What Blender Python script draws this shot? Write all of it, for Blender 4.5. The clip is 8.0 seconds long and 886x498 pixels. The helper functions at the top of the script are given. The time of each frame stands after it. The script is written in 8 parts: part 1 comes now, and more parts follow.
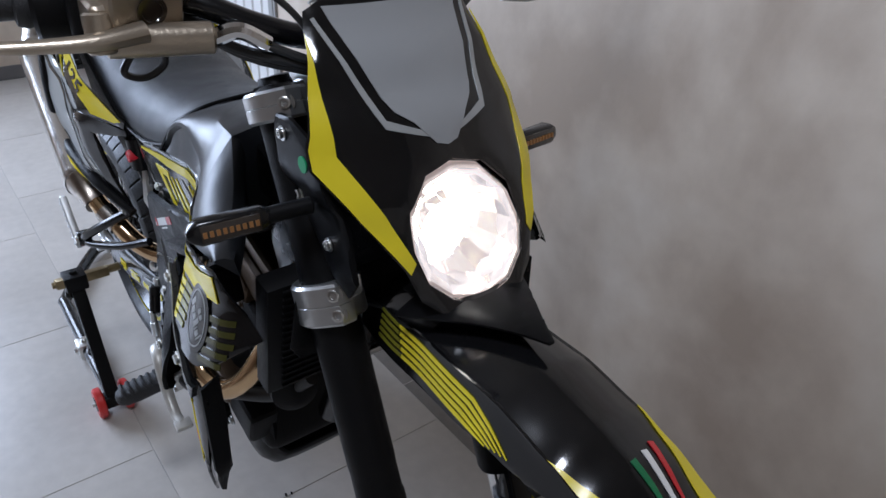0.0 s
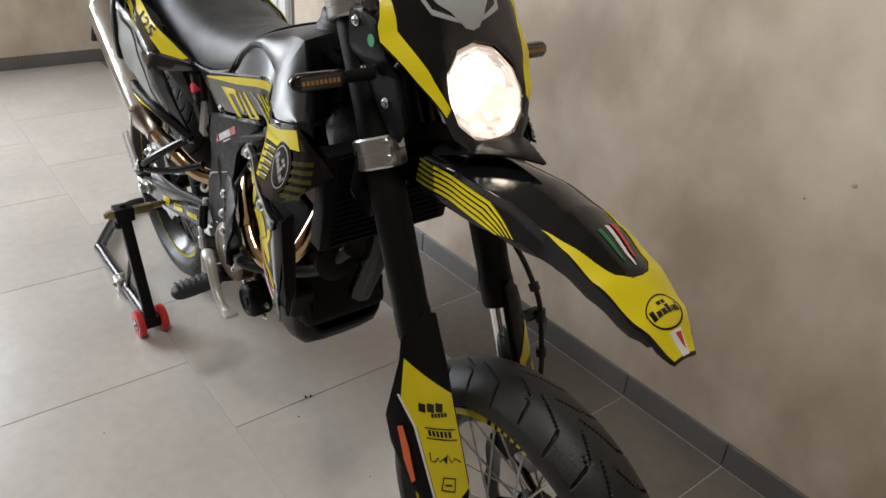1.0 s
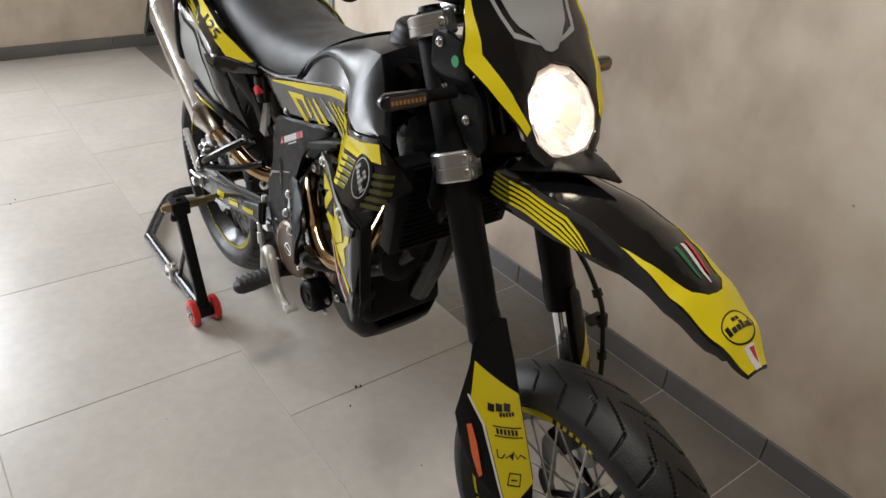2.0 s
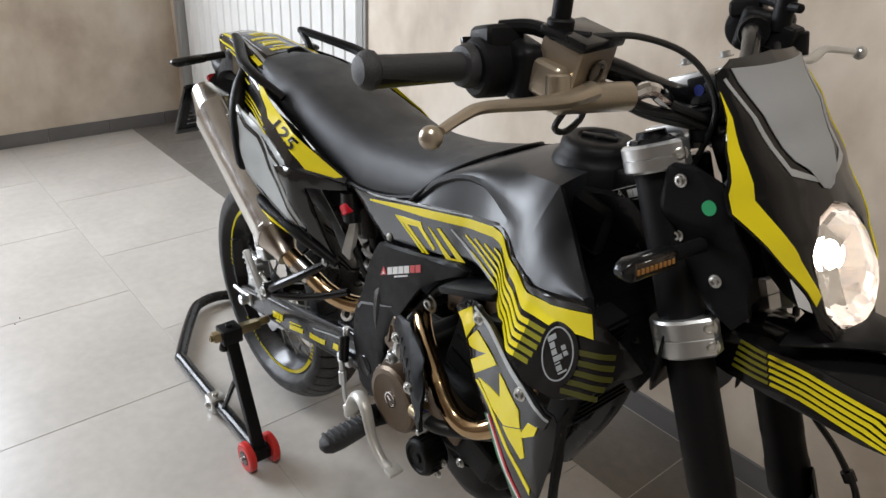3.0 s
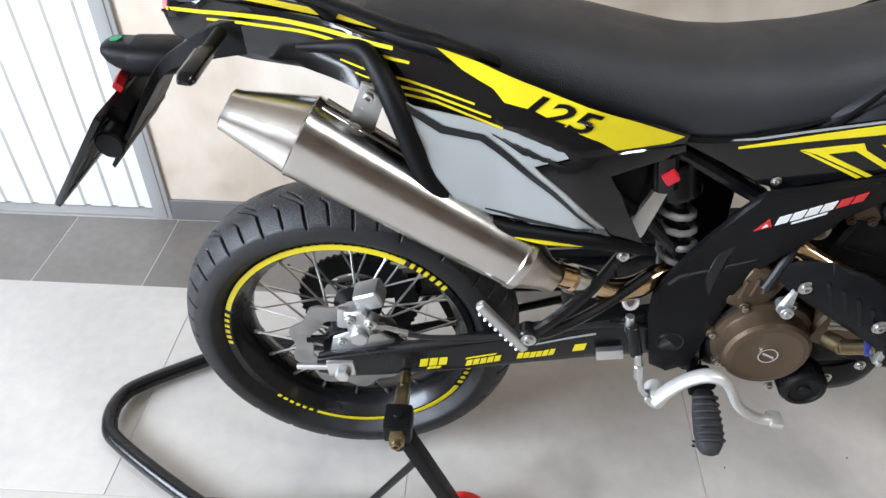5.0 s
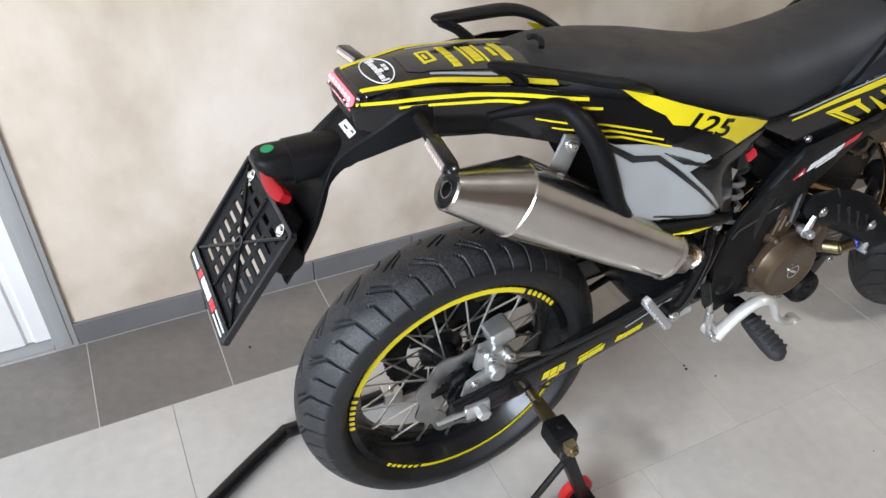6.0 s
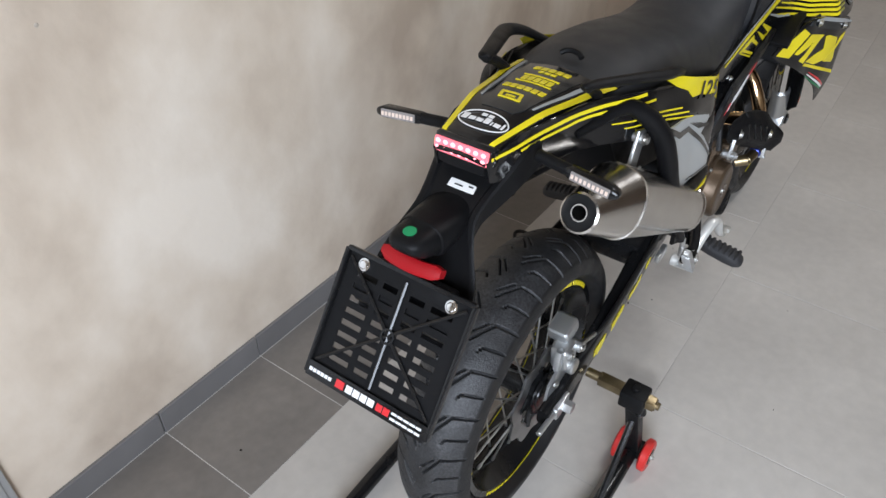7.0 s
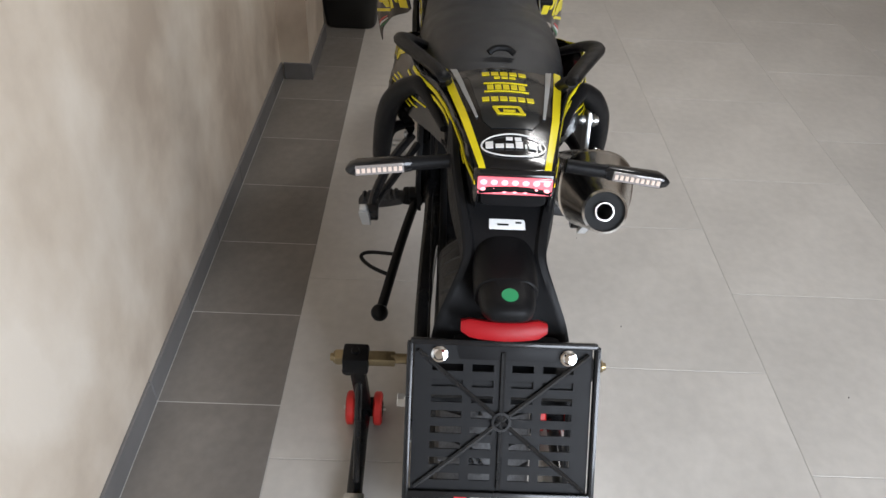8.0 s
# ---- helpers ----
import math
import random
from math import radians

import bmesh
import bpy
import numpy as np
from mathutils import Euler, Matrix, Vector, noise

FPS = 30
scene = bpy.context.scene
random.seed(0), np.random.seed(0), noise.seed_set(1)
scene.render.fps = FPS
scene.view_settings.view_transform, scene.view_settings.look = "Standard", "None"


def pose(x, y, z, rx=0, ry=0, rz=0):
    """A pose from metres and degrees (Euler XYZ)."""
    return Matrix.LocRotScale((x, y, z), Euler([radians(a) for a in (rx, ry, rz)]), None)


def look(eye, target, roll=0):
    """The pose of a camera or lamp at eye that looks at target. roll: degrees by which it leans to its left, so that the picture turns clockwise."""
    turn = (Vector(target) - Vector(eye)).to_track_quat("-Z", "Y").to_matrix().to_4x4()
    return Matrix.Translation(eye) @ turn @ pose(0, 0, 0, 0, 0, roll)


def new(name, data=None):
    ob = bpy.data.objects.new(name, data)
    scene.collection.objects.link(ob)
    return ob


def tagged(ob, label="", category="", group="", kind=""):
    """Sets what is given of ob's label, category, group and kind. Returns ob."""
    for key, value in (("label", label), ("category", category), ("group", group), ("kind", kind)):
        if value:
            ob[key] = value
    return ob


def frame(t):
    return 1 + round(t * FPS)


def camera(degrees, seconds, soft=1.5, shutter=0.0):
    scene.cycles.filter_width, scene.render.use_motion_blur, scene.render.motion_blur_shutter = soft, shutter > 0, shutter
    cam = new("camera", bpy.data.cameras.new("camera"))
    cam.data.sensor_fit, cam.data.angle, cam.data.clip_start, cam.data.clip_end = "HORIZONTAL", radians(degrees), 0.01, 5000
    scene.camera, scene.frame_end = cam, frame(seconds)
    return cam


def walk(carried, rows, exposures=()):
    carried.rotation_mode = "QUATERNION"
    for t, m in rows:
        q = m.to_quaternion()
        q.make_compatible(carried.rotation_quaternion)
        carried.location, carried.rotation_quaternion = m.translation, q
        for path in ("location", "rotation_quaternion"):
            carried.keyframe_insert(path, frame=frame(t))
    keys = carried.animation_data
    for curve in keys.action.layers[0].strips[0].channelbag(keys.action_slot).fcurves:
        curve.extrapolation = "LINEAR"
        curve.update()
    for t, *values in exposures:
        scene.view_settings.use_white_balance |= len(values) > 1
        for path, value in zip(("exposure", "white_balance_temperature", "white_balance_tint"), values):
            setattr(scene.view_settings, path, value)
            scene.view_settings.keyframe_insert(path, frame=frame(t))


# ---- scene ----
cam = camera(62.5, 8.0)
PATH = [
    (0, (1.713, -0.388, 1.32), (0.377, 0.668, 0.272), 2.5),
    (0.5, (1.826, -0.435, 1.287), (0.486, 0.659, 0.283), 4.9),
    (1, (1.962, -0.645, 1.266), (0.628, 0.478, 0.286), 4.5),
    (1.2, (2.0, -0.711, 1.263), (0.711, 0.395, 0.206), 4.5),
    (2.3, (1.836, -0.735, 1.347), (0.473, 0.338, 0.351), 4.4),
    (2.5, (1.753, -0.706, 1.352), (0.379, 0.39, 0.399), 4.0),
    (3, (1.495, -0.769, 1.317), (0.151, 0.402, 0.41), 3.0),
    (3.5, (1.195, -0.841, 1.291), (0.303, 0.655, 0.308), 5.6),
    (4, (0.862, -0.816, 1.252), (0.22, 0.665, 0.07), 3.4),
    (4.5, (0.532, -0.85, 1.244), (0.131, 0.578, -0.097), 4.6),
    (5, (0.197, -0.924, 1.309), (0.098, 0.611, 0.03), -0.0),
    (5.2, (0.058, -0.894, 1.326), (0.11, 0.629, 0.031), 0.2),
    (6.3, (-0.67, -0.746, 1.388), (0.292, 0.512, 0.167), 3.0),
    (6.5, (-0.753, -0.679, 1.384), (0.327, 0.487, 0.17), 2.4),
    (7, (-0.885, -0.42, 1.427), (0.386, 0.479, 0.171), 0.3),
    (7.5, (-0.99, -0.153, 1.446), (0.503, 0.291, 0.191), -0.3),
    (8, (-0.881, 0.113, 1.39), (0.668, 0.069, 0.126), 3.3),
]
# exposure rows: seconds, stops
walk(cam, [(t, look(eye, target, roll)) for t, eye, target, roll in PATH],
     exposures=[(0, -0.16, 5250, 13), (0.5, -0.2, 6050, 11), (1, 0.07, 6350, 10), (2.5, 0.14, 6400, 10), (3, 0.15, 6150, 10), (3.5, 0.57, 6050, 10), (4, 0.87, 5800, 9), (5, 0.75, 5750, 9), (6.5, 0.32, 5900, 10), (7.5, 0.07, 5750, 10), (8, 0.25, 6000, 10)])

# ---- world and light ----
world = bpy.data.worlds.new("world")
scene.world = world
world.use_nodes = True
wn = world.node_tree.nodes
sky = wn.new("ShaderNodeTexSky")
sky.sky_type = 'NISHITA'
sky.sun_disc = False
sky.sun_elevation, sky.sun_rotation = radians(40), radians(200)
wn["Background"].inputs["Strength"].default_value = 0.12
world.node_tree.links.new(sky.outputs["Color"], wn["Background"].inputs["Color"])

RM = Matrix.Identity(4)       # the room's axes are the world's


def area_lamp(name, m, sx, sy, watts, color):
    d = bpy.data.lights.new(name, 'AREA')
    d.shape, d.size, d.size_y, d.energy, d.color = 'RECTANGLE', sx, sy, watts, color
    ob = new(name, d)
    ob.matrix_world = m
    return ob


# daylight that comes in through the wide opening in the end wall, and a lamp under the ceiling
area_lamp("side_opening_daylight", RM @ look((-2.66, -1.6, 1.62), (0, -1.25, 0.95)), 2.0, 1.4, 146, (0.94, 0.965, 1.0))
area_lamp("ceiling_light", RM @ look((1.45, -0.70, 2.55), (1.45, -0.70, 0)), 0.30, 0.30, 18, (1.0, 0.94, 0.86))

# ---- materials ----
MATS = {}


def mat(name, color, rough=0.5, metal=0.0, spec=0.5, coat=0.0, grain=0.0, grain_scale=200, vary=0.0, vary_scale=6,
        bump=0.0, bump_scale=300, emit=None, emit_strength=0.0, transmission=0.0, rand=0.0, rough_vary=0.0):
    if name in MATS:
        return MATS[name]
    m = bpy.data.materials.new(name)
    m.use_nodes = True
    nt = m.node_tree
    L = nt.links.new
    b = nt.nodes["Principled BSDF"]
    b.inputs["Base Color"].default_value = (*color, 1)
    b.inputs["Roughness"].default_value = rough
    b.inputs["Metallic"].default_value = metal
    b.inputs["Specular IOR Level"].default_value = spec
    b.inputs["Coat Weight"].default_value = coat
    b.inputs["Coat Roughness"].default_value = 0.06
    b.inputs["Transmission Weight"].default_value = transmission
    if emit:
        b.inputs["Emission Color"].default_value = (*emit, 1)
        b.inputs["Emission Strength"].default_value = emit_strength
    tc = nt.nodes.new("ShaderNodeTexCoord")

    def tex(scale, detail=4):
        n = nt.nodes.new("ShaderNodeTexNoise")
        n.inputs["Scale"].default_value, n.inputs["Detail"].default_value = scale, detail
        L(tc.outputs["Object"], n.inputs["Vector"])
        return n.outputs["Fac"]
    col = None
    for amount, scale in ((vary, vary_scale), (grain, grain_scale)):
        if amount:
            mr = nt.nodes.new("ShaderNodeMapRange")
            mr.inputs["From Min"].default_value, mr.inputs["From Max"].default_value = 0.3, 0.7
            mr.inputs["To Min"].default_value, mr.inputs["To Max"].default_value = 1 - amount, 1 + amount
            L(tex(scale), mr.inputs["Value"])
            mx = nt.nodes.new("ShaderNodeMix")
            mx.data_type, mx.blend_type = 'RGBA', 'MULTIPLY'
            mx.inputs[0].default_value = 1
            if col is None:
                mx.inputs[6].default_value = (*color, 1)
            else:
                L(col, mx.inputs[6])
            L(mr.outputs["Result"], mx.inputs[7])
            col = mx.outputs[2]
    if rand:
        oi = nt.nodes.new("ShaderNodeObjectInfo")
        mr = nt.nodes.new("ShaderNodeMapRange")
        mr.inputs["To Min"].default_value, mr.inputs["To Max"].default_value = 1 - rand, 1 + rand
        L(oi.outputs["Random"], mr.inputs["Value"])
        mx = nt.nodes.new("ShaderNodeMix")
        mx.data_type, mx.blend_type = 'RGBA', 'MULTIPLY'
        mx.inputs[0].default_value = 1
        if col is None:
            mx.inputs[6].default_value = (*color, 1)
        else:
            L(col, mx.inputs[6])
        L(mr.outputs["Result"], mx.inputs[7])
        col = mx.outputs[2]
    if col is not None:
        L(col, b.inputs["Base Color"])
    if rough_vary:
        mr = nt.nodes.new("ShaderNodeMapRange")
        mr.inputs["From Min"].default_value, mr.inputs["From Max"].default_value = 0.3, 0.7
        mr.inputs["To Min"].default_value, mr.inputs["To Max"].default_value = max(0, rough - rough_vary), rough + rough_vary
        L(tex(vary_scale * 2.3, 6), mr.inputs["Value"])
        L(mr.outputs["Result"], b.inputs["Roughness"])
    if bump:
        bp = nt.nodes.new("ShaderNodeBump")
        bp.inputs["Strength"].default_value, bp.inputs["Distance"].default_value = min(1, bump), 0.002
        L(tex(bump_scale), bp.inputs["Height"])
        L(bp.outputs["Normal"], b.inputs["Normal"])
    MATS[name] = m
    return m


GLOSS = mat("gloss_black_plastic", (0.006, 0.006, 0.0065), 0.13, spec=0.45, coat=0.15, rough_vary=0.04, vary_scale=9)
MATTE = mat("matte_black_plastic", (0.006, 0.006, 0.0065), 0.42, spec=0.14, bump=0.25, bump_scale=900, rough_vary=0.07, vary_scale=20)
DARKP = mat("dull_black_plastic", (0.005, 0.005, 0.0055), 0.34, spec=0.10, rough_vary=0.05, vary_scale=15)
BLACKP = mat("black_paint", (0.007, 0.007, 0.0075), 0.25, spec=0.32, coat=0.1, rough_vary=0.06)
RUBBER = mat("tyre_rubber", (0.008, 0.008, 0.0085), 0.50, vary=0.35, vary_scale=14, bump=0.3, bump_scale=500, rough_vary=0.1)
DUSTY = mat("dusty_tread_rubber", (0.020, 0.020, 0.021), 0.50, vary=0.6, vary_scale=22, grain=0.8, grain_scale=260, bump=0.5, bump_scale=420)
CLEANR = mat("clean_tread_rubber", (0.011, 0.011, 0.0115), 0.48, vary=0.4, vary_scale=20, grain=0.3, grain_scale=240, bump=0.35, bump_scale=420)
GRIP = mat("grip_rubber", (0.022, 0.022, 0.024), 0.55, bump=0.6, bump_scale=700)
YEL = mat("yellow_decal", (0.74, 0.62, 0.012), 0.24, spec=0.3, coat=0.1, vary=0.04, vary_scale=12)
OLIVE = mat("mid_olive_decal", (0.20, 0.19, 0.015), 0.16, coat=0.35)
BADGE = mat("badge_print", (0.24, 0.25, 0.25), 0.3, coat=0.2)
OLIVE2 = mat("dark_olive_decal", (0.045, 0.045, 0.008), 0.16, coat=0.35)
GREYD = mat("grey_decal", (0.33, 0.34, 0.34), 0.3, coat=0.3, vary=0.05)
DGREY = mat("dark_grey_decal", (0.018, 0.020, 0.021), 0.15, coat=0.1)
WHITE = mat("white_print", (0.75, 0.75, 0.74), 0.35)
REDD = mat("red_print", (0.55, 0.02, 0.025), 0.3, coat=0.2)
GREEND = mat("green_print", (0.02, 0.16, 0.06), 0.35)
GREENS = mat("green_sticker", (0.015, 0.26, 0.09), 0.55)
SEAT = mat("seat_vinyl", (0.019, 0.0205, 0.0235), 0.48, spec=0.45, bump=0.5, bump_scale=650, vary=0.15, rough_vary=0.07, vary_scale=10)
TANK = mat("satin_black_tank", (0.015, 0.0165, 0.0195), 0.38, spec=0.45, bump=0.12, bump_scale=1200, rough_vary=0.05)
STEEL = mat("brushed_steel", (0.60, 0.58, 0.55), 0.22, metal=1, rough_vary=0.05, vary=0.05, vary_scale=18)
CAST = mat("cast_aluminium", (0.56, 0.57, 0.57), 0.36, metal=0.9, bump=0.25, bump_scale=500, vary=0.08)
ALUM = mat("machined_aluminium", (0.66, 0.67, 0.67), 0.3, metal=0.9, vary=0.05)
ZINC = mat("zinc_plated_steel", (0.6, 0.6, 0.58), 0.3, metal=1, vary=0.15, vary_scale=60)
SILVER = mat("silver_side_decal", (0.37, 0.39, 0.39), 0.3, coat=0.3, vary=0.04)
DISC = mat("worn_disc_steel", (0.38, 0.38, 0.38), 0.32, metal=1, vary=0.12, vary_scale=40)
CHROME = mat("chrome", (0.8, 0.8, 0.8), 0.08, metal=1)
GOLD = mat("heat_tinted_pipe", (0.66, 0.47, 0.27), 0.16, metal=1, vary=0.18, vary_scale=14)
BRASS = mat("yellow_zinc_pin", (0.3, 0.24, 0.14), 0.36, metal=1, vary=0.2, vary_scale=40)
BRONZE = mat("bronze_engine_paint", (0.115, 0.08, 0.05), 0.36, metal=0.55, bump=0.15, bump_scale=700, vary=0.1)
ENGINE = mat("black_engine_case", (0.008, 0.008, 0.008), 0.5, spec=0.16, bump=0.4, bump_scale=500, vary=0.2)
HOSE = mat("black_hose", (0.014, 0.014, 0.014), 0.45)
RED = mat("red_urethane", (0.56, 0.025, 0.02), 0.4, vary=0.12, vary_scale=40)
REDP = mat("red_reservoir", (0.6, 0.015, 0.03), 0.35)
IVORY = mat("silver_pedal", (0.62, 0.61, 0.57), 0.4, metal=0.35, vary=0.06, vary_scale=30)
ORANGE = mat("orange_reflector", (0.75, 0.13, 0.02), 0.2, coat=0.6, bump=0.4, bump_scale=240)
REDREF = mat("red_reflector", (0.27, 0.004, 0.007), 0.4, spec=0.25, bump=0.2, bump_scale=700)
SMOKE = mat("smoked_lens", (0.03, 0.022, 0.016), 0.12, coat=0.4)
AMBER = mat("amber_segments", (0.32, 0.15, 0.04), 0.35)
CLEARLENS = mat("clear_indicator_lens", (0.22, 0.20, 0.19), 0.12, coat=0.5)
CLEARSEG = mat("pale_led_segments", (0.62, 0.5, 0.42), 0.3)
BLUE = mat("blue_anodised", (0.05, 0.07, 0.3), 0.3, metal=0.6)
SPRING = mat("grey_spring_paint", (0.20, 0.20, 0.20), 0.35, coat=0.3, vary=0.1)
PLAINPLASTIC = mat("grey_sticker", (0.3, 0.31, 0.32), 0.42, vary=0.04)
LAMPCORE = mat("lit_halogen_bulb", (1, 0.9, 0.75), 0.3, emit=(1.0, 0.86, 0.66), emit_strength=22)
# the bowl emits a little itself, in place of bulb light thrown back
REFLECTOR = mat("glowing_lamp_reflector", (0.85, 0.8, 0.72), 0.12, metal=1, emit=(1.0, 0.86, 0.76), emit_strength=0.52)
REDLED = mat("lit_red_leds", (0.8, 0.05, 0.06), 0.3, emit=(1.0, 0.42, 0.46), emit_strength=1.9)
LENSRED = mat("tail_lens", (0.5, 0.06, 0.07), 0.1, emit=(1.0, 0.22, 0.27), emit_strength=0.95, coat=0.6)


# rim with a glow of its own for the lamp light caught in it
RIMGLOW = mat("glowing_lens_rim", (0.7, 0.6, 0.52), 0.3, emit=(1.0, 0.74, 0.58), emit_strength=0.3)


def glass(name, color, rough):
    m = bpy.data.materials.new(name)
    m.use_nodes = True
    b = m.node_tree.nodes["Principled BSDF"]
    b.inputs["Base Color"].default_value = (*color, 1)
    b.inputs["Transmission Weight"].default_value = 1
    b.inputs["Roughness"].default_value = rough
    b.inputs["IOR"].default_value = 1.3
    MATS[name] = m
    return m


GLASS = glass("clear_lens", (1, 0.98, 0.95), 0.02)


def wall_material():
    m = bpy.data.materials.new("limewashed_plaster")
    m.use_nodes = True
    nt = m.node_tree
    L = nt.links.new
    b = nt.nodes["Principled BSDF"]
    b.inputs["Roughness"].default_value = 0.55
    tc = nt.nodes.new("ShaderNodeTexCoord")
    n1 = nt.nodes.new("ShaderNodeTexNoise")
    n1.inputs["Scale"].default_value, n1.inputs["Detail"].default_value, n1.inputs["Distortion"].default_value = 2.3, 6, 0.35
    n2 = nt.nodes.new("ShaderNodeTexNoise")
    n2.inputs["Scale"].default_value, n2.inputs["Detail"].default_value = 7.5, 8
    mp = nt.nodes.new("ShaderNodeMapping")
    mp.inputs["Scale"].default_value = (1, 1, 0.8)
    L(tc.outputs["Object"], mp.inputs["Vector"])
    L(mp.outputs["Vector"], n1.inputs["Vector"])
    L(mp.outputs["Vector"], n2.inputs["Vector"])
    r = nt.nodes.new("ShaderNodeValToRGB")
    r.color_ramp.elements[0].position, r.color_ramp.elements[0].color = 0.36, (0.46, 0.378, 0.295, 1)
    r.color_ramp.elements[1].position, r.color_ramp.elements[1].color = 0.66, (0.765, 0.69, 0.59, 1)
    e = r.color_ramp.elements.new(0.5)
    e.color = (0.63, 0.543, 0.44, 1)
    mx = nt.nodes.new("ShaderNodeMath")
    mx.operation = 'MULTIPLY_ADD'
    mx.inputs[1].default_value, mx.inputs[2].default_value = 0.35, 0.0
    L(n2.outputs["Fac"], mx.inputs[0])
    ad = nt.nodes.new("ShaderNodeMath")
    ad.operation = 'MULTIPLY_ADD'
    ad.inputs[1].default_value = 0.68
    L(n1.outputs["Fac"], ad.inputs[0])
    L(mx.outputs[0], ad.inputs[2])
    L(ad.outputs[0], r.inputs["Fac"])
    L(r.outputs["Color"], b.inputs["Base Color"])
    n3 = nt.nodes.new("ShaderNodeTexNoise")
    n3.inputs["Scale"].default_value, n3.inputs["Detail"].default_value = 38, 6
    L(tc.outputs["Object"], n3.inputs["Vector"])
    bp = nt.nodes.new("ShaderNodeBump")
    bp.inputs["Strength"].default_value, bp.inputs["Distance"].default_value = 0.2, 0.004
    L(n3.outputs["Fac"], bp.inputs["Height"])
    L(bp.outputs["Normal"], b.inputs["Normal"])
    return m


WALLM = wall_material()
TILE = mat("pale_grey_floor_tile", (0.50, 0.472, 0.432), 0.31, vary=0.09, vary_scale=3.2, grain=0.05, grain_scale=30, rand=0.03, rough_vary=0.035, bump=0.05, bump_scale=60)
TILED = mat("dark_grey_border_tile", (0.185, 0.168, 0.15), 0.4, vary=0.14, vary_scale=5, grain=0.06, grain_scale=40, rand=0.06, rough_vary=0.07, bump=0.06, bump_scale=60)
GROUT = mat("floor_grout", (0.42, 0.40, 0.37), 0.7, grain=0.15)
GROUTL = mat("pale_grout", (0.52, 0.50, 0.47), 0.8, grain=0.15)
SKIRT = mat("grey_skirting_tile", (0.155, 0.15, 0.148), 0.42, vary=0.1, vary_scale=7, rand=0.05)
DOORW = mat("white_sheet_metal", (0.78, 0.78, 0.76), 0.36, vary=0.03)
FRAMEM = mat("grey_door_frame", (0.34, 0.34, 0.33), 0.4, vary=0.06)
CEIL = mat("unseen_dark_ceiling", (0.30, 0.26, 0.21), 0.75, vary=0.15)
PLANTER = mat("black_plastic_tub", (0.014, 0.014, 0.014), 0.45, vary=0.1)

# ---- mesh tools ----


def V(*a):
    return Vector(a)


def finish(name, bm, material, parent=None, label="", angle=35, smooth=True):
    bmesh.ops.recalc_face_normals(bm, faces=bm.faces[:])
    me = bpy.data.meshes.new(name)
    bm.to_mesh(me)
    bm.free()
    me.materials.append(material)
    if smooth:
        me.shade_smooth()
        me.set_sharp_from_angle(angle=radians(angle))
    ob = new(name, me)
    if parent is not None:
        ob.parent = parent
    if label:
        ob["label"] = label
    return ob


def part(name, bm, material, parent, label="", angle=35):
    """A part or a sub-part; what would lie deeper hangs from the part itself."""
    while parent.parent is not None and parent.parent.parent is not None:
        parent = parent.parent
    return finish(name, bm, material, parent, label, angle)


def spline(pts, n=6, closed=False):
    """Catmull-Rom through the points."""
    P = [Vector(p) for p in pts]
    out = []
    m = len(P)
    rng = range(m if closed else m - 1)
    for i in rng:
        p0 = P[(i - 1) % m] if closed or i else P[0] * 2 - P[1]
        p1, p2 = P[i], P[(i + 1) % m]
        p3 = P[(i + 2) % m] if closed or i + 2 < m else P[-1] * 2 - P[-2]
        for k in range(n):
            t = k / n
            out.append(0.5 * ((2 * p1) + (p2 - p0) * t + (2 * p0 - 5 * p1 + 4 * p2 - p3) * t * t + (3 * p1 - p0 - 3 * p2 + p3) * t ** 3))
    if not closed:
        out.append(P[-1])
    return out


def b_rings(bm, rings, cap=True, closed=False):
    vs = [[bm.verts.new(p) for p in ring] for ring in rings]
    n = len(vs[0])
    m = len(vs)
    for i in range(m if closed else m - 1):
        a, b = vs[i], vs[(i + 1) % m]
        for j in range(n):
            k = (j + 1) % n
            bm.faces.new((a[j], a[k], b[k], b[j]))
    if cap and not closed:
        bm.faces.new(vs[0])
        bm.faces.new(list(reversed(vs[-1])))
    return vs


def b_tube(bm, pts, r, n=10, smooth=6, closed=False, flat=1.0):
    """A tube along a path; r a number or a list with one radius for each given point."""
    P = spline(pts, smooth, closed) if smooth > 1 else [Vector(p) for p in pts]
    if isinstance(r, (int, float)):
        R = [r] * len(P)
    else:
        R = []
        for i in range(len(P)):
            f = i / max(1, len(P) - 1) * (len(r) - 1)
            a = min(int(f), len(r) - 2)
            R.append(r[a] + (r[a + 1] - r[a]) * (f - a))
    rings = []
    up = None
    for i, p in enumerate(P):
        a = P[(i + 1) % len(P)] if closed or i + 1 < len(P) else p
        b = P[i - 1] if closed or i else p
        t = (a - b).normalized()
        if up is None:
            up = Vector((0, 0, 1)) if abs(t.z) < 0.9 else Vector((0, 1, 0))
        s = t.cross(up).normalized()
        up = s.cross(t).normalized()
        rings.append([p + (s * math.cos(q) * R[i] + up * math.sin(q) * R[i] * flat) for q in [2 * math.pi * k / n for k in range(n)]])
    b_rings(bm, rings, not closed, closed)


def frame_of(axis):
    a = Vector(axis).normalized()
    up = Vector((0, 0, 1)) if abs(a.z) < 0.9 else Vector((1, 0, 0))
    s = up.cross(a).normalized()
    return a, s, a.cross(s)


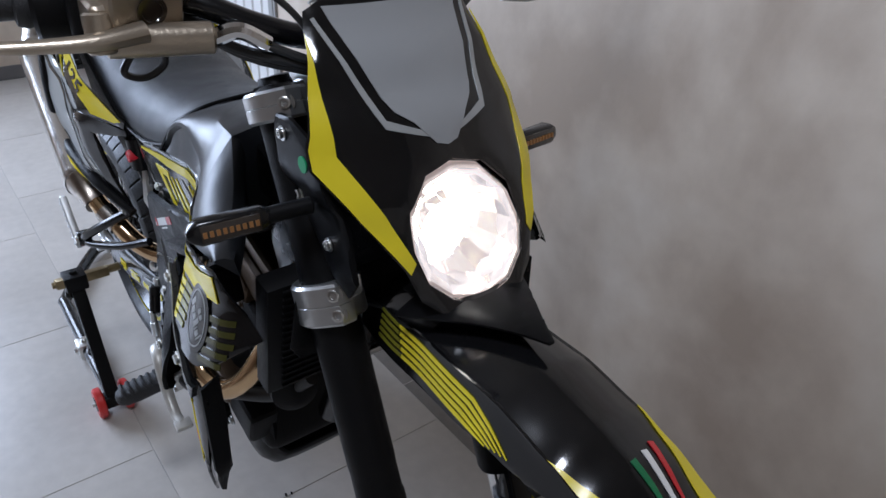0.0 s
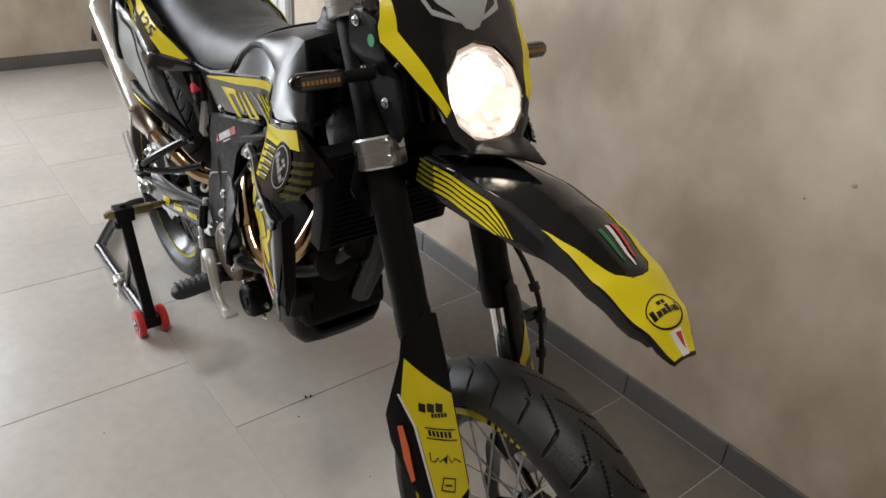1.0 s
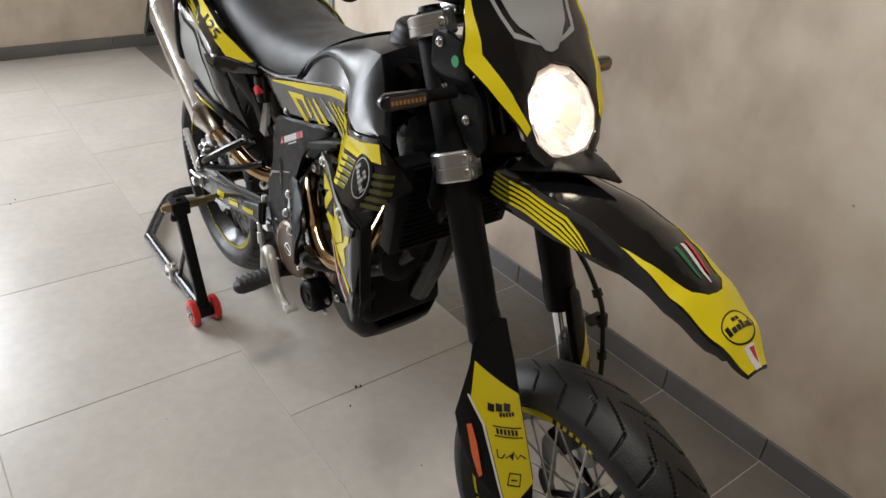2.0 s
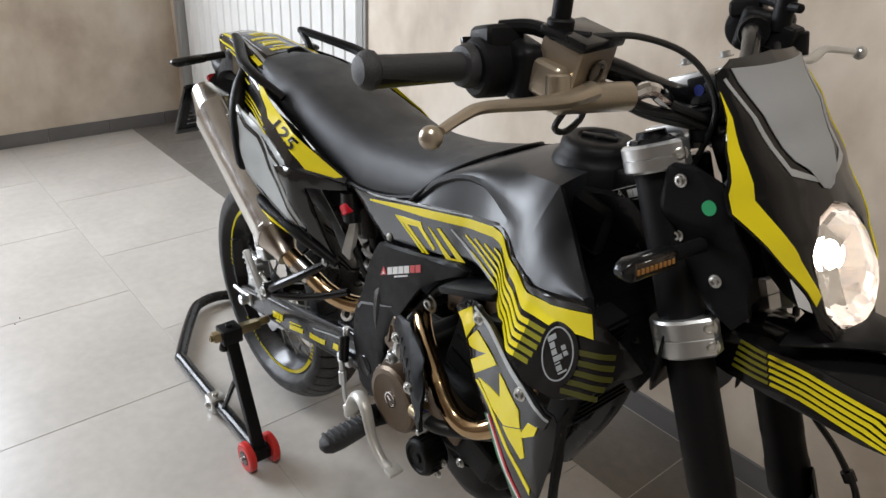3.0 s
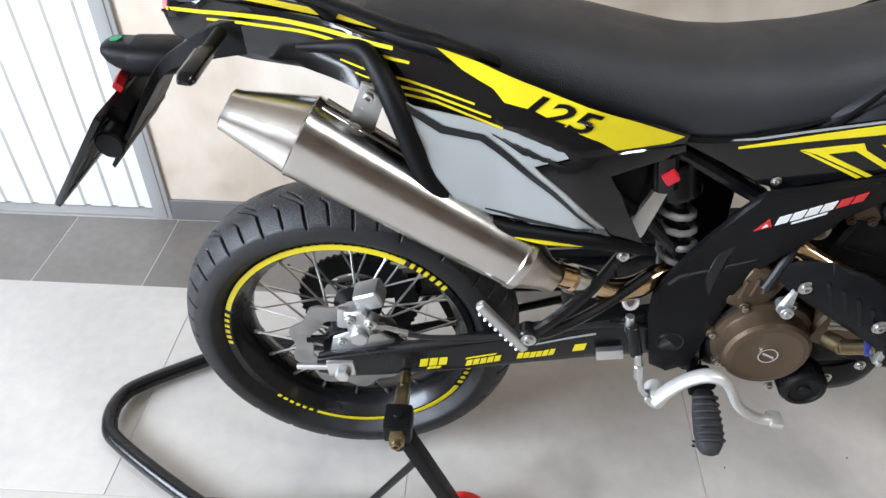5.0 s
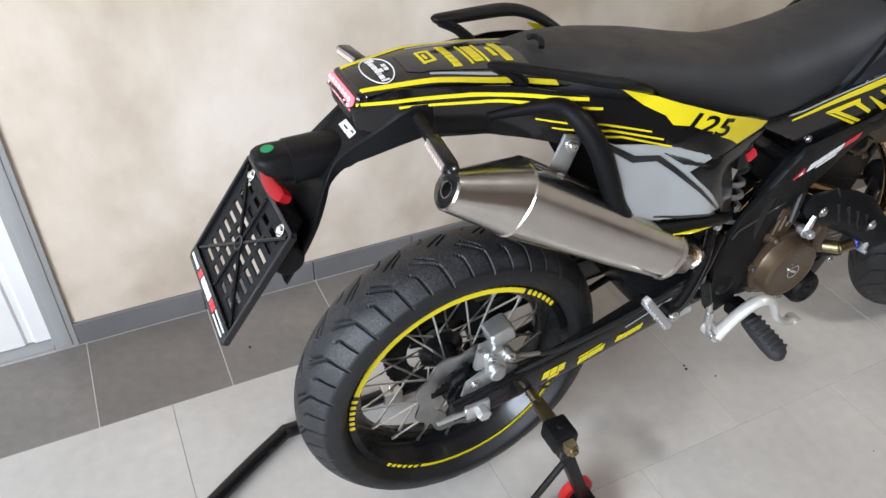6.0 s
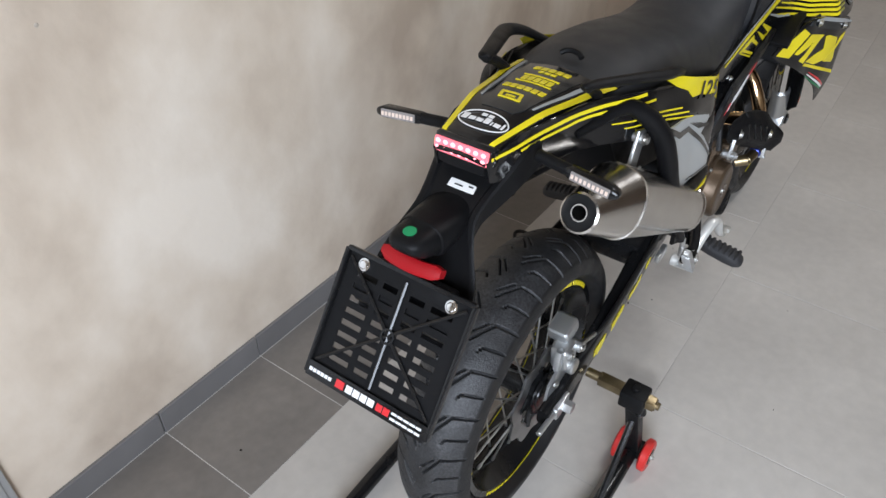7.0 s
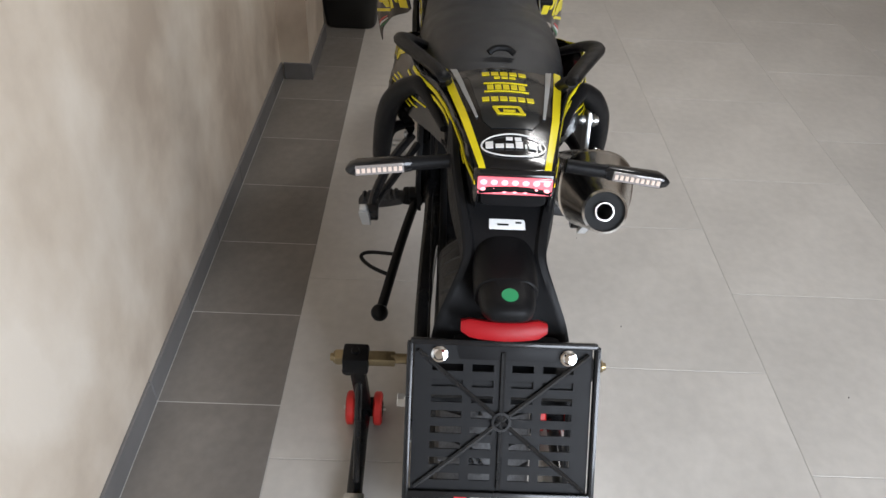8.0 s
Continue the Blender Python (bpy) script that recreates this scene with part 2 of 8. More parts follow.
def b_lathe(bm, prof, origin, axis=(0, 1, 0), n=32, closed=False):
    """prof: rows of radius and height along the axis."""
    a, s, u = frame_of(axis)
    o = Vector(origin)
    rings = [[o + a * h + (s * math.cos(q) + u * math.sin(q)) * max(r, 0.0002) for q in [2 * math.pi * k / n for k in range(n)]] for r, h in prof]
    b_rings(bm, rings, not closed, closed)


def b_cyl(bm, p, q, r, n=20, bev=None):
    p, q = Vector(p), Vector(q)
    h = (q - p).length
    c = min(r * 0.15, h * 0.2, 0.003) if bev is None else bev
    b_lathe(bm, [(r - c, 0), (r, c), (r, h - c), (r - c, h)], p, q - p, n)


def b_box(bm, c, size, rot=None, bev=0.003, seg=2):
    m = Matrix.Translation(c) @ (rot.to_4x4() if rot else Matrix.Identity(4))
    g = bmesh.ops.create_cube(bm, size=1, matrix=m @ Matrix.Diagonal((*size, 1)))
    if bev:
        e = list({e for v in g["verts"] for e in v.link_edges})
        bmesh.ops.bevel(bm, geom=e, offset=min(bev, min(size) * 0.45), segments=seg, affect='EDGES', profile=0.6)


def eul(rx=0, ry=0, rz=0):
    return Euler([radians(a) for a in (rx, ry, rz)]).to_matrix()


def b_hex(bm, p, axis, r=0.006, h=0.005, washer=True):
    """A hexagon-socket bolt head with its washer."""
    a = Vector(axis).normalized()
    if washer:
        b_lathe(bm, [(r * 1.5, 0), (r * 1.5, h * 0.25), (r * 1.0, h * 0.3)], p, a, 16)
    b_lathe(bm, [(r, h * 0.2), (r, h * 0.9), (r * 0.85, h), (r * 0.5, h), (r * 0.45, h * 0.45)], p, a, 12)


def b_patch(bm, outline, f, thick=0.003, step=0.02, lift=0.0, out=None):
    """A curved sheet: an outline in (u, v) carried onto the surface f(u, v), given a thickness inwards.
    out: a rough outward direction."""
    t = bmesh.new()
    vs = [t.verts.new((u, v, 0)) for u, v in outline]
    t.faces.new(vs)
    t.normal_update()
    bmesh.ops.triangulate(t, faces=t.faces[:], ngon_method='EAR_CLIP')
    us, ws = [p[0] for p in outline], [p[1] for p in outline]
    for ax, lo, hi in ((0, min(us), max(us)), (1, min(ws), max(ws))):
        k = math.floor(lo / step) + 1
        while k * step < hi - 1e-6:
            co, no = [0, 0, 0], [0, 0, 0]
            co[ax], no[ax] = k * step, 1
            bmesh.ops.bisect_plane(t, geom=t.verts[:] + t.edges[:] + t.faces[:], plane_co=co, plane_no=no)
            k += 1
    bmesh.ops.remove_doubles(t, verts=t.verts[:], dist=1e-5)
    t.verts.index_update()
    d = 1e-3
    outs, ins = {}, {}
    for v in t.verts:
        u, w = v.co.x, v.co.y
        p = Vector(f(u, w))
        n = (Vector(f(u + d, w)) - Vector(f(u - d, w))).cross(Vector(f(u, w + d)) - Vector(f(u, w - d))).normalized()
        o = out(p) if callable(out) else out
        if o is not None and n.dot(Vector(o)) < 0:
            n = -n
        edge = v.is_boundary and lift == 0 and abs(u) > 1e-5
        outs[v.index] = bm.verts.new(p + n * (lift - (thick * 0.35 if edge else 0)))
        ins[v.index] = bm.verts.new(p + n * (lift - thick))
    for fc in t.faces:
        ids = [v.index for v in fc.verts]
        bm.faces.new([outs[i] for i in ids])
        bm.faces.new([ins[i] for i in reversed(ids)])
    for e in t.edges:
        if e.is_boundary:
            a, b = e.verts[0].index, e.verts[1].index
            bm.faces.new((outs[a], outs[b], ins[b], ins[a]))
    t.free()


def band(line, width):
    """A strip of a given width along a polyline in 2D, as an outline."""
    L, R = [], []
    for i, p in enumerate(line):
        a = Vector(line[max(0, i - 1)])
        b = Vector(line[min(len(line) - 1, i + 1)])
        t = (b - a).normalized()
        w = width[i] if isinstance(width, (list, tuple)) else width
        n = Vector((-t.y, t.x)) * w / 2
        L.append(tuple(Vector(p) + n))
        R.append(tuple(Vector(p) - n))
    return L + R[::-1]


def lettering(text, size, shear=0.0):
    """Triangles of a text in 2D, centred on the origin."""
    cu = bpy.data.curves.new("lettering", 'FONT')
    cu.body, cu.size, cu.align_x, cu.align_y, cu.shear, cu.resolution_u, cu.offset = text, size, "CENTER", "CENTER", shear, 3, size * 0.022
    ob = bpy.data.objects.new("lettering", cu)
    me = bpy.data.meshes.new_from_object(ob)
    tris = []
    me.calc_loop_triangles()
    vs = [(v.co.x, v.co.y) for v in me.vertices]
    tris = [tuple(vs[i] for i in t.vertices) for t in me.loop_triangles]
    bpy.data.objects.remove(ob)
    bpy.data.meshes.remove(me)
    bpy.data.curves.remove(cu)
    return tris


def superring(x, yc, zc, w, h, p=0.6, n=24, tilt=0.0):
    out = []
    for k in range(n):
        q = 2 * math.pi * k / n
        c, s = math.cos(q), math.sin(q)
        y = yc + w * math.copysign(abs(c) ** p, c)
        z = h * math.copysign(abs(s) ** p, s)
        out.append(Vector((x + z * tilt, y, zc + z)))
    return out


def interp(x, table):
    """Smooth interpolation in a table of (x, value)."""
    if x <= table[0][0]:
        return table[0][1]
    for (a, va), (b, vb) in zip(table, table[1:]):
        if x <= b:
            t = (x - a) / (b - a)
            t = t * t * (3 - 2 * t) * 0.5 + t * 0.5
            return va + (vb - va) * t
    return table[-1][1]


def empty(name, loc=(0, 0, 0), label="", category="", group="", kind=""):
    ob = new(name)
    ob.empty_display_size = 0.1
    ob.location = loc
    return tagged(ob, label, category, group, kind)


def decals(name, outlines, f, material, parent, step=0.018, lift=0.0012, out=None, label=""):
    """Each outline becomes a thin printed piece of its own."""
    for o in outlines:
        bm = bmesh.new()
        b_patch(bm, o, f, 0.001, step, lift, out)
        part(name, bm, material, parent, label)


def bolts(name, places, axis, r, h, parent, material=None, washer=True):
    for p in places:
        bm = bmesh.new()
        b_hex(bm, p, axis, r, h, washer)
        part(name, bm, material or ZINC, parent)

# ---- the room ----
WALL_W = 0.74


def room(ob):
    ob.matrix_world = RM
    return ob


def slab(name, boxes, material, label="", category="", bev=0.0):
    bm = bmesh.new()
    for (u0, u1), (w0, w1), (z0, z1) in boxes:
        b_box(bm, ((u0 + u1) / 2, (w0 + w1) / 2, (z0 + z1) / 2), (u1 - u0, w1 - w0, z1 - z0), bev=bev)
    ob = finish(name, bm, material, smooth=False)
    tagged(ob, label, category, kind="structure")
    return room(ob)


U0, U1, W0, H = -2.56, 4.6, -3.5, 2.7
BORDER, TILE_W = 0.443, 0.605
D0, D1, DH = -2.50, -0.705, 2.08      # door opening with its frame
slab("wall_north", [((U0 - 0.2, D0), (WALL_W, WALL_W + 0.2), (0, H)), ((D1, U1 + 0.2), (WALL_W, WALL_W + 0.2), (0, H)),
                    ((D0, D1), (WALL_W, WALL_W + 0.2), (DH, H))], WALLM, "cream limewashed plaster wall beside the motorcycle", "wall")
slab("wall_pier", [((1.90, 2.32), (WALL_W - 0.12, WALL_W), (0, H))], WALLM, "shallow plastered pier standing proud of the wall", "wall")
slab("wall_west", [((U0 - 0.2, U0), (-0.55, WALL_W), (0, H)), ((U0 - 0.2, U0), (W0, -2.65), (0, H)), ((U0 - 0.2, U0), (-2.65, -0.55), (2.35, H)), ((U0 - 0.2, U0), (-2.65, -0.55), (0, 0.88))], WALLM, "cream plaster end wall with a wide opening", "wall")
# unseen end wall, added to enclose the room's light
slab("wall_east", [((U1, U1 + 0.2), (W0, WALL_W), (0, H))], WALLM, "unseen cream plaster end wall added to close the garage", "wall")
# unseen wall, added in a dark tone so that the bodywork mirrors little light
slab("wall_south", [((U0 - 0.2, U1 + 0.2), (W0 - 0.2, W0), (0, H))], mat("unseen_dark_wall", (0.12, 0.085, 0.06), 0.65, vary=0.2, vary_scale=4), "unseen dark wall added so that side reflections stay dark", "wall")
# unseen ceiling, kept dark to lower bounce and reflections in the gloss parts
slab("ceiling", [((U0 - 0.2, U1 + 0.2), (W0 - 0.2, WALL_W + 0.2), (H, H + 0.15))], CEIL, "unseen ceiling, made dark to dim reflections from above", "ceiling")
slab("ground", [((-30, 30), (-30, 30), (-0.3, -0.03))], mat("outdoor_concrete", (0.35, 0.34, 0.32), 0.8, vary=0.15), "pale concrete ground outside the gateway", "ground")
slab("border_bed", [((U0, U1), (BORDER, WALL_W), (-0.0016, -0.0006))], GROUTL, "pale grout under the border tiles", "floor")
floor = slab("floor", [((U0, U1), (W0 - 0.2, WALL_W), (-0.03, -0.0011))], GROUT, "tiled garage floor of large pale grey tiles", "floor")


def tile_piece(name, su, sw, h, material, cache={}):
    key = (name, round(su, 3), round(sw, 3), material.name)
    if key not in cache:
        bm = bmesh.new()
        b = 0.0006
        lo = [bm.verts.new((x, y, -0.004)) for x, y in ((0, 0), (su, 0), (su, sw), (0, sw))]
        mid = [bm.verts.new((v.co.x, v.co.y, h - b)) for v in lo]
        top = [bm.verts.new((x, y, h)) for x, y in ((b, b), (su - b, b), (su - b, sw - b), (b, sw - b))]
        for r0, r1 in ((lo, mid), (mid, top)):
            for k in range(4):
                bm.faces.new((r0[k], r0[(k + 1) % 4], r1[(k + 1) % 4], r1[k]))
        bm.faces.new(top)
        me = bpy.data.meshes.new(name)
        bm.to_mesh(me)
        bm.free()
        me.materials.append(material)
        cache[key] = me
    return cache[key]


def skirting(name, runs):
    """Skirting boards of cut tiles; each run: start, direction and length in the room's plan, normal towards the room."""
    base = slab(name, [((a[0] - 0.001, a[0] + 0.001), (a[1] - 0.001, a[1] + 0.001), (0.001, 0.003)) for a, *_ in runs], GROUTL,
                "grey tile skirting with pale joints", "skirting")
    for (u, w), (du, dw), length, (nu, nw), first in runs:
        s, nxt = 0.0, first
        while s < length - 0.005:
            e = min(nxt, length)
            bm = bmesh.new()
            L = e - s - 0.0025
            b_box(bm, (L / 2, 0.0045, 0.035), (L, 0.009, 0.070), bev=0.0015, seg=1)
            ob = finish("skirting_tile", bm, SKIRT, base)
            ang = math.atan2(dw, du)
            m = Matrix.Translation((u + du * s, w + dw * s, 0.0)) @ Matrix.Rotation(ang, 4, 'Z')
            if Matrix.Rotation(ang, 3, 'Z') @ Vector((0, 1, 0)) @ Vector((nu, nw, 0)) < 0:
                m = m @ Matrix.Diagonal((1, -1, 1, 1))
            ob.matrix_local = m
            s, nxt = e, e + 0.302
    return base


# ---- ribbed white door ----
door = empty("door_1", label="white ribbed sheet-metal door in a grey frame", category="door", kind="structure")
door.matrix_world = RM
bm = bmesh.new()
prof = []
u = D0 + 0.06
while u < D1 - 0.07:
    prof += [(u, 0.0), (u + 0.058, 0.0), (u + 0.064, 0.006), (u + 0.076, 0.006)]
    u += 0.082
prof.append((D1 - 0.062, 0.0))
rows = []
for z in (0.012, DH - 0.06):
    rows.append([bm.verts.new((a, WALL_W + 0.028 + b, z)) for a, b in prof])
back = []
for z in (0.012, DH - 0.06):
    back.append([bm.verts.new((prof[0][0], WALL_W + 0.06, z)), bm.verts.new((prof[-1][0], WALL_W + 0.06, z))])
for k in range(len(prof) - 1):
    bm.faces.new((rows[0][k], rows[0][k + 1], rows[1][k + 1], rows[1][k]))
bm.faces.new((back[0][0], back[1][0], back[1][1], back[0][1]))
bm.faces.new((rows[0][0], rows[1][0], back[1][0], back[0][0]))
bm.faces.new((rows[0][-1], back[0][1], back[1][1], rows[1][-1]))
part("door_leaf", bm, DOORW, door, "white vertically ribbed metal leaf", 20)
for (a, b) in ((D0, D0 + 0.055), (D1 - 0.055, D1)):
    bm = bmesh.new()
    b_box(bm, ((a + b) / 2, WALL_W + 0.06, DH / 2), (b - a, 0.14, DH), bev=0.004)
    b_box(bm, ((a + b) / 2, WALL_W + 0.012, DH / 2 - 0.03), ((b - a) * 0.5, 0.05, DH - 0.08), bev=0.003)
    part("door_jamb", bm, FRAMEM, door)
bm = bmesh.new()
b_box(bm, ((D0 + D1) / 2, WALL_W + 0.06, DH - 0.027), (D1 - D0 - 0.112, 0.14, 0.054), bev=0.004)
part("door_head", bm, FRAMEM, door)
bm = bmesh.new()
b_box(bm, ((D0 + D1) / 2, WALL_W + 0.06, 0.005), (D1 - D0 - 0.114, 0.13, 0.008), bev=0.002)
part("threshold", bm, FRAMEM, door)

# a black tub that stands by the wall further on
bm = bmesh.new()
rings = []
for z, s in ((0.0, 0.11), (0.01, 0.118), (0.30, 0.155), (0.31, 0.168), (0.335, 0.168), (0.335, 0.15), (0.05, 0.11)):
    rings.append([Vector((math.copysign(abs(math.cos(q)) ** 0.35, math.cos(q)) * s, math.copysign(abs(math.sin(q)) ** 0.35, math.sin(q)) * s, z)) for q in [2 * math.pi * (k + 0.5) / 32 for k in range(32)]])
b_rings(bm, rings)
tub = finish("storage_tub", bm, PLANTER)
tagged(tub, "black plastic tub standing on the floor by the wall", "tub")
tub.location = (2.55, 0.515, 0)

# ---- the motorcycle ----
bike = empty("motorcycle", (0, 0, 0), "black and yellow supermoto motorcycle held on a paddock stand", "motorcycle")
RX, RZ = -0.027, 0.335        # rear axle
FX, FZ = 1.4458, 0.2581          # front axle


def tread(name, R, half, rim_r, parent, pattern, flip, crown):
    """A tyre: a fine skin with the tread's grooves pressed into it."""
    na, nc = 1800, 80
    a = np.linspace(0, 2 * np.pi, na, endpoint=False)
    s = np.linspace(-1, 1, nc)
    # cross section: crown arc, shoulder, sidewall, bead
    prof = []
    for q in s:
        k = abs(q)
        if k < 0.62:
            t = k / 0.62
            y = half * 0.93 * t
            r = R - 0.030 * t ** 2.2
        else:
            t = (k - 0.62) / 0.38
            y = half * (0.93 + 0.07 * math.sin(math.pi * min(1, t * 1.25))) - 0.024 * max(0, t - 0.55) / 0.45
            r = R - 0.030 - (R - 0.030 - rim_r) * t
        prof.append((r, math.copysign(y, q) if q else 0.0))
    prof = np.array(prof)
    A, S = np.meshgrid(a, s, indexing="ij")
    r = np.repeat(prof[None, :, 0], na, 0).copy()
    y = np.repeat(prof[None, :, 1], na, 0)
    depth = np.zeros_like(r)
    if pattern:
        pitch = 2 * np.pi / pattern
        k = np.abs(S) / 0.62
        side = S > 0
        # hockey-stick grooves: slanted near the crown, square to the rim at the shoulder
        bend = 1.25 * np.minimum(k, 0.52) + 0.18 * np.maximum(k - 0.52, 0)
        for off, lo, hi, wid, bow in ((0.0, 0.10, 1.06, 0.0032, 1.0), (0.5, 0.40, 0.98, 0.0028, 1.0), (0.74, 0.03, 0.40, 0.0025, 0.8)):
            base = flip * (A / pitch + bow * bend) + off + np.where(side, 0.5, 0.0)
            dist = np.abs(base - np.round(base)) * pitch * R
            ends = np.clip(np.minimum(k - lo, hi - k) / 0.06, 0, 1)
            depth = np.maximum(depth, 0.0060 * np.clip((wid - dist) / (wid * 0.55), 0, 1) * ends)
    r = r - depth
    X, Z = r * np.cos(A), r * np.sin(A)
    verts = np.stack([X, y, Z], -1).reshape(-1, 3)
    i, j = np.meshgrid(np.arange(na), np.arange(nc - 1), indexing="ij")
    i2 = (i + 1) % na
    faces = np.stack([i * nc + j, i2 * nc + j, i2 * nc + j + 1, i * nc + j + 1], -1).reshape(-1, 4)
    me = bpy.data.meshes.new(name)
    me.from_pydata(verts.tolist(), [], faces.tolist())
    me.materials.append(RUBBER)
    me.materials.append(crown)
    mi = np.where(((np.abs(S[:, :-1]) < 0.6) & (depth[:, :-1] < 0.0022)), 1, 0).reshape(-1).astype(np.int32)
    me.polygons.foreach_set("material_index", mi)
    me.update()
    me.shade_smooth()
    me.set_sharp_from_angle(angle=radians(40))
    ob = new(name, me)
    ob.parent = parent
    return ob


def arc_band(bm, r0, r1, y, a0, a1, th=0.0012, n=None):
    n = n or max(2, int(abs(a1 - a0) / 3))
    outer = -1 if y < 0 else 1
    rings = []
    for k in range(n + 1):
        q = radians(a0 + (a1 - a0) * k / n)
        c, s = math.cos(q), math.sin(q)
        rings.append([Vector((r0 * c, y, r0 * s)), Vector((r1 * c, y - outer * 0.002, r1 * s)),
                      Vector((r1 * c, y + outer * (th - 0.002), r1 * s)), Vector((r0 * c, y + outer * th, r0 * s))])
    b_rings(bm, rings)


def wheel(name, x, z, R, half, rim_half, label, pattern, flip, disc_side, disc_r, crown):
    w = empty(name, (x, 0, z), label)
    w.parent = bike
    tread("tyre", R, half, 0.222, w, pattern, flip, crown)["label"] = "black road tyre with directional grooves"
    bm = bmesh.new()
    rh = rim_half
    b_lathe(bm, [(0.2285, -rh), (0.2285, -rh + 0.004), (0.221, -rh + 0.009), (0.214, -rh * 0.62), (0.203, -rh * 0.28), (0.203, rh * 0.28), (0.214, rh * 0.62),
                 (0.221, rh - 0.009), (0.2285, rh - 0.004), (0.2285, rh), (0.216, rh - 0.001), (0.208, rh * 0.7), (0.192, rh * 0.3), (0.190, 0),
                 (0.192, -rh * 0.3), (0.208, -rh * 0.7), (0.216, -rh + 0.001)], (0, 0, 0), (0, 1, 0), 96, closed=True)
    rim = part("rim", bm, BLACKP, w, "gloss black spoked rim")
    for side in (-1, 1):
        bm = bmesh.new()
        y = side * (rh + 0.0006)
        for a0, a1 in ((60, 161), (247, 330)):
            arc_band(bm, 0.2185, 0.2285, y, a0, a1)
        for st, dr in ((163.5, 1), (57.5, -1), (244.5, -1), (332.5, 1)):
            for k in range(6):
                p = st + dr * k * 3.6
                arc_band(bm, 0.2185, 0.2285, y, p, p + dr * 1.9, n=2)
        part("rim_stripe", bm, YEL, rim, "broken yellow rim stripe")
    bm = bmesh.new()
    b_lathe(bm, [(0.012, -0.075), (0.03, -0.074), (0.034, -0.06), (0.047, -0.052), (0.047, -0.044), (0.027, -0.034), (0.024, 0.0), (0.027, 0.034), (0.047, 0.044),
                 (0.047, 0.052), (0.034, 0.06), (0.03, 0.074), (0.012, 0.075)], (0, 0, 0), (0, 1, 0), 32)
    part("hub", bm, BLACKP, w, "black wheel hub")
    # spokes: four kinds, each mesh shared
    for kind in range(4):
        side = -1 if kind % 2 else 1
        lean = 1 if kind < 2 else -1
        bm = bmesh.new()
        q = radians(lean * 24)
        p0 = V(0.044 * math.cos(q), side * 0.046, 0.044 * math.sin(q))
        p1 = V(0.196, side * 0.012, 0)
        b_tube(bm, [p0, p0.lerp(p1, 0.5), p1], 0.0021, 6, 1)
        d = (p1 - p0).normalized()
        b_tube(bm, [p1 - d * 0.016, p1 + d * 0.002], 0.0034, 6, 1)
        first = part("spoke", bm, ZINC, w)
        for k in range(9):
            ob = first if k == 0 else new("spoke", first.data)
            ob.parent = w
            ob.matrix_local = Matrix.Rotation(radians(k * 40 + kind * 10 + 4), 4, 'Y')
    # waved brake disc
    bm = bmesh.new()
    n = 96
    dy = disc_side * 0.062
    rings = []
    for (rr, yy) in ((0, -0.002), (1, -0.002), (1, 0.002), (0, 0.002)):
        ring = []
        for k in range(n):
            q = 2 * math.pi * k / n
            R1 = disc_r + 0.0065 * math.cos(q * 9)
            R0 = disc_r - 0.036 + 0.003 * math.cos(q * 9)
            ring.append(V((R1 if rr else R0) * math.cos(q), dy + yy, (R1 if rr else R0) * math.sin(q)))
        rings.append(ring)
    b_rings(bm, rings, closed=True)
    disc = part("brake_disc", bm, DISC, w, "waved steel brake disc")
    bm = bmesh.new()
    for k in range(5):
        q = radians(k * 72 + 10)
        b_tube(bm, [(0.030 * math.cos(q), dy * 0.95, 0.035 * math.sin(q)), ((disc_r - 0.028) * math.cos(q + 0.25), dy, (disc_r - 0.028) * math.sin(q + 0.25))], 0.007, 8, 1)
    b_lathe(bm, [(0.024, -0.006), (0.040, -0.006), (0.040, 0.006), (0.024, 0.006)], (0, dy * 0.95, 0), (0, 1, 0), 32, True)
    part("disc_carrier", bm, BLACKP, disc)
    return w


rear_wheel = wheel("rear_wheel", RX, RZ, 0.307, 0.070, 0.052, "rear wheel with wide dusty tyre and yellow stripes", 23, -1, -1, 0.104, DUSTY)
front_wheel = wheel("front_wheel", FX, FZ, 0.297, 0.061, 0.044, "front wheel with narrower tyre and yellow stripes", 15, 1, 1, 0.15, CLEANR)
front_wheel.rotation_euler = (0, radians(-43), 0)
front_wheel.location.y = -0.024
bm = bmesh.new()
n = 96
rings = []
for rr, yy in ((0.070, 0.056), (0.112, 0.056), (0.112, 0.063), (0.070, 0.063)):
    rings.append([V((rr + (0.005 * (k % 2) if rr > 0.1 else 0)) * math.cos(2 * math.pi * k / n), yy, (rr + (0.005 * (k % 2) if rr > 0.1 else 0)) * math.sin(2 * math.pi * k / n)) for k in range(n)])
b_rings(bm, rings, closed=True)
part("sprocket", bm, ENGINE, rear_wheel, "dark rear sprocket")


def fork_x(z):
    return 1.157 + (0.86 - z) * 0.405


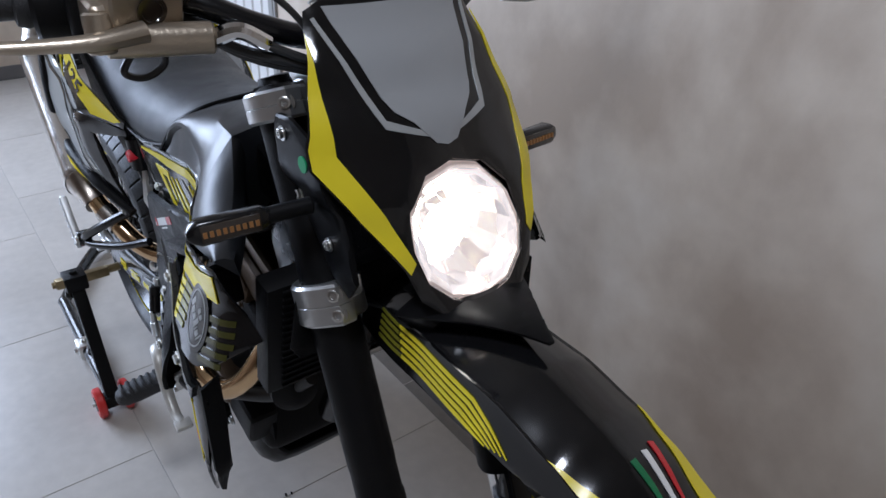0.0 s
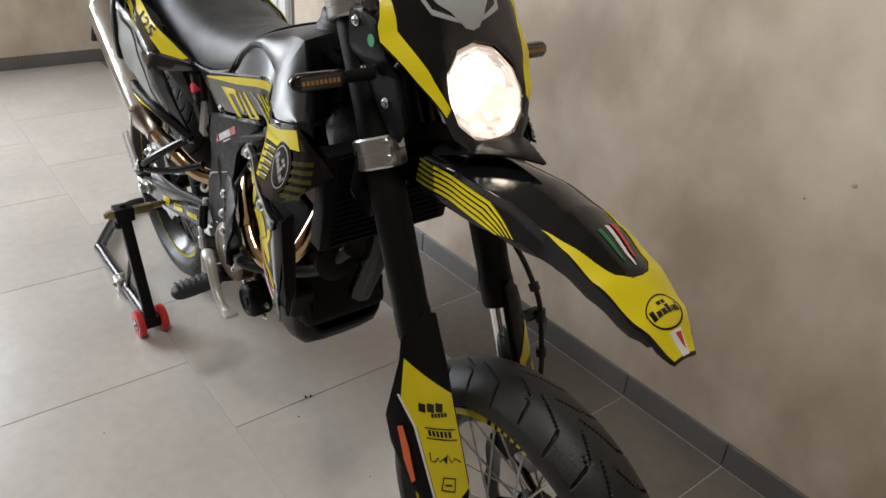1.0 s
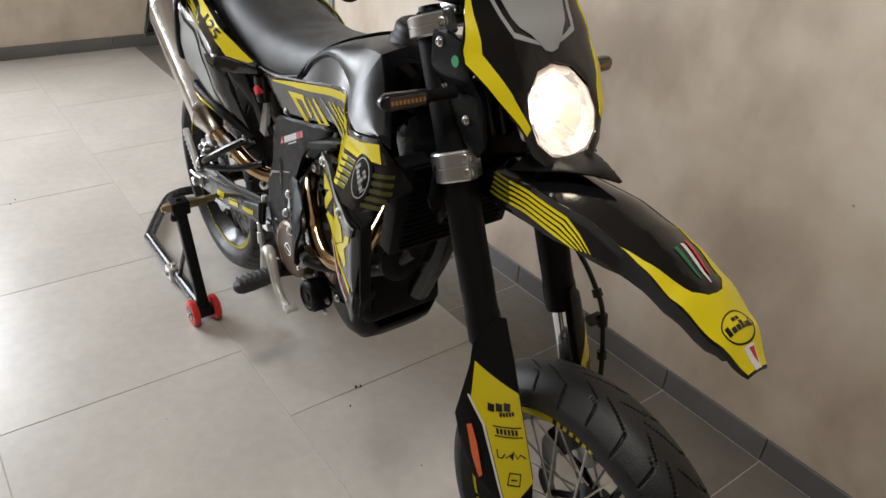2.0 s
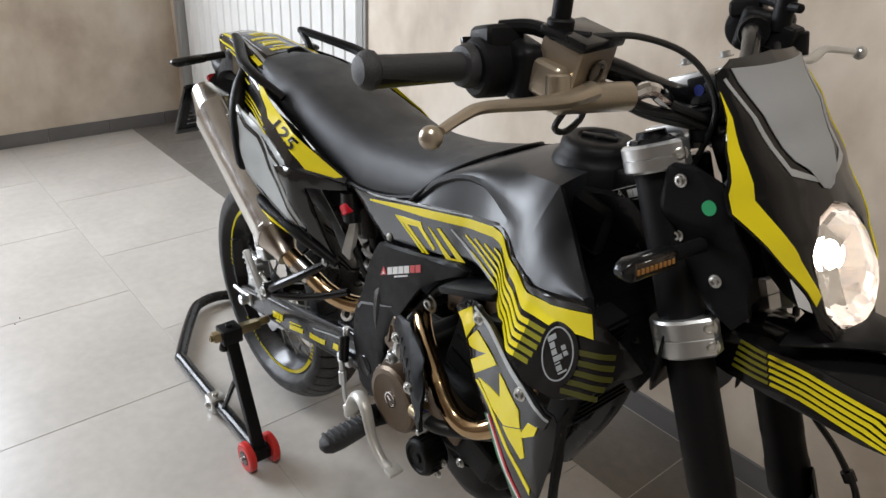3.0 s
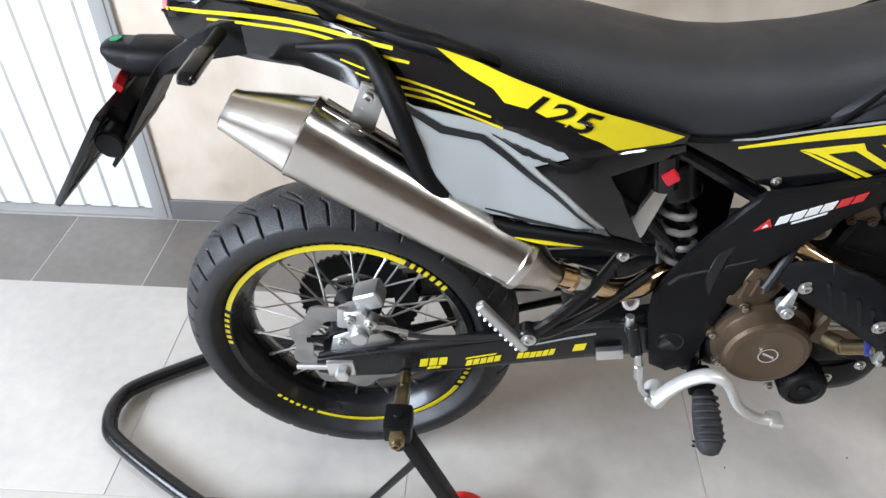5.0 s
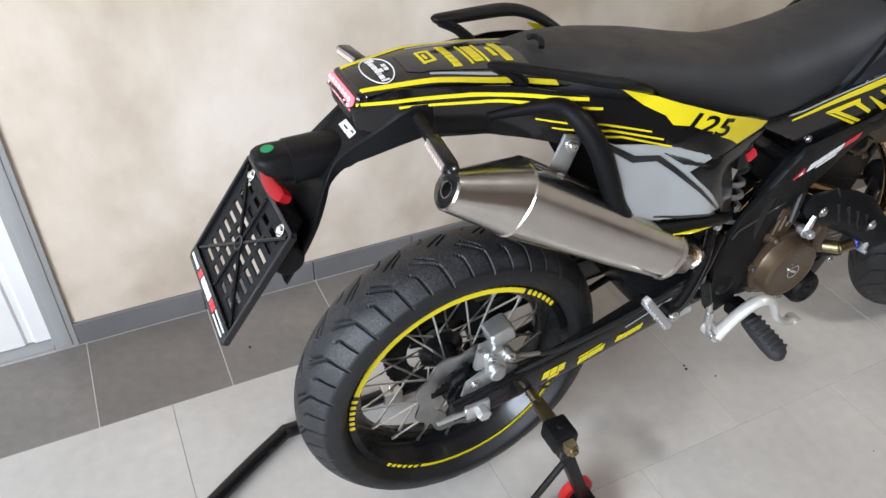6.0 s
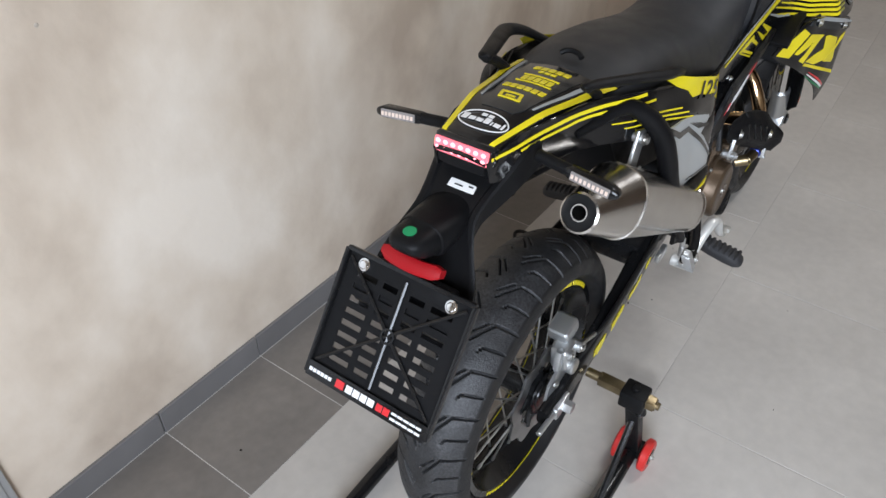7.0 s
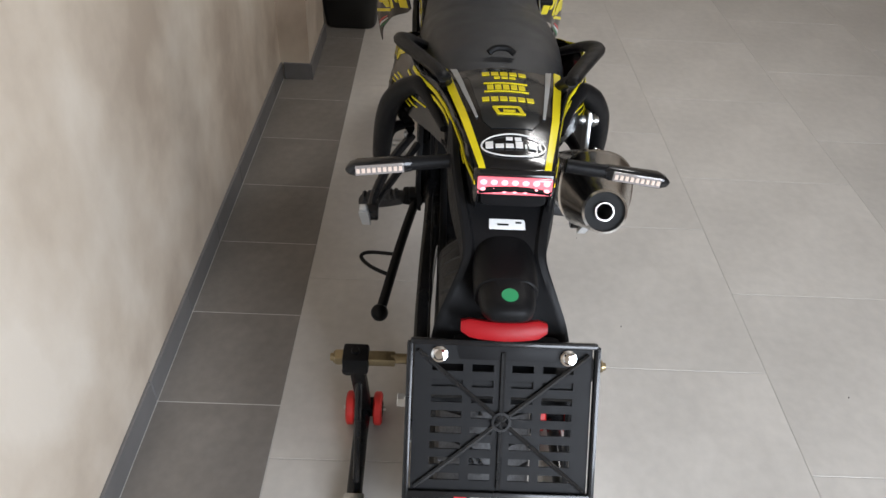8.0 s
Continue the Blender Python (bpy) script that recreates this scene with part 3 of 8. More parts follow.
# ---- fork and steering ----
FORK_Y = 0.085
for side in (-1, 1):
    y = side * FORK_Y
    leg = empty("fork_leg", (fork_x(0.6), y, 0.6), "black upside-down fork leg")
    leg.parent = bike

    def L(x, yy, z):
        return V(x - fork_x(0.6), yy - y, z - 0.6)
    bm = bmesh.new()
    ax = V(0.405, 0, -1).normalized()
    top, low = V(*L(fork_x(1.045), y, 1.045)), V(*L(fork_x(0.575), y, 0.575))
    ln = (low - top).length
    b_lathe(bm, [(0.012, -0.012), (0.016, -0.012), (0.018, -0.004), (0.0245, 0), (0.0255, 0.004), (0.0255, 0.16), (0.0268, 0.20), (0.0275, 0.26), (0.0275, ln - 0.09), (0.0268, ln - 0.082),
                 (0.0272, ln - 0.05), (0.0285, ln - 0.045), (0.0285, ln - 0.006), (0.0265, ln), (0.019, ln)], top, ax, 36)
    part("outer_tube", bm, MATTE, leg, "satin black outer fork tube")
    bm = bmesh.new()
    b_cyl(bm, low - ax * 0.02, L(fork_x(0.33), y, 0.33), 0.0195, 28)
    part("stanchion", bm, CHROME, leg, "polished inner fork tube")
    # cast foot with the axle clamp
    bm = bmesh.new()
    b_cyl(bm, L(fork_x(0.40), y, 0.40), L(fork_x(0.30), y, 0.30), 0.026, 24)
    b_cyl(bm, L(FX, y - 0.022, FZ), L(FX, y + 0.022, FZ), 0.027, 28)
    b_box(bm, L(FX - 0.012, y, FZ + 0.005), (0.05, 0.042, 0.05), eul(0, 20, 0), 0.008)
    foot = part("fork_foot", bm, CAST, leg, "cast aluminium axle foot")
    bm = bmesh.new()
    b_lathe(bm, [(0.017, 0), (0.017, 0.006), (0.012, 0.008), (0.011, 0.003)], L(FX, y + side * 0.022, FZ), (0, side, 0), 24)
    part("axle_nut", bm, BLACKP, foot)

    # fork guard with yellow sticker
    def g(u, v, y=y):
        # u across the guard from its outer to its inner edge, v height; it faces forward and outward
        w = 0.034 - 5.0 * (u + 0.004) ** 2
        c, sn = math.cos(radians(40)), math.sin(radians(40))
        return (fork_x(v) + c * w + sn * u, y + side * (sn * w - c * u), v)
    gl = [(-0.020, 0.588), (0.002, 0.612), (0.026, 0.630), (0.040, 0.626), (0.042, 0.56), (0.041, 0.47), (0.041, 0.37), (0.034, 0.335), (0.010, 0.312), (-0.012, 0.312),
          (-0.030, 0.335), (-0.060, 0.36), (-0.074, 0.42), (-0.072, 0.46), (-0.048, 0.515), (-0.030, 0.555)]

    def gf(u, v):
        p = g(u, v)
        return L(*p)
    bm = bmesh.new()
    b_patch(bm, gl, gf, 0.0035, 0.009, out=(1, side * 0.8, 0))
    guard = part("fork_guard", bm, MATTE, leg, "black plastic fork guard")
    GO_ = (1, side * 0.8, 0)
    decals("yellow_sticker", [[(-0.0206, 0.561), (0.010, 0.534), (0.039, 0.508), (0.039, 0.43), (0.0385, 0.362), (0.012, 0.338), (-0.008, 0.316), (-0.0125, 0.330), (-0.0215, 0.456), (-0.0385, 0.498)]], gf, YEL, guard, 0.009, 0.0012, GO_)
    decals("white_edge", [band([(-0.0418, 0.503), (-0.0250, 0.458), (-0.0152, 0.324)], [0.0035, 0.0042, 0.0035])], gf, WHITE, guard, 0.009, 0.0014, GO_)
    # printed marks as plain shapes: two slanted words, a framed word, a flowing line, a small frame
    marks = [[(-0.014 + 0.0125 * k, 0.4845), (-0.004 + 0.0125 * k, 0.482), (-0.002 + 0.0125 * k, 0.4945), (-0.012 + 0.0125 * k, 0.497)] for k in range(3)]
    marks += [[(0.003 + 0.0048 * k, 0.4755), (0.0066 + 0.0048 * k, 0.4745), (0.0074 + 0.0048 * k, 0.4805), (0.0038 + 0.0048 * k, 0.4815)] for k in range(5)]
    marks += [band([(-0.010, 0.4600), (0.034, 0.4540)], 0.0014), band([(-0.010, 0.4440), (0.034, 0.4380)], 0.0014)]
    marks += [[(-0.006 + 0.0058 * k, 0.4475 - 0.0008 * k), (-0.0018 + 0.0058 * k, 0.447 - 0.0008 * k), (-0.0018 + 0.0058 * k, 0.4555 - 0.0008 * k), (-0.006 + 0.0058 * k, 0.456 - 0.0008 * k)] for k in range(6)]
    marks += [band([(-0.010, 0.421), (-0.0105, 0.408), (-0.004, 0.407), (0.001, 0.414), (0.003, 0.407), (0.009, 0.412), (0.012, 0.404), (0.016, 0.418), (0.020, 0.405), (0.026, 0.411), (0.033, 0.404)], 0.0018)]
    marks += [band([(-0.003, 0.3625), (0.016, 0.3595), (0.021, 0.3795), (0.004, 0.3825), (-0.003, 0.3625), (0.006, 0.3612)], 0.0018), band([(0.004, 0.3705), (0.014, 0.3695)], 0.0022)]
    decals("print_mark", marks, gf, GLOSS, guard, 0.02, 0.0024, GO_)
    decals("side_reflector", [[(-0.0520, 0.452), (-0.0435, 0.456), (-0.0405, 0.425), (-0.0410, 0.372), (-0.0475, 0.366), (-0.0525, 0.40)]], gf, ORANGE, guard, 0.012, 0.0045, GO_, "orange side reflector")
    bm = bmesh.new()
    b_hex(bm, V(*gf(0.022, 0.332)) + V(0.003, side * 0.003, 0), GO_, 0.006, 0.005)
    part("guard_bolt", bm, ZINC, guard)

# triple clamps: bands that wrap the fork tubes, with pinch lugs in front
TC = eul(0, -22, 0)


def yoke_half(bm, c, sd, r, lug, h):
    """One clamp round a fork tube: sd is the outer side."""
    line = []
    for k in range(25):
        q = radians(48 + k * (264 / 24))
        line.append((r * math.cos(q), r * math.sin(q)))
    line += [(lug * 0.72, -r * 0.30), (lug, -r * 0.15), (lug + 0.002, r * 0.30), (lug - 0.002, r * 0.42), (lug * 0.8, r * 0.56)]
    rings = []
    for dz, inset in ((-h, 0.003), (-h + 0.003, 0.0), (0.0 - 0.001, 0.0), (0.0, 0.0012), (0.001, 0.0), (h - 0.003, 0.0), (h, 0.003)):
        ring = []
        for a, b in line:
            ln = math.hypot(a, b)
            a, b = a * (1 - inset / ln), b * (1 - inset / ln)
            ring.append(V(*c) + TC @ V(a, sd * b, dz))
        rings.append(ring)
    b_rings(bm, rings)


for nm, z, r, lug, h, bolts_z, label in (("top_yoke", 1.030, 0.0355, 0.042, 0.0155, (0.0,), "silver machined top yoke"), ("bottom_yoke", 0.839, 0.0375, 0.043, 0.0225, (-0.0108, 0.0108), "silver bottom yoke clamp")):
    if nm == "top_yoke":
        bm = bmesh.new()
        for sd in (-1, 1):
            yoke_half(bm, (fork_x(z), sd * FORK_Y, z), sd, r, lug, h)
        b_box(bm, (fork_x(z) - 0.014, 0, z + 0.004), (0.072, 0.15, h * 1.5), TC, 0.008)
        b_box(bm, (fork_x(z) - 0.004, 0, z + 0.020), (0.060, 0.13, 0.022), TC, 0.008)
        yk = part(nm, bm, ALUM, bike, label, 30)
    else:
        bm = bmesh.new()
        b_box(bm, (fork_x(z) - 0.018, 0, z + 0.004), (0.066, 0.13, h * 1.5), TC, 0.008)
        yk = part(nm, bm, DARKP, bike, label)
        for sd in (-1, 1):
            bm = bmesh.new()
            yoke_half(bm, (fork_x(z), sd * FORK_Y, z), sd, r, lug, h)
            part("clamp_band", bm, ALUM, yk, "silver clamp band", 30)
    for sd in (-1, 1):
        for dz in bolts_z:
            p = V(fork_x(z), sd * FORK_Y, z) + TC @ V(lug * 0.90, sd * r * 0.30, dz)
            bm = bmesh.new()
            b_hex(bm, p, TC @ V(0.8, sd * 0.75, 0), 0.0066, 0.006)
            part("pinch_bolt", bm, ZINC, yk)
for sd in (-1, 1):
    bm = bmesh.new()
    b_lathe(bm, [(0.001, 0.018), (0.008, 0.018), (0.010, 0.016), (0.010, 0.012), (0.022, 0.011), (0.024, 0.008), (0.024, 0.0)], (fork_x(1.045), sd * FORK_Y, 1.038), TC @ V(0, 0, 1), 6)
    part("fork_cap", bm, BLACKP, bike)
# steering head and stem
bm = bmesh.new()
b_cyl(bm, (1.055, 0, 1.0), (1.135, 0, 0.80), 0.033, 28)
b_box(bm, (1.02, 0, 0.92), (0.10, 0.09, 0.12), TC, 0.012)
b_box(bm, (1.03, 0, 0.84), (0.12, 0.16, 0.10), TC, 0.012)
b_tube(bm, [(1.06, 0, 0.93), (0.9, 0, 0.9), (0.75, 0, 0.86)], 0.03, 12)
b_tube(bm, [(1.10, 0, 0.85), (1.04, 0, 0.72), (1.0, 0, 0.58), (0.93, 0, 0.44)], 0.024, 12)
part("steering_head", bm, BLACKP, bike, "black frame head and down tube")
bm = bmesh.new()
b_lathe(bm, [(0.001, 0.034), (0.013, 0.034), (0.015, 0.03), (0.015, 0.018), (0.024, 0.016), (0.024, 0.008)], (fork_x(1.02) - 0.018, 0, 1.022), TC @ V(0, 0, 1), 6)
part("stem_nut", bm, ZINC, bike)
# caution sticker on the frame head
bm = bmesh.new()
R12, CS = eul(0, -29, 0), V(1.022, -0.0457, 0.949)
b_box(bm, CS, (0.064, 0.001, 0.0195), R12, 0.0004, 1)
cap = part("caution_sticker", bm, BLACKP, bike, "black caution sticker with white pictograms")
bm = bmesh.new()
PS = CS + V(0, -0.0008, 0)
for a, b, w, h in ((0, 0.0088, 0.062, 0.0007), (0, -0.0088, 0.062, 0.0007), (-0.0306, 0, 0.0007, 0.0176), (0.0306, 0, 0.0007, 0.0176), (-0.0042, -0.0002, 0.0075, 0.0105), (0.0045, -0.0002, 0.0075, 0.0105), (-0.0202, 0.0006, 0.0011, 0.0045)):
    b_box(bm, PS + R12 @ V(a, 0, b), (w, 0.0006, h), R12, 0)
b_lathe(bm, [(0.0058, 0), (0.0066, 0), (0.0066, 0.0006), (0.0058, 0.0006)], PS + R12 @ V(0.0205, 0, 0), (0, -1, 0), 20, True)
b_box(bm, PS + R12 @ V(0.0205, 0, 0), (0.006, 0.0006, 0.0028), R12, 0)
c0 = PS + R12 @ V(-0.0202, 0, 0)
b_tube(bm, [c0 + R12 @ V(-0.0078, 0, -0.0058), c0 + R12 @ V(0.0078, 0, -0.0058), c0 + R12 @ V(0, 0, 0.0072)], 0.0006, 5, 1, True)
part("pictograms", bm, WHITE, cap)
# frame-head brackets that carry the mask
for side in (-1, 1):
    def bf(u, v, side=side):
        k = max(0.0, min(1.0, (v - 0.955) / 0.03))
        return (u, side * (0.106 + 0.013 * k * k * (3 - 2 * k)), v)
    bm = bmesh.new()
    b_patch(bm, [(1.117, 0.985), (1.119, 1.030), (1.126, 1.037), (1.150, 1.040), (1.185, 1.030), (1.205, 1.0), (1.228, 0.945), (1.238, 0.895), (1.222, 0.872), (1.190, 0.885), (1.160, 0.92), (1.130, 0.945)], bf, 0.006, 0.015, out=(0, side, 0))
    brk = part("mask_bracket", bm, DARKP, bike, "black plastic bracket behind the mask")
    bolts("bracket_bolt", [V(*bf(u, v)) + V(0, side * 0.0005, 0) for u, v in ((1.140, 1.022), (1.140, 0.955), (1.194, 0.921))], (0, side, 0), 0.0050, 0.005, brk)
    if side < 0:
        bm = bmesh.new()
        b_lathe(bm, [(0.001, 0.0012), (0.0082, 0.0012), (0.0082, 0.0)], bf(1.177, 1.003), (0, -1, 0), 28)
        part("inspection_dot", bm, GREENS, brk, "round green inspection sticker")

# ---- handlebar and controls ----
HALFBAR = [(0.970, 0.385, 1.131), (0.978, 0.275, 1.127), (1.003, 0.225, 1.129), (1.045, 0.155, 1.130), (1.075, 0.10, 1.108), (1.088, 0.05, 1.092)]
bar_path = [(x, -y, z) for x, y, z in HALFBAR] + [(1.09, 0, 1.092)] + [(x, y, z) for x, y, z in reversed(HALFBAR)]
bm = bmesh.new()
b_tube(bm, bar_path, 0.012, 14, 5)
handlebar = part("handlebar", bm, BLACKP, bike, "black tubular handlebar")
CHAMP = mat("champagne_cast", (0.42, 0.36, 0.28), 0.32, metal=0.8, bump=0.2, vary=0.06)
for side in (-1, 1):
    bm = bmesh.new()
    a, b = V(0.968, side * 0.394, 1.130 - side * 0.007), V(0.980, side * 0.272, 1.126 - side * 0.004)
    ln = (b - a).length
    prof = [(0.005, -0.008), (0.013, -0.006), (0.0180, 0.0), (0.0190, 0.005), (0.0180, 0.009), (0.0140, 0.012)]
    prof += [(0.0138, ln * 0.3), (0.0140, ln * 0.6), (0.0143, ln - 0.016), (0.020, ln - 0.014), (0.0225, ln - 0.006), (0.021, ln), (0.012, ln)]
    b_lathe(bm, prof, a, b - a, 28)
    part("grip", bm, GRIP, handlebar, "smooth black rubber grip")
    # switch cluster: rounded drum, block with the buttons, cable exit on top
    bm = bmesh.new()
    b_lathe(bm, [(0.012, -0.024), (0.026, -0.024), (0.030, -0.020), (0.031, 0.010), (0.028, 0.016), (0.020, 0.018), (0.012, 0.018)], (0.988, side * 0.250, 1.128), (0.2, -side, 0), 32)
    b_box(bm, (1.012, side * 0.232, 1.128), (0.055, 0.034, 0.060), eul(0, 8, side * 16), 0.013, 4)
    b_box(bm, (0.985, side * 0.243, 1.156), (0.046, 0.044, 0.026), eul(0, -12, side * 16), 0.010, 3)
    switch = part("switch_housing", bm, MATTE, handlebar, "black switch housing")
    bm = bmesh.new()
    b_box(bm, (0.962, side * 0.262, 1.146), (0.006, 0.013, 0.018), eul(0, -20, side * 16), 0.002)
    part("switch_button", bm, BLACKP, switch)
    bm = bmesh.new()
    b_tube(bm, [(0.99, side * 0.245, 1.166), (1.015, side * 0.23, 1.170), (1.046, side * 0.221, 1.166), (1.075, side * 0.208, 1.166)], [0.008, 0.0075, 0.0075, 0.006], 10, 4)
    part("cable_guide", bm, MATTE, switch)
    # lever
    bm = bmesh.new()
    dz = 0.0 if side < 0 else -0.014
    lever = [(1.082, side * 0.205, 1.117 + dz), (1.084, side * 0.245, 1.114 + dz), (1.076, side * 0.285, 1.114 + dz), (1.064, side * 0.333, 1.115 + dz), (1.070, side * 0.365, 1.112 + dz), (1.080, side * 0.395, 1.108 + dz)]
    b_tube(bm, lever, [0.012 if side < 0 else 0.0055, 0.0098 if side < 0 else 0.0085, 0.0078, 0.0068, 0.0060, 0.0055], 12, 6, flat=0.8)
    bmesh.ops.create_uvsphere(bm, u_segments=18, v_segments=12, radius=0.0102, matrix=Matrix.Translation((1.084, side * 0.408, 1.106 + dz)))
    part("lever", bm, CHAMP if side < 0 else ALUM, handlebar, "champagne ball-ended lever" if side < 0 else "silver ball-ended lever")
    # clamp of the lever perch
    bm = bmesh.new()
    b_lathe(bm, [(0.0125, -0.012), (0.020, -0.012), (0.021, -0.009), (0.021, 0.009), (0.020, 0.012), (0.0125, 0.012)], (1.020, side * 0.205, 1.130), (0.6, -side, 0), 24)
    b_box(bm, (1.048, side * 0.228, 1.126), (0.045, 0.034, 0.036), eul(0, 10, 0), 0.008, 3)
    b_cyl(bm, (1.066, side * 0.238, 1.134), (1.072, side * 0.240, 1.100), 0.0125, 18)
    part("lever_perch", bm, CHAMP if side < 0 else MATTE, handlebar)
    # mirror stem with its boot
    bm = bmesh.new()
    b_cyl(bm, (1.046, side * 0.221, 1.132), (1.048, side * 0.221, 1.182), 0.0135, 18)
    b_cyl(bm, (1.047, side * 0.221, 1.178), (1.050, side * 0.222, 1.205), 0.0095, 16)
    b_tube(bm, [(1.049, side * 0.221, 1.19), (1.055, side * 0.226, 1.26), (1.052, side * 0.245, 1.33), (1.045, side * 0.262, 1.38)], 0.0058, 10)
    stem = part("mirror_stem", bm, MATTE, handlebar, "black mirror stalk")
    bm = bmesh.new()
    rings = []
    for k, (dx, sc) in enumerate(((-0.012, 0.96), (0.0, 1.0), (0.014, 0.92), (0.026, 0.6))):
        rings.append([V(1.045 + dx, side * 0.285 + 0.07 * sc * math.copysign(abs(math.cos(q)) ** 0.7, math.cos(q)), 1.415 + 0.042 * sc * math.copysign(abs(math.sin(q)) ** 0.7, math.sin(q)))
                      for q in [2 * math.pi * j / 24 for j in range(24)]])
    b_rings(bm, rings)
    part("mirror_shell", bm, MATTE, stem)

# front brake reservoir
bm = bmesh.new()
MR = eul(0, 14, 8)
RC = V(1.052, -0.200, 1.138)
b_box(bm, RC, (0.048, 0.068, 0.050), MR, 0.006, 3)
b_cyl(bm, (1.062, -0.235, 1.108), (1.084, -0.145, 1.104), 0.0150, 20)
b_box(bm, (1.055, -0.218, 1.112), (0.04, 0.034, 0.03), MR, 0.008)
res = part("brake_master_cylinder", bm, CHAMP, bike, "champagne-coloured brake fluid reservoir")
bm = bmesh.new()
b_box(bm, RC + MR @ V(0, 0, 0.029), (0.054, 0.074, 0.010), MR, 0.003)
part("reservoir_cap", bm, BLACKP, res, "black reservoir cap")
bm = bmesh.new()
gx = RC + MR @ V(0.024, 0.002, 0.0)
b_lathe(bm, [(0.012, 0), (0.0135, 0.001), (0.0135, 0.003), (0.010, 0.003), (0.009, 0.0012), (0.001, 0.0012)], gx, MR @ V(1, 0, 0), 28)
part("sight_glass", bm, SMOKE, res, "round sight glass")
bm = bmesh.new()
b_tube(bm, [(1.084, -0.146, 1.104), (1.094, -0.125, 1.110), (1.100, -0.10, 1.095)], 0.0085, 10)
part("banjo", bm, CHROME, res)
bm = bmesh.new()
b_tube(bm, [(1.058, -0.215, 1.092), (1.054, -0.222, 1.076), (1.052, -0.204, 1.068), (1.055, -0.186, 1.078), (1.06, -0.185, 1.094)], 0.0035, 8)
part("wire_loop", bm, HOSE, res)
# clamps of the bar on the top yoke
for yy in (-0.04, 0.04):
    bm = bmesh.new()
    b_box(bm, (1.098, yy, 1.058), (0.034, 0.03, 0.05), TC, 0.006)
    b_box(bm, (1.088, yy, 1.103), (0.052, 0.03, 0.026), TC, 0.007)
    for dx in (-0.018, 0.018):
        b_hex(bm, (1.0925 + dx, yy, 1.114 - dx * 0.4), TC @ V(0, 0, 1), 0.006, 0.008)
    part("bar_clamp", bm, ALUM, bike, "silver handlebar clamp")
# dash, ignition lock and cables
bm = bmesh.new()
b_box(bm, (1.135, 0.0, 1.098), (0.03, 0.13, 0.055), eul(0, -38, 0), 0.01, 3)
b_box(bm, (1.165, 0, 1.05), (0.06, 0.13, 0.05), eul(0, -30, 0), 0.012)
dash = part("instrument_panel", bm, MATTE, bike, "black instrument housing")
bm = bmesh.new()
b_box(bm, (1.1265, 0.0, 1.1085), (0.004, 0.10, 0.038), eul(0, -38, 0), 0.002)
part("display", bm, SMOKE, dash)
bm = bmesh.new()
b_cyl(bm, (1.122, -0.055, 1.05), (1.112, -0.058, 1.085), 0.015, 20)
lock = part("ignition_lock", bm, MATTE, bike, "dark ignition lock with key")
bm = bmesh.new()
b_box(bm, (1.107, -0.0585, 1.102), (0.026, 0.008, 0.030), TC, 0.004, 3)
part("key", bm, BLACKP, lock, "black-headed key")
bm = bmesh.new()
b_lathe(bm, [(0.001, 0.001), (0.006, 0.001), (0.006, 0.0)], (1.108, -0.0625, 1.103), (0, -1, 0), 16)
part("key_badge", bm, BLUE, lock)
bm = bmesh.new()
b_tube(bm, [(1.07, -0.206, 1.166), (1.095, -0.165, 1.166), (1.118, -0.115, 1.148), (1.134, -0.085, 1.115), (1.135, -0.07, 1.07), (1.09, -0.04, 0.97)], 0.0033, 8)
part("throttle_cable", bm, HOSE, bike)
bm = bmesh.new()
b_tube(bm, [(1.100, -0.10, 1.095), (1.125, -0.06, 1.078), (1.155, 0.0, 1.06), (1.18, 0.06, 1.0), (1.20, 0.085, 0.92), (1.215, 0.098, 0.80), (1.236, 0.103, 0.725), (1.259, 0.103, 0.693), (1.298, 0.103, 0.6615), (1.3255, 0.103, 0.631),
            (1.339, 0.103, 0.612), (1.3486, 0.103, 0.582), (1.364, 0.102, 0.504), (1.372, 0.096, 0.43), (1.366, 0.09, 0.385)], 0.0045, 8)
for p, q in (((1.322, 0.103, 0.635), (1.330, 0.103, 0.624)), ((1.345, 0.103, 0.598), (1.349, 0.103, 0.576)), ((1.358, 0.1025, 0.530), (1.361, 0.1025, 0.516))):
    b_tube(bm, [p, q], 0.0085, 10, 1)
b_box(bm, (1.338, 0.092, 0.588), (0.018, 0.030, 0.010), eul(0, 20, 0), 0.002)
part("brake_hose", bm, HOSE, bike, "black front brake hose")
bm = bmesh.new()
b_tube(bm, [(1.06, 0.19, 1.12), (1.10, 0.12, 1.10), (1.15, 0.03, 1.055), (1.11, -0.02, 0.95), (1.0, -0.02, 0.86)], 0.0045, 8)
b_tube(bm, [(1.05, -0.18, 1.12), (1.085, -0.13, 1.09), (1.12, -0.07, 1.07), (1.15, -0.02, 1.03)], 0.0055, 8)
b_tube(bm, [(1.04, -0.17, 1.118), (1.08, -0.12, 1.082), (1.125, -0.05, 1.06), (1.16, 0.0, 1.02)], 0.0065, 8)
part("wiring", bm, HOSE, bike)
bm = bmesh.new()
b_box(bm, (1.352, 0.046, 0.352), (0.055, 0.040, 0.085), eul(0, 32, 0), 0.008)
b_cyl(bm, (1.350, 0.052, 0.360), (1.350, 0.072, 0.360), 0.017, 20)
part("front_caliper", bm, BLACKP, bike, "black front brake caliper")

# ---- headlight mask ----
XC = [(0.86, 1.325), (0.89, 1.308), (0.93, 1.297), (0.97, 1.275), (1.03, 1.236), (1.08, 1.198), (1.13, 1.158), (1.16, 1.135)]


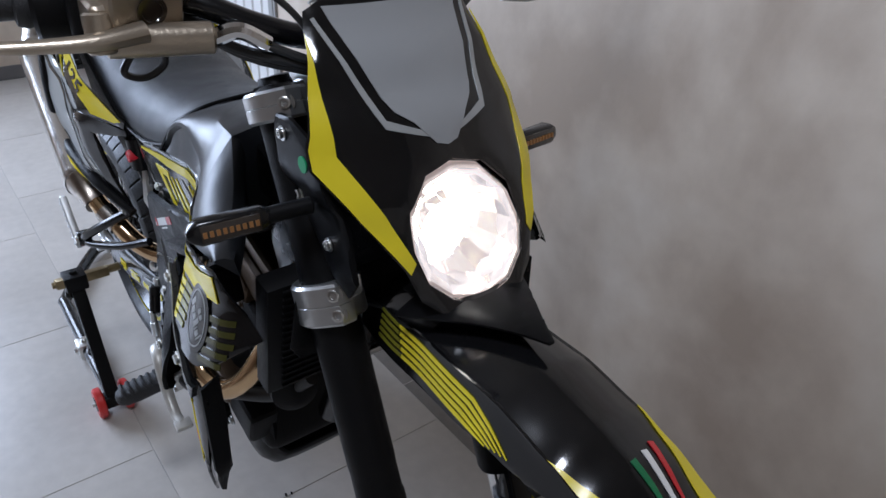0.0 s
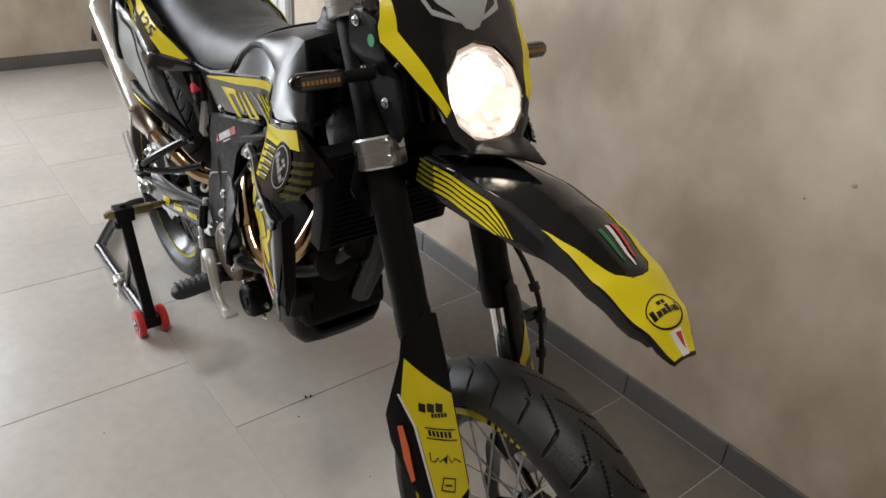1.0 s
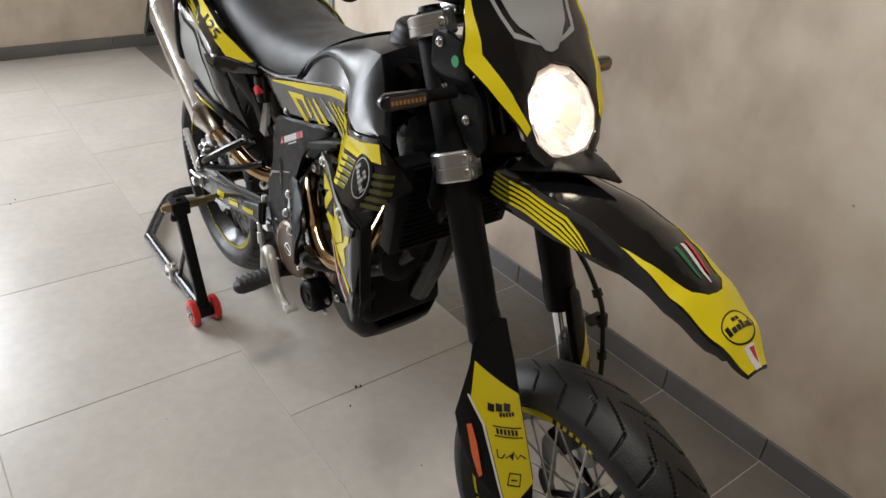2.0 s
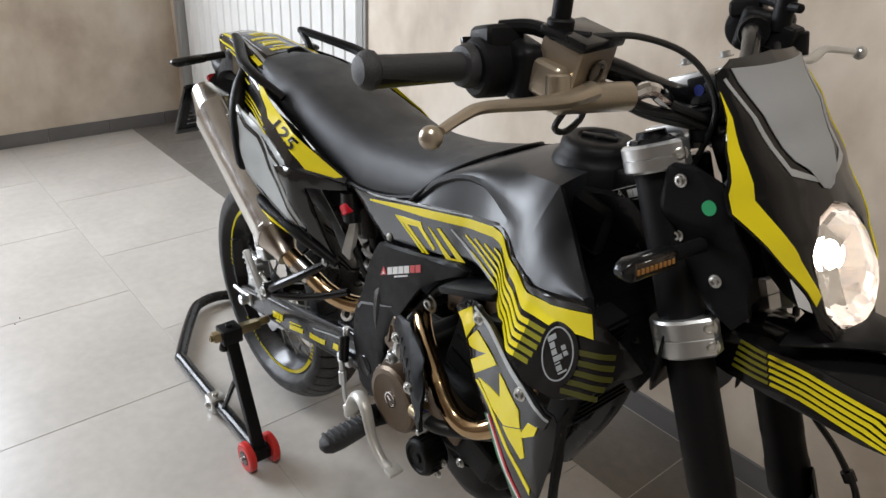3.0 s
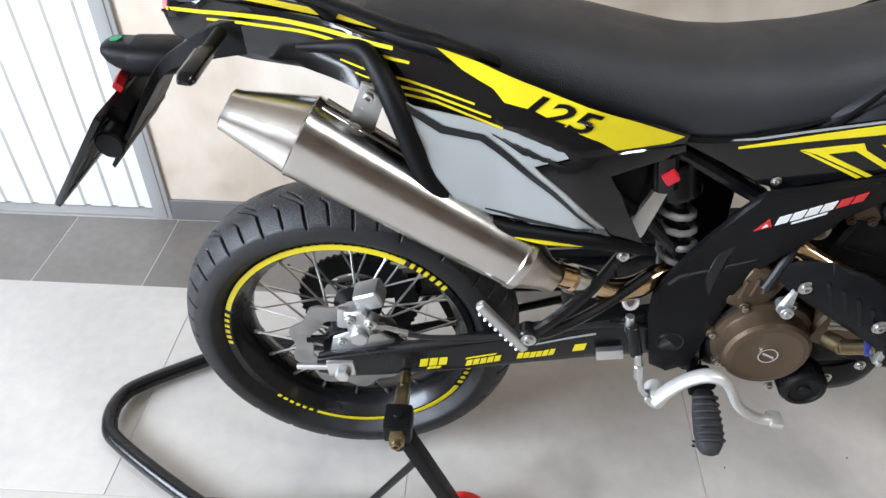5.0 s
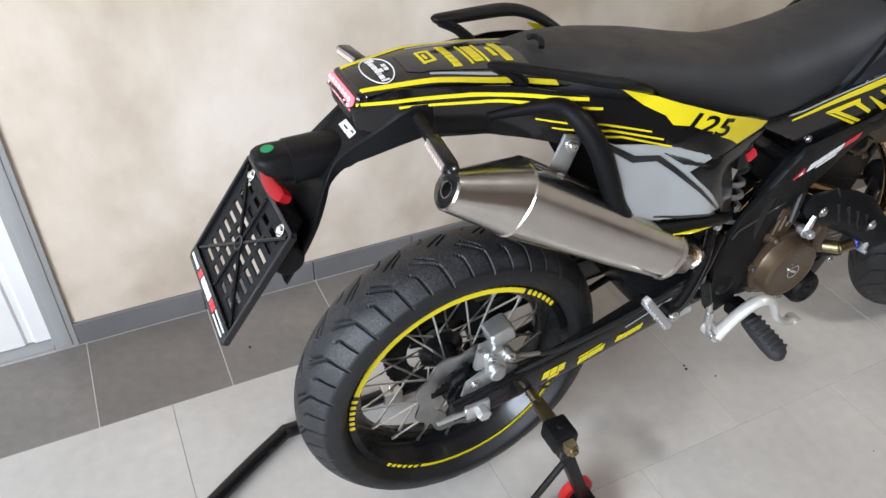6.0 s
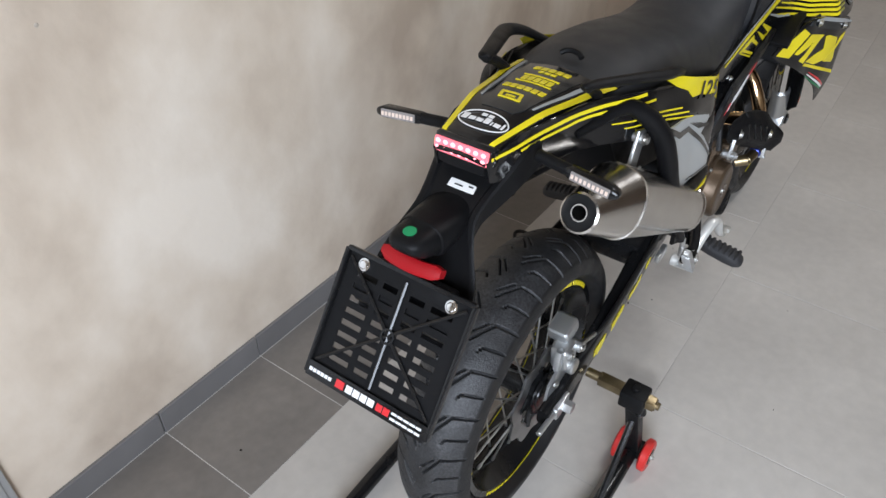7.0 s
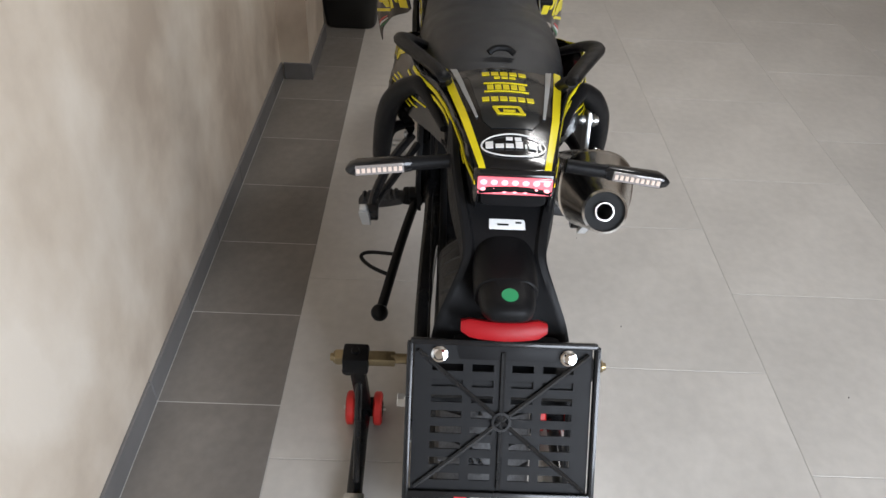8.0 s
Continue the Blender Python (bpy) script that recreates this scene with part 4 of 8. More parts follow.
def mask_f(u, v):
    return (interp(v, XC) - 2.1 * u * u - 9.0 * max(0.0, abs(u) - 0.085) ** 2, u, v)


HALF = [(0.067, 1.143), (0.090, 1.131), (0.103, 1.085), (0.124, 1.025), (0.126, 1.006), (0.104, 0.968), (0.078, 0.925), (0.068, 0.895), (0.04, 0.872)]
HOLE = [(0.0, 0.883), (0.008, 0.883), (0.034, 0.889), (0.058, 0.911), (0.066, 0.941), (0.060, 0.973), (0.034, 0.999), (0.0, 1.007)]
bm = bmesh.new()
for s in (-1, 1):
    b_patch(bm, [(0.0, 1.146)] + [(s * a, b) for a, b in HALF] + [(0.0, 0.870)] + [(s * a, b) for a, b in HOLE], mask_f, 0.004, 0.014, out=(1, 0, 0.3))
bmesh.ops.remove_doubles(bm, verts=bm.verts[:], dist=1e-5)
mask = part("headlight_mask", bm, GLOSS, bike, "gloss black and yellow headlight mask")
for s in (-1, 1):
    bm = bmesh.new()
    b_patch(bm, [(s * a, b) for a, b in ((0.0945, 1.114), (0.1215, 1.024), (0.1235, 1.007), (0.102, 0.968), (0.074, 0.922), (0.068, 0.932), (0.082, 0.972), (0.104, 1.020))], mask_f, 0.001, 0.014, 0.001, (1, 0, 0.3))
    part("yellow_edge", bm, YEL, mask)
    bm = bmesh.new()
    b_patch(bm, band([(s * 0.084, 1.125), (s * 0.060, 1.052), (s * 0.056, 1.042), (s * 0.012, 1.028)], [0.004, 0.006, 0.007, 0.004]), mask_f, 0.001, 0.014, 0.001, (1, 0, 0.3))
    part("grey_line", bm, GREYD, mask)
bm = bmesh.new()
b_patch(bm, [(-0.074, 1.134), (-0.050, 1.060), (-0.044, 1.050), (-0.030, 1.041), (-0.012, 1.021), (0.0, 1.018), (0.012, 1.021), (0.030, 1.041), (0.044, 1.052), (0.050, 1.060), (0.074, 1.134)], mask_f, 0.001, 0.014, 0.0016, (1, 0, 0.3))
part("grey_panel", bm, PLAINPLASTIC, mask, "plain grey number field")

# chin below the lamp, pointing forward over the mudguard
def chin_f(u, v):
    t = (u - 1.27) / 0.19
    return (u, v, 0.888 - 0.010 * t - (3.2 + 2 * t) * v * v + 0.004 * math.sin(math.pi * min(1, max(0, t))))


bm = bmesh.new()
b_patch(bm, [(1.265, -0.080), (1.30, -0.060), (1.335, -0.038), (1.37, -0.018), (1.40, -0.003), (1.40, 0.003), (1.37, 0.018), (1.335, 0.038), (1.30, 0.060), (1.265, 0.080), (1.262, 0.04), (1.262, -0.04)],
        chin_f, 0.004, 0.014, out=(0.2, 0, 1))
part("mask_chin", bm, DARKP, mask)
# headlamp: faceted lens, reflector bowl, bulb
lamp = empty("headlight", (1.277, 0.002, 0.941), "lit faceted clear headlight")
lamp.parent = bike
oct_ = [(0.0, 0.061), (0.034, 0.053), (0.058, 0.028), (0.064, -0.002), (0.056, -0.031), (0.034, -0.051), (0.008, -0.057), (-0.008, -0.057), (-0.034, -0.051), (-0.056, -0.031), (-0.064, -0.002), (-0.058, 0.028), (-0.034, 0.053)]


def lens_ring(sc, dx):
    return [V(mask_f(a * sc, 0.943 + b * sc)[0] - 1.285 + dx, a * sc, b * sc) for a, b in oct_]


bm = bmesh.new()
b_rings(bm, [lens_ring(1.0, -0.004), lens_ring(1.02, 0.008), lens_ring(0.96, 0.020), lens_ring(0.70, 0.026), lens_ring(0.3, 0.028)])
lens = part("lens", bm, GLASS, lamp, "faceted clear lens", 12)
lens.visible_shadow = False
bm = bmesh.new()
vs = b_rings(bm, [lens_ring(0.91, 0.010), lens_ring(0.80, -0.001), lens_ring(0.58, -0.022), lens_ring(0.28, -0.05), lens_ring(0.1, -0.058), lens_ring(0.01, -0.058)], cap=False)
for k, ring in enumerate(vs[1:4]):
    for j, v in enumerate(ring):
        if (j + k) % 2:
            v.co.x += 0.006
part("reflector", bm, REFLECTOR, lamp, "reflector bowl with added glow", 5)
bm = bmesh.new()
bmesh.ops.create_uvsphere(bm, u_segments=20, v_segments=12, radius=0.022, matrix=Matrix.Translation((-0.016, -0.008, -0.004)) @ Matrix.Diagonal((0.5, 1.0, 1.2, 1)))
part("bulb", bm, LAMPCORE, lamp, "glowing bulb")
bm = bmesh.new()
b_rings(bm, [lens_ring(0.91, 0.011), lens_ring(0.995, 0.004), lens_ring(0.99, -0.014), lens_ring(0.89, -0.004)], closed=True, cap=False)
part("reflector_rim", bm, RIMGLOW, lamp, "faceted bowl rim with added glow", 10)
bm = bmesh.new()
b_rings(bm, [lens_ring(1.06, -0.012), lens_ring(1.06, 0.004), lens_ring(1.0, 0.006), lens_ring(0.99, -0.012)], closed=True, cap=False)
part("bezel", bm, CHROME, lamp, "thin bright bezel", 20)
bm = bmesh.new()
b_rings(bm, [lens_ring(1.03, -0.006), lens_ring(1.0, -0.016), lens_ring(0.93, -0.034), lens_ring(0.66, -0.062), lens_ring(0.3, -0.076), lens_ring(0.02, -0.078)], cap=False)
part("lamp_shell", bm, MATTE, lamp, "black back of the headlight", 40)
# front indicators


def indicator(name, base, tip, front, mats, parent, slim=1.0):
    """A slim indicator: stalk and a bar-shaped lamp with its segments on the face."""
    base, tip = V(*base), V(*tip)
    a = (tip - base).normalized()
    ind = empty(name, base, "slim black indicator on a short stalk")
    ind.parent = parent
    f = V(*front).normalized()
    up = a.cross(f).normalized()
    ln = (tip - base).length
    bm = bmesh.new()
    b_cyl(bm, V(0, 0, 0), a * ln * 0.42, 0.0085, 16)
    part("stalk", bm, MATTE, ind)
    bm = bmesh.new()
    rings = []
    for t, h, dd in ((0.34, 0.007, 0.007), (0.42, 0.0115, 0.010), (0.9, 0.0125, 0.0105), (0.97, 0.008, 0.009), (1.0, 0.003, 0.006)):
        c = a * ln * t
        h *= slim
        rings.append([c + up * (h * math.copysign(abs(math.sin(q)) ** 0.5, math.sin(q))) + f * (dd * math.copysign(abs(math.cos(q)) ** 0.5, math.cos(q))) for q in [2 * math.pi * k / 16 for k in range(16)]])
    b_rings(bm, rings)
    part("lamp_body", bm, BLACKP, ind)
    bm = bmesh.new()
    rot = Matrix((a, f, up)).transposed()
    b_box(bm, a * ln * 0.67 + f * 0.0102, (ln * 0.46, 0.003, 0.017 * slim), rot, 0.0012)
    part("lamp_lens", bm, mats[0], ind)
    for k in range(9):
        bm = bmesh.new()
        b_box(bm, a * ln * (0.47 + 0.05 * k) + f * 0.0122, (ln * 0.030, 0.0016, 0.0055), rot, 0.0)
        part("led_segment", bm, mats[1], ind)
    return ind


indicator("front_indicator", (1.174, -0.112, 0.958), (1.155, -0.230, 0.953), (0.75, -0.12, 0.1), (SMOKE, AMBER), bike)
indicator("front_indicator", (1.174, 0.112, 0.958), (1.155, 0.230, 0.953), (0.75, 0.12, 0.1), (SMOKE, AMBER), bike)

# ---- high front mudguard ----
FT = [(1.16, 0.836), (1.22, 0.850), (1.30, 0.859), (1.40, 0.858), (1.47, 0.845), (1.505, 0.834), (1.56, 0.811), (1.615, 0.777), (1.657, 0.734)]
FW = [(1.16, 0.046), (1.25, 0.053), (1.35, 0.056), (1.46, 0.057), (1.55, 0.056), (1.605, 0.047), (1.64, 0.033), (1.657, 0.020)]


def fend_f(u, v):
    w = interp(u, FW)
    k = abs(v) / 0.08
    crown = 0.012 * math.exp(-(v / 0.03) ** 2)
    return (u - 0.0, v, interp(u, FT) + crown * 0.5 - 0.032 * k ** 2.4)


def fend_edge(s):
    return [(u, s * interp(u, FW)) for u in (1.16, 1.2, 1.25, 1.3, 1.35, 1.4, 1.45, 1.5, 1.54, 1.58, 1.61, 1.64, 1.657)]


bm = bmesh.new()
b_patch(bm, fend_edge(-1) + fend_edge(1)[::-1], fend_f, 0.0035, 0.008, out=(0.3, 0, 1))
fender = part("front_mudguard", bm, GLOSS, bike, "gloss black mudguard with yellow tip and flag")
# side skirts of the mudguard with striped stickers
for s in (-1, 1):
    def sk(u, v, s=s):
        w = interp(u, FW)
        top = fend_f(u, w)[2]
        return (u, s * (w + 0.20 * max(0, v) * max(0.0, min(1.0, (1.56 - u) / 0.10))), top - v)
    bm = bmesh.new()
    b_patch(bm, [(1.17, 0.0), (1.30, -0.002), (1.44, -0.002), (1.535, -0.001), (1.60, 0.0), (1.634, 0.002), (1.628, 0.012), (1.59, 0.020), (1.54, 0.022), (1.49, 0.027), (1.424, 0.043), (1.364, 0.049), (1.29, 0.050), (1.21, 0.044), (1.17, 0.034)], sk, 0.003, 0.012, out=(0, s, 0))
    skirt = part("mudguard_skirt", bm, GLOSS, fender)
    for k in range(5):
        o = 0.010 + k * 0.0070
        back = 0.004 + k * 0.0074
        line = [(1.250 + 0.003 * k, back), (1.31 + 0.002 * k, o - 0.001), (1.374 - 0.004 * k, o + 0.002), (1.400 - 0.005 * k, o + 0.012 - 0.002 * k), (1.428 - 0.007 * k, o + 0.024 - 0.0045 * k)]
        decals("yellow_stripe", [band(line, [0.0036, 0.0042, 0.0044, 0.0034, 0.0010])], sk, YEL, skirt, 0.012, 0.0012, (0, s, 0))
        decals("faded_stripe", [band([(1.215, back - 0.003), (1.248 + 0.003 * k, back)], 0.0036)], sk, OLIVE, skirt, 0.012, 0.0012, (0, s, 0))
bm = bmesh.new()
left = [(1.466, -interp(1.466, FW) * 0.975), (1.51, -interp(1.51, FW) * 0.965), (1.55, -interp(1.55, FW) * 0.955), (1.59, -interp(1.59, FW) * 0.95), (1.615, -interp(1.615, FW) * 0.94), (1.654, -0.019)]
inner = [(1.578, 0.0), (1.576, -0.014), (1.563, -0.030), (1.522, -0.042)]
b_patch(bm, left + [(a, -b) for a, b in reversed(left)] + [(a, -b) for a, b in reversed(inner[1:])] + inner, fend_f, 0.001, 0.008, 0.0016, (0.3, 0, 1))
part("yellow_tip", bm, YEL, fender)
for col, (a0, a1, v0, v1, wd) in ((GREEND, (1.510, 1.556, -0.004, -0.006, 0.0060)), (WHITE, (1.508, 1.566, 0.012, 0.002, 0.0062)), (REDD, (1.503, 1.556, 0.027, 0.013, 0.0062))):
    bm = bmesh.new()
    b_patch(bm, band([(a0, v0), ((a0 + a1) / 2, (v0 + v1) / 2 + 0.001), (a1, v1)], [wd, wd * 0.85, wd * 0.3]), fend_f, 0.001, 0.008, 0.0016, (0.3, 0, 1))
    part("flag_stripe", bm, col, fender)


def ring_on(bm, f, cu, cv, ru, rv, width, lift, out, ang=0.0, n=40):
    """An oval ring laid on a surface, built from short pieces."""
    ca, sa = math.cos(ang), math.sin(ang)

    def at(q, k):
        x, y = (ru - k) * math.cos(q), (rv - k) * math.sin(q)
        return (cu + x * ca - y * sa, cv + x * sa + y * ca)
    for k in range(n):
        q0, q1 = 2 * math.pi * k / n, 2 * math.pi * (k + 1) / n
        b_patch(bm, [at(q0, 0), at(q1, 0), at(q1, width), at(q0, width)], f, 0.0008, 0.05, lift, out)


def oval_on(bm, f, cu, cv, ru, rv, lift, out, ang=0.0, n=32, step=0.012):
    ca, sa = math.cos(ang), math.sin(ang)
    b_patch(bm, [(cu + ru * math.cos(q) * ca - rv * math.sin(q) * sa, cv + ru * math.cos(q) * sa + rv * math.sin(q) * ca) for q in [2 * math.pi * k / n for k in range(n)]], f, 0.0008, step, lift, out)


def badge_bars(bm, f, cu, cv, ru, rv, lift, out, ang=0.0):
    """The badge's word as plain bars of its size."""
    ca, sa = math.cos(ang), math.sin(ang)

    def T(x, y):
        return (cu + x * ca - y * sa, cv + x * sa + y * ca)
    for x0, x1, y0, y1 in ((-0.85, -0.62, -0.36, 0.30), (-0.55, -0.30, -0.33, 0.05), (-0.24, 0.0, -0.33, 0.05), (0.06, 0.28, -0.33, 0.30), (0.34, 0.40, -0.33, 0.05), (0.47, 0.70, -0.33, 0.05), (0.76, 0.84, -0.33, 0.30),
                           (-0.22, -0.02, 0.42, 0.72), (0.05, 0.25, 0.42, 0.72)):
        b_patch(bm, [T(x0 * ru, y0 * rv), T(x1 * ru, y0 * rv), T(x1 * ru, y1 * rv), T(x0 * ru, y1 * rv)], f, 0.0008, 0.02, lift, out)


bm = bmesh.new()
UPF = (0.3, 0, 1)
ring_on(bm, fend_f, 1.616, 0.0, 0.017, 0.028, 0.0016, 0.0022, UPF)
badge_bars(bm, fend_f, 1.616, 0.0, 0.027, 0.014, 0.0022, UPF, math.pi / 2)
part("oval_badge", bm, GLOSS, fender, "black oval badge print")
bm = bmesh.new()
b_patch(bm, [(1.634, -0.010), (1.634, 0.010), (1.655, 0.0055), (1.655, -0.0055)], fend_f, 0.001, 0.012, 0.0022, UPF)
tri = part("tip_sticker", bm, WHITE, fender)
bm = bmesh.new()
b_patch(bm, [(1.636, -0.002), (1.636, 0.007), (1.650, 0.004)], fend_f, 0.001, 0.012, 0.003, UPF)
part("tip_mark", bm, REDD, tri)

# the front end stands a little to one side
for ob in bike.children:
    if ob.name.split(".")[0] in ("handlebar", "headlight_mask", "headlight", "brake_master_cylinder", "bar_clamp", "instrument_panel", "ignition_lock", "throttle_cable", "wiring", "front_indicator", "front_mudguard",
                                 "mask_bracket", "stem_nut", "top_yoke", "fork_cap", "bottom_yoke", "fork_leg", "brake_hose"):
        ob.location.y -= 0.028 if ob.name.startswith(("fork", "bottom", "top", "brake_hose")) else 0.026 if ob.name.startswith("front_mud") else 0.025 if ob.name.startswith(("handlebar", "brake_master")) else 0.018
    if ob.name == "headlight":
        ob.location.x -= 0.008
        ob.location.y -= 0.006

# ---- tank ----
def dense(rows, k=4):
    out = []
    for a, b in zip(rows, rows[1:]):
        for i in range(k):
            t = i / k
            out.append(tuple(u + (v - u) * t for u, v in zip(a, b)))
    out.append(rows[-1])
    # round off the corners of the table
    sm = [out[0]] + [tuple((p + 2 * q + r) / 4 for p, q, r in zip(a, b, c)) for a, b, c in zip(out, out[1:], out[2:])] + [out[-1]]
    return sm


TANK_Y = -0.010      # the tank's middle
# x, z of the top, half width and z of the crease, half width and z of the foot along the shroud
TANKROWS = [(0.640, 0.850, 0.100, 0.822, 0.104, 0.815), (0.675, 0.872, 0.108, 0.846, 0.112, 0.832), (0.720, 0.902, 0.112, 0.884, 0.115, 0.843), (0.770, 0.926, 0.116, 0.909, 0.118, 0.854),
            (0.800, 0.939, 0.118, 0.917, 0.121, 0.861), (0.830, 0.949, 0.120, 0.918, 0.125, 0.868), (0.860, 0.957, 0.123, 0.909, 0.131, 0.875), (0.890, 0.963, 0.127, 0.894, 0.138, 0.876),
            (0.920, 0.967, 0.133, 0.875, 0.151, 0.870), (0.945, 0.969, 0.146, 0.864, 0.166, 0.864), (0.965, 0.968, 0.158, 0.860, 0.176, 0.859)]
# the flared front of each side: x, half width and z of its front edge, half width and z of its foot
WINGROWS = [(0.965, 0.112, 0.957, 0.176, 0.859), (0.985, 0.122, 0.940, 0.184, 0.857), (1.008, 0.133, 0.920, 0.189, 0.857), (1.028, 0.145, 0.903, 0.190, 0.860), (1.048, 0.158, 0.889, 0.191, 0.864), (1.066, 0.170, 0.880, 0.191, 0.867), (1.084, 0.182, 0.874, 0.191, 0.870)]
bm = bmesh.new()
rings = []


def wing_line(t, x, ye, ze, yf, zf):
    """A point of the flared side, from its upper edge to its foot."""
    bow = 0.006 * math.sin(math.pi * t)
    return (ye + (yf - ye) * t + bow, ze + (zf - ze) * t + bow * 0.4)


for x, zt, yc, zc, yf, zf in dense(TANKROWS):
    half = []
    fl = max(0.0, min(1.0, (x - 0.83) / 0.125))
    fl = fl * fl * (3 - 2 * fl)
    ye, ze = 0.112 - 0.10 * (0.965 - x), zt - 0.011
    for k in range(13):
        q = k / 12 * math.pi / 2
        c, sn = math.cos(q), math.sin(q)
        a = (yc * sn ** 0.86, zc + (zt - zc) * c ** 0.62)
        if k < 7:
            b = (ye * k / 6, zt - (zt - ze) * (k / 6) ** 2.2)
        else:
            b = wing_line((k - 6) / 9, x, ye, ze, yf, zf)
        half.append((a[0] + (b[0] - a[0]) * fl, a[1] + (b[1] - a[1]) * fl))
    step = 0.006 * (1 - fl)
    for a, t in (((yc - step, zc - step * 0.9), 7 / 9), ((yc * 0.5 + yf * 0.5 - step * 0.6, (zc + zf) / 2), 8 / 9), ((yf, zf), 1.0)):
        b = wing_line(t, x, ye, ze, yf, zf)
        half.append((a[0] + (b[0] - a[0]) * fl, a[1] + (b[1] - a[1]) * fl))
    half.append((yf * 0.9, zf - 0.02))
    rings.append([V(x, TANK_Y - a, b) for a, b in half] + [V(x, TANK_Y + a, b) for a, b in reversed(half[1:])])
b_rings(bm, rings)
tank = part("fuel_tank_cover", bm, TANK, bike, "satin black tank cover with creased shoulders", 24)
for sd in (-1, 1):
    bm = bmesh.new()
    rings = []
    for x, ye, ze, yf, zf in dense(WINGROWS):
        sec = []
        for k in range(10):
            sec.append(wing_line(k / 9, x, ye, ze, yf, zf))
        sec += [(yf - 0.012, zf - 0.012), (ye - 0.014, ze - 0.028), (ye - 0.010, ze - 0.006)]
        rings.append([V(x, TANK_Y + sd * a, b) for a, b in sec])
    b_rings(bm, rings)
    part("tank_wing", bm, TANK, tank, "", 40)
# the dark well in front of the tank
bm = bmesh.new()
b_box(bm, (0.985, TANK_Y, 0.905), (0.075, 0.17, 0.075), eul(0, 12, 0), 0.02, 3)
part("tank_front", bm, MATTE, tank)
bm = bmesh.new()
b_lathe(bm, [(0.064, -0.035), (0.060, -0.006), (0.056, 0.000), (0.053, 0.004), (0.052, 0.010), (0.050, 0.018), (0.045, 0.0225), (0.033, 0.0245), (0.030, 0.0235), (0.028, 0.0205), (0.001, 0.0215)], (0.936, TANK_Y - 0.006, 0.9725), (0.03, 0, 1), 44)
cap = part("fuel_cap", bm, MATTE, tank, "black round fuel cap")
bm = bmesh.new()
b_box(bm, (0.937, TANK_Y - 0.006, 0.9955), (0.05, 0.012, 0.006), eul(0, 2, 24), 0.0025)
b_lathe(bm, [(0.0085, 0), (0.0085, 0.004), (0.006, 0.005), (0.001, 0.005)], (0.937, TANK_Y - 0.006, 0.994), (0, 0, 1), 18)
part("cap_lock", bm, MATTE, cap)

# ---- seat ----
SEATROWS = [(0.02, 0.060, 0.944, 0.922), (0.05, 0.080, 0.957, 0.918), (0.12, 0.098, 0.963, 0.905), (0.20, 0.108, 0.956, 0.885), (0.30, 0.116, 0.938, 0.858), (0.40, 0.120, 0.913, 0.828),
            (0.48, 0.118, 0.897, 0.806), (0.55, 0.114, 0.895, 0.808), (0.64, 0.108, 0.904, 0.825), (0.70, 0.103, 0.917, 0.850), (0.76, 0.096, 0.931, 0.89), (0.79, 0.088, 0.938, 0.912)]
bm = bmesh.new()
rings = []
for x, w, zt, zb in dense(SEATROWS):
    h = zt - zb
    nose = max(0.0, min(1.0, (x - 0.60) / 0.19))
    ring = []
    for yk, zk in ((0, 1), (0.16, 0.996), (0.30, 0.982), (0.44, 0.955), (0.58, 0.905), (0.70, 0.84), (0.80, 0.75), (0.88, 0.63), (0.94, 0.48), (0.98, 0.30), (1.0, 0.12), (0.985, 0.03), (0.96, 0.0)):
        ring.append((w * yk, zb + h * zk))
    rings.append([V(x, -a - 0.008 * nose, b) for a, b in ring] + [V(x, a - 0.008 * nose, b) for a, b in reversed(ring[1:])])
b_rings(bm, rings)
seat = part("seat", bm, SEAT, bike, "black vinyl saddle, stepped towards the rear", 40)
bm = bmesh.new()
for s in (-1, 1):
    b_tube(bm, [(0.06, s * 0.083, 0.921), (0.2, s * 0.1085, 0.888), (0.3, s * 0.1165, 0.861), (0.4, s * 0.1205, 0.831), (0.48, s * 0.1185, 0.809), (0.56, s * 0.1145, 0.811), (0.66, s * 0.107, 0.838), (0.705, s * 0.103, 0.858)], 0.0035, 6, 4)
part("seat_piping", bm, MATTE, seat)
bm = bmesh.new()
b_tube(bm, [(0.085, -0.018, 0.9665), (0.09, -0.008, 0.9715), (0.09, 0.008, 0.9715), (0.085, 0.018, 0.9665)], 0.0045, 8, 4)
part("seat_loop", bm, MATTE, seat)
# dark bead added for the shaded gap between seat and tank
bm = bmesh.new()
flank = [(0.645, 0.110, 0.824), (0.668, 0.108, 0.846), (0.695, 0.105, 0.872), (0.722, 0.099, 0.896), (0.750, 0.086, 0.915), (0.772, 0.066, 0.929), (0.788, 0.036, 0.938)]
b_tube(bm, [(x, -y - 0.010, z) for x, y, z in flank] + [(0.792, -0.010, 0.941)] + [(x, y - 0.010, z) for x, y, z in reversed(flank)], 0.0034, 8, 4)
part("seat_seam", bm, DARKP, seat)

# ---- radiator shrouds with their graphics ----
def shroud_f(s):
    def f(u, v):
        y = interp(u, [(0.45, 0.115), (0.60, 0.121), (0.80, 0.132), (0.89, 0.146), (0.95, 0.180), (1.007, 0.208), (1.08, 0.217), (1.126, 0.216), (1.18, 0.210)])
        y += 0.38 * max(0.0, 0.84 - v) * max(0, min(1, (u - 0.85) / 0.15))
        # sharp fold towards the fork
        k = u - (1.122 + 0.28 * (0.86 - v))
        y -= 0.62 * 0.5 * (k + math.sqrt(k * k + 0.00009))
        return (u, s * y, v)
    return f


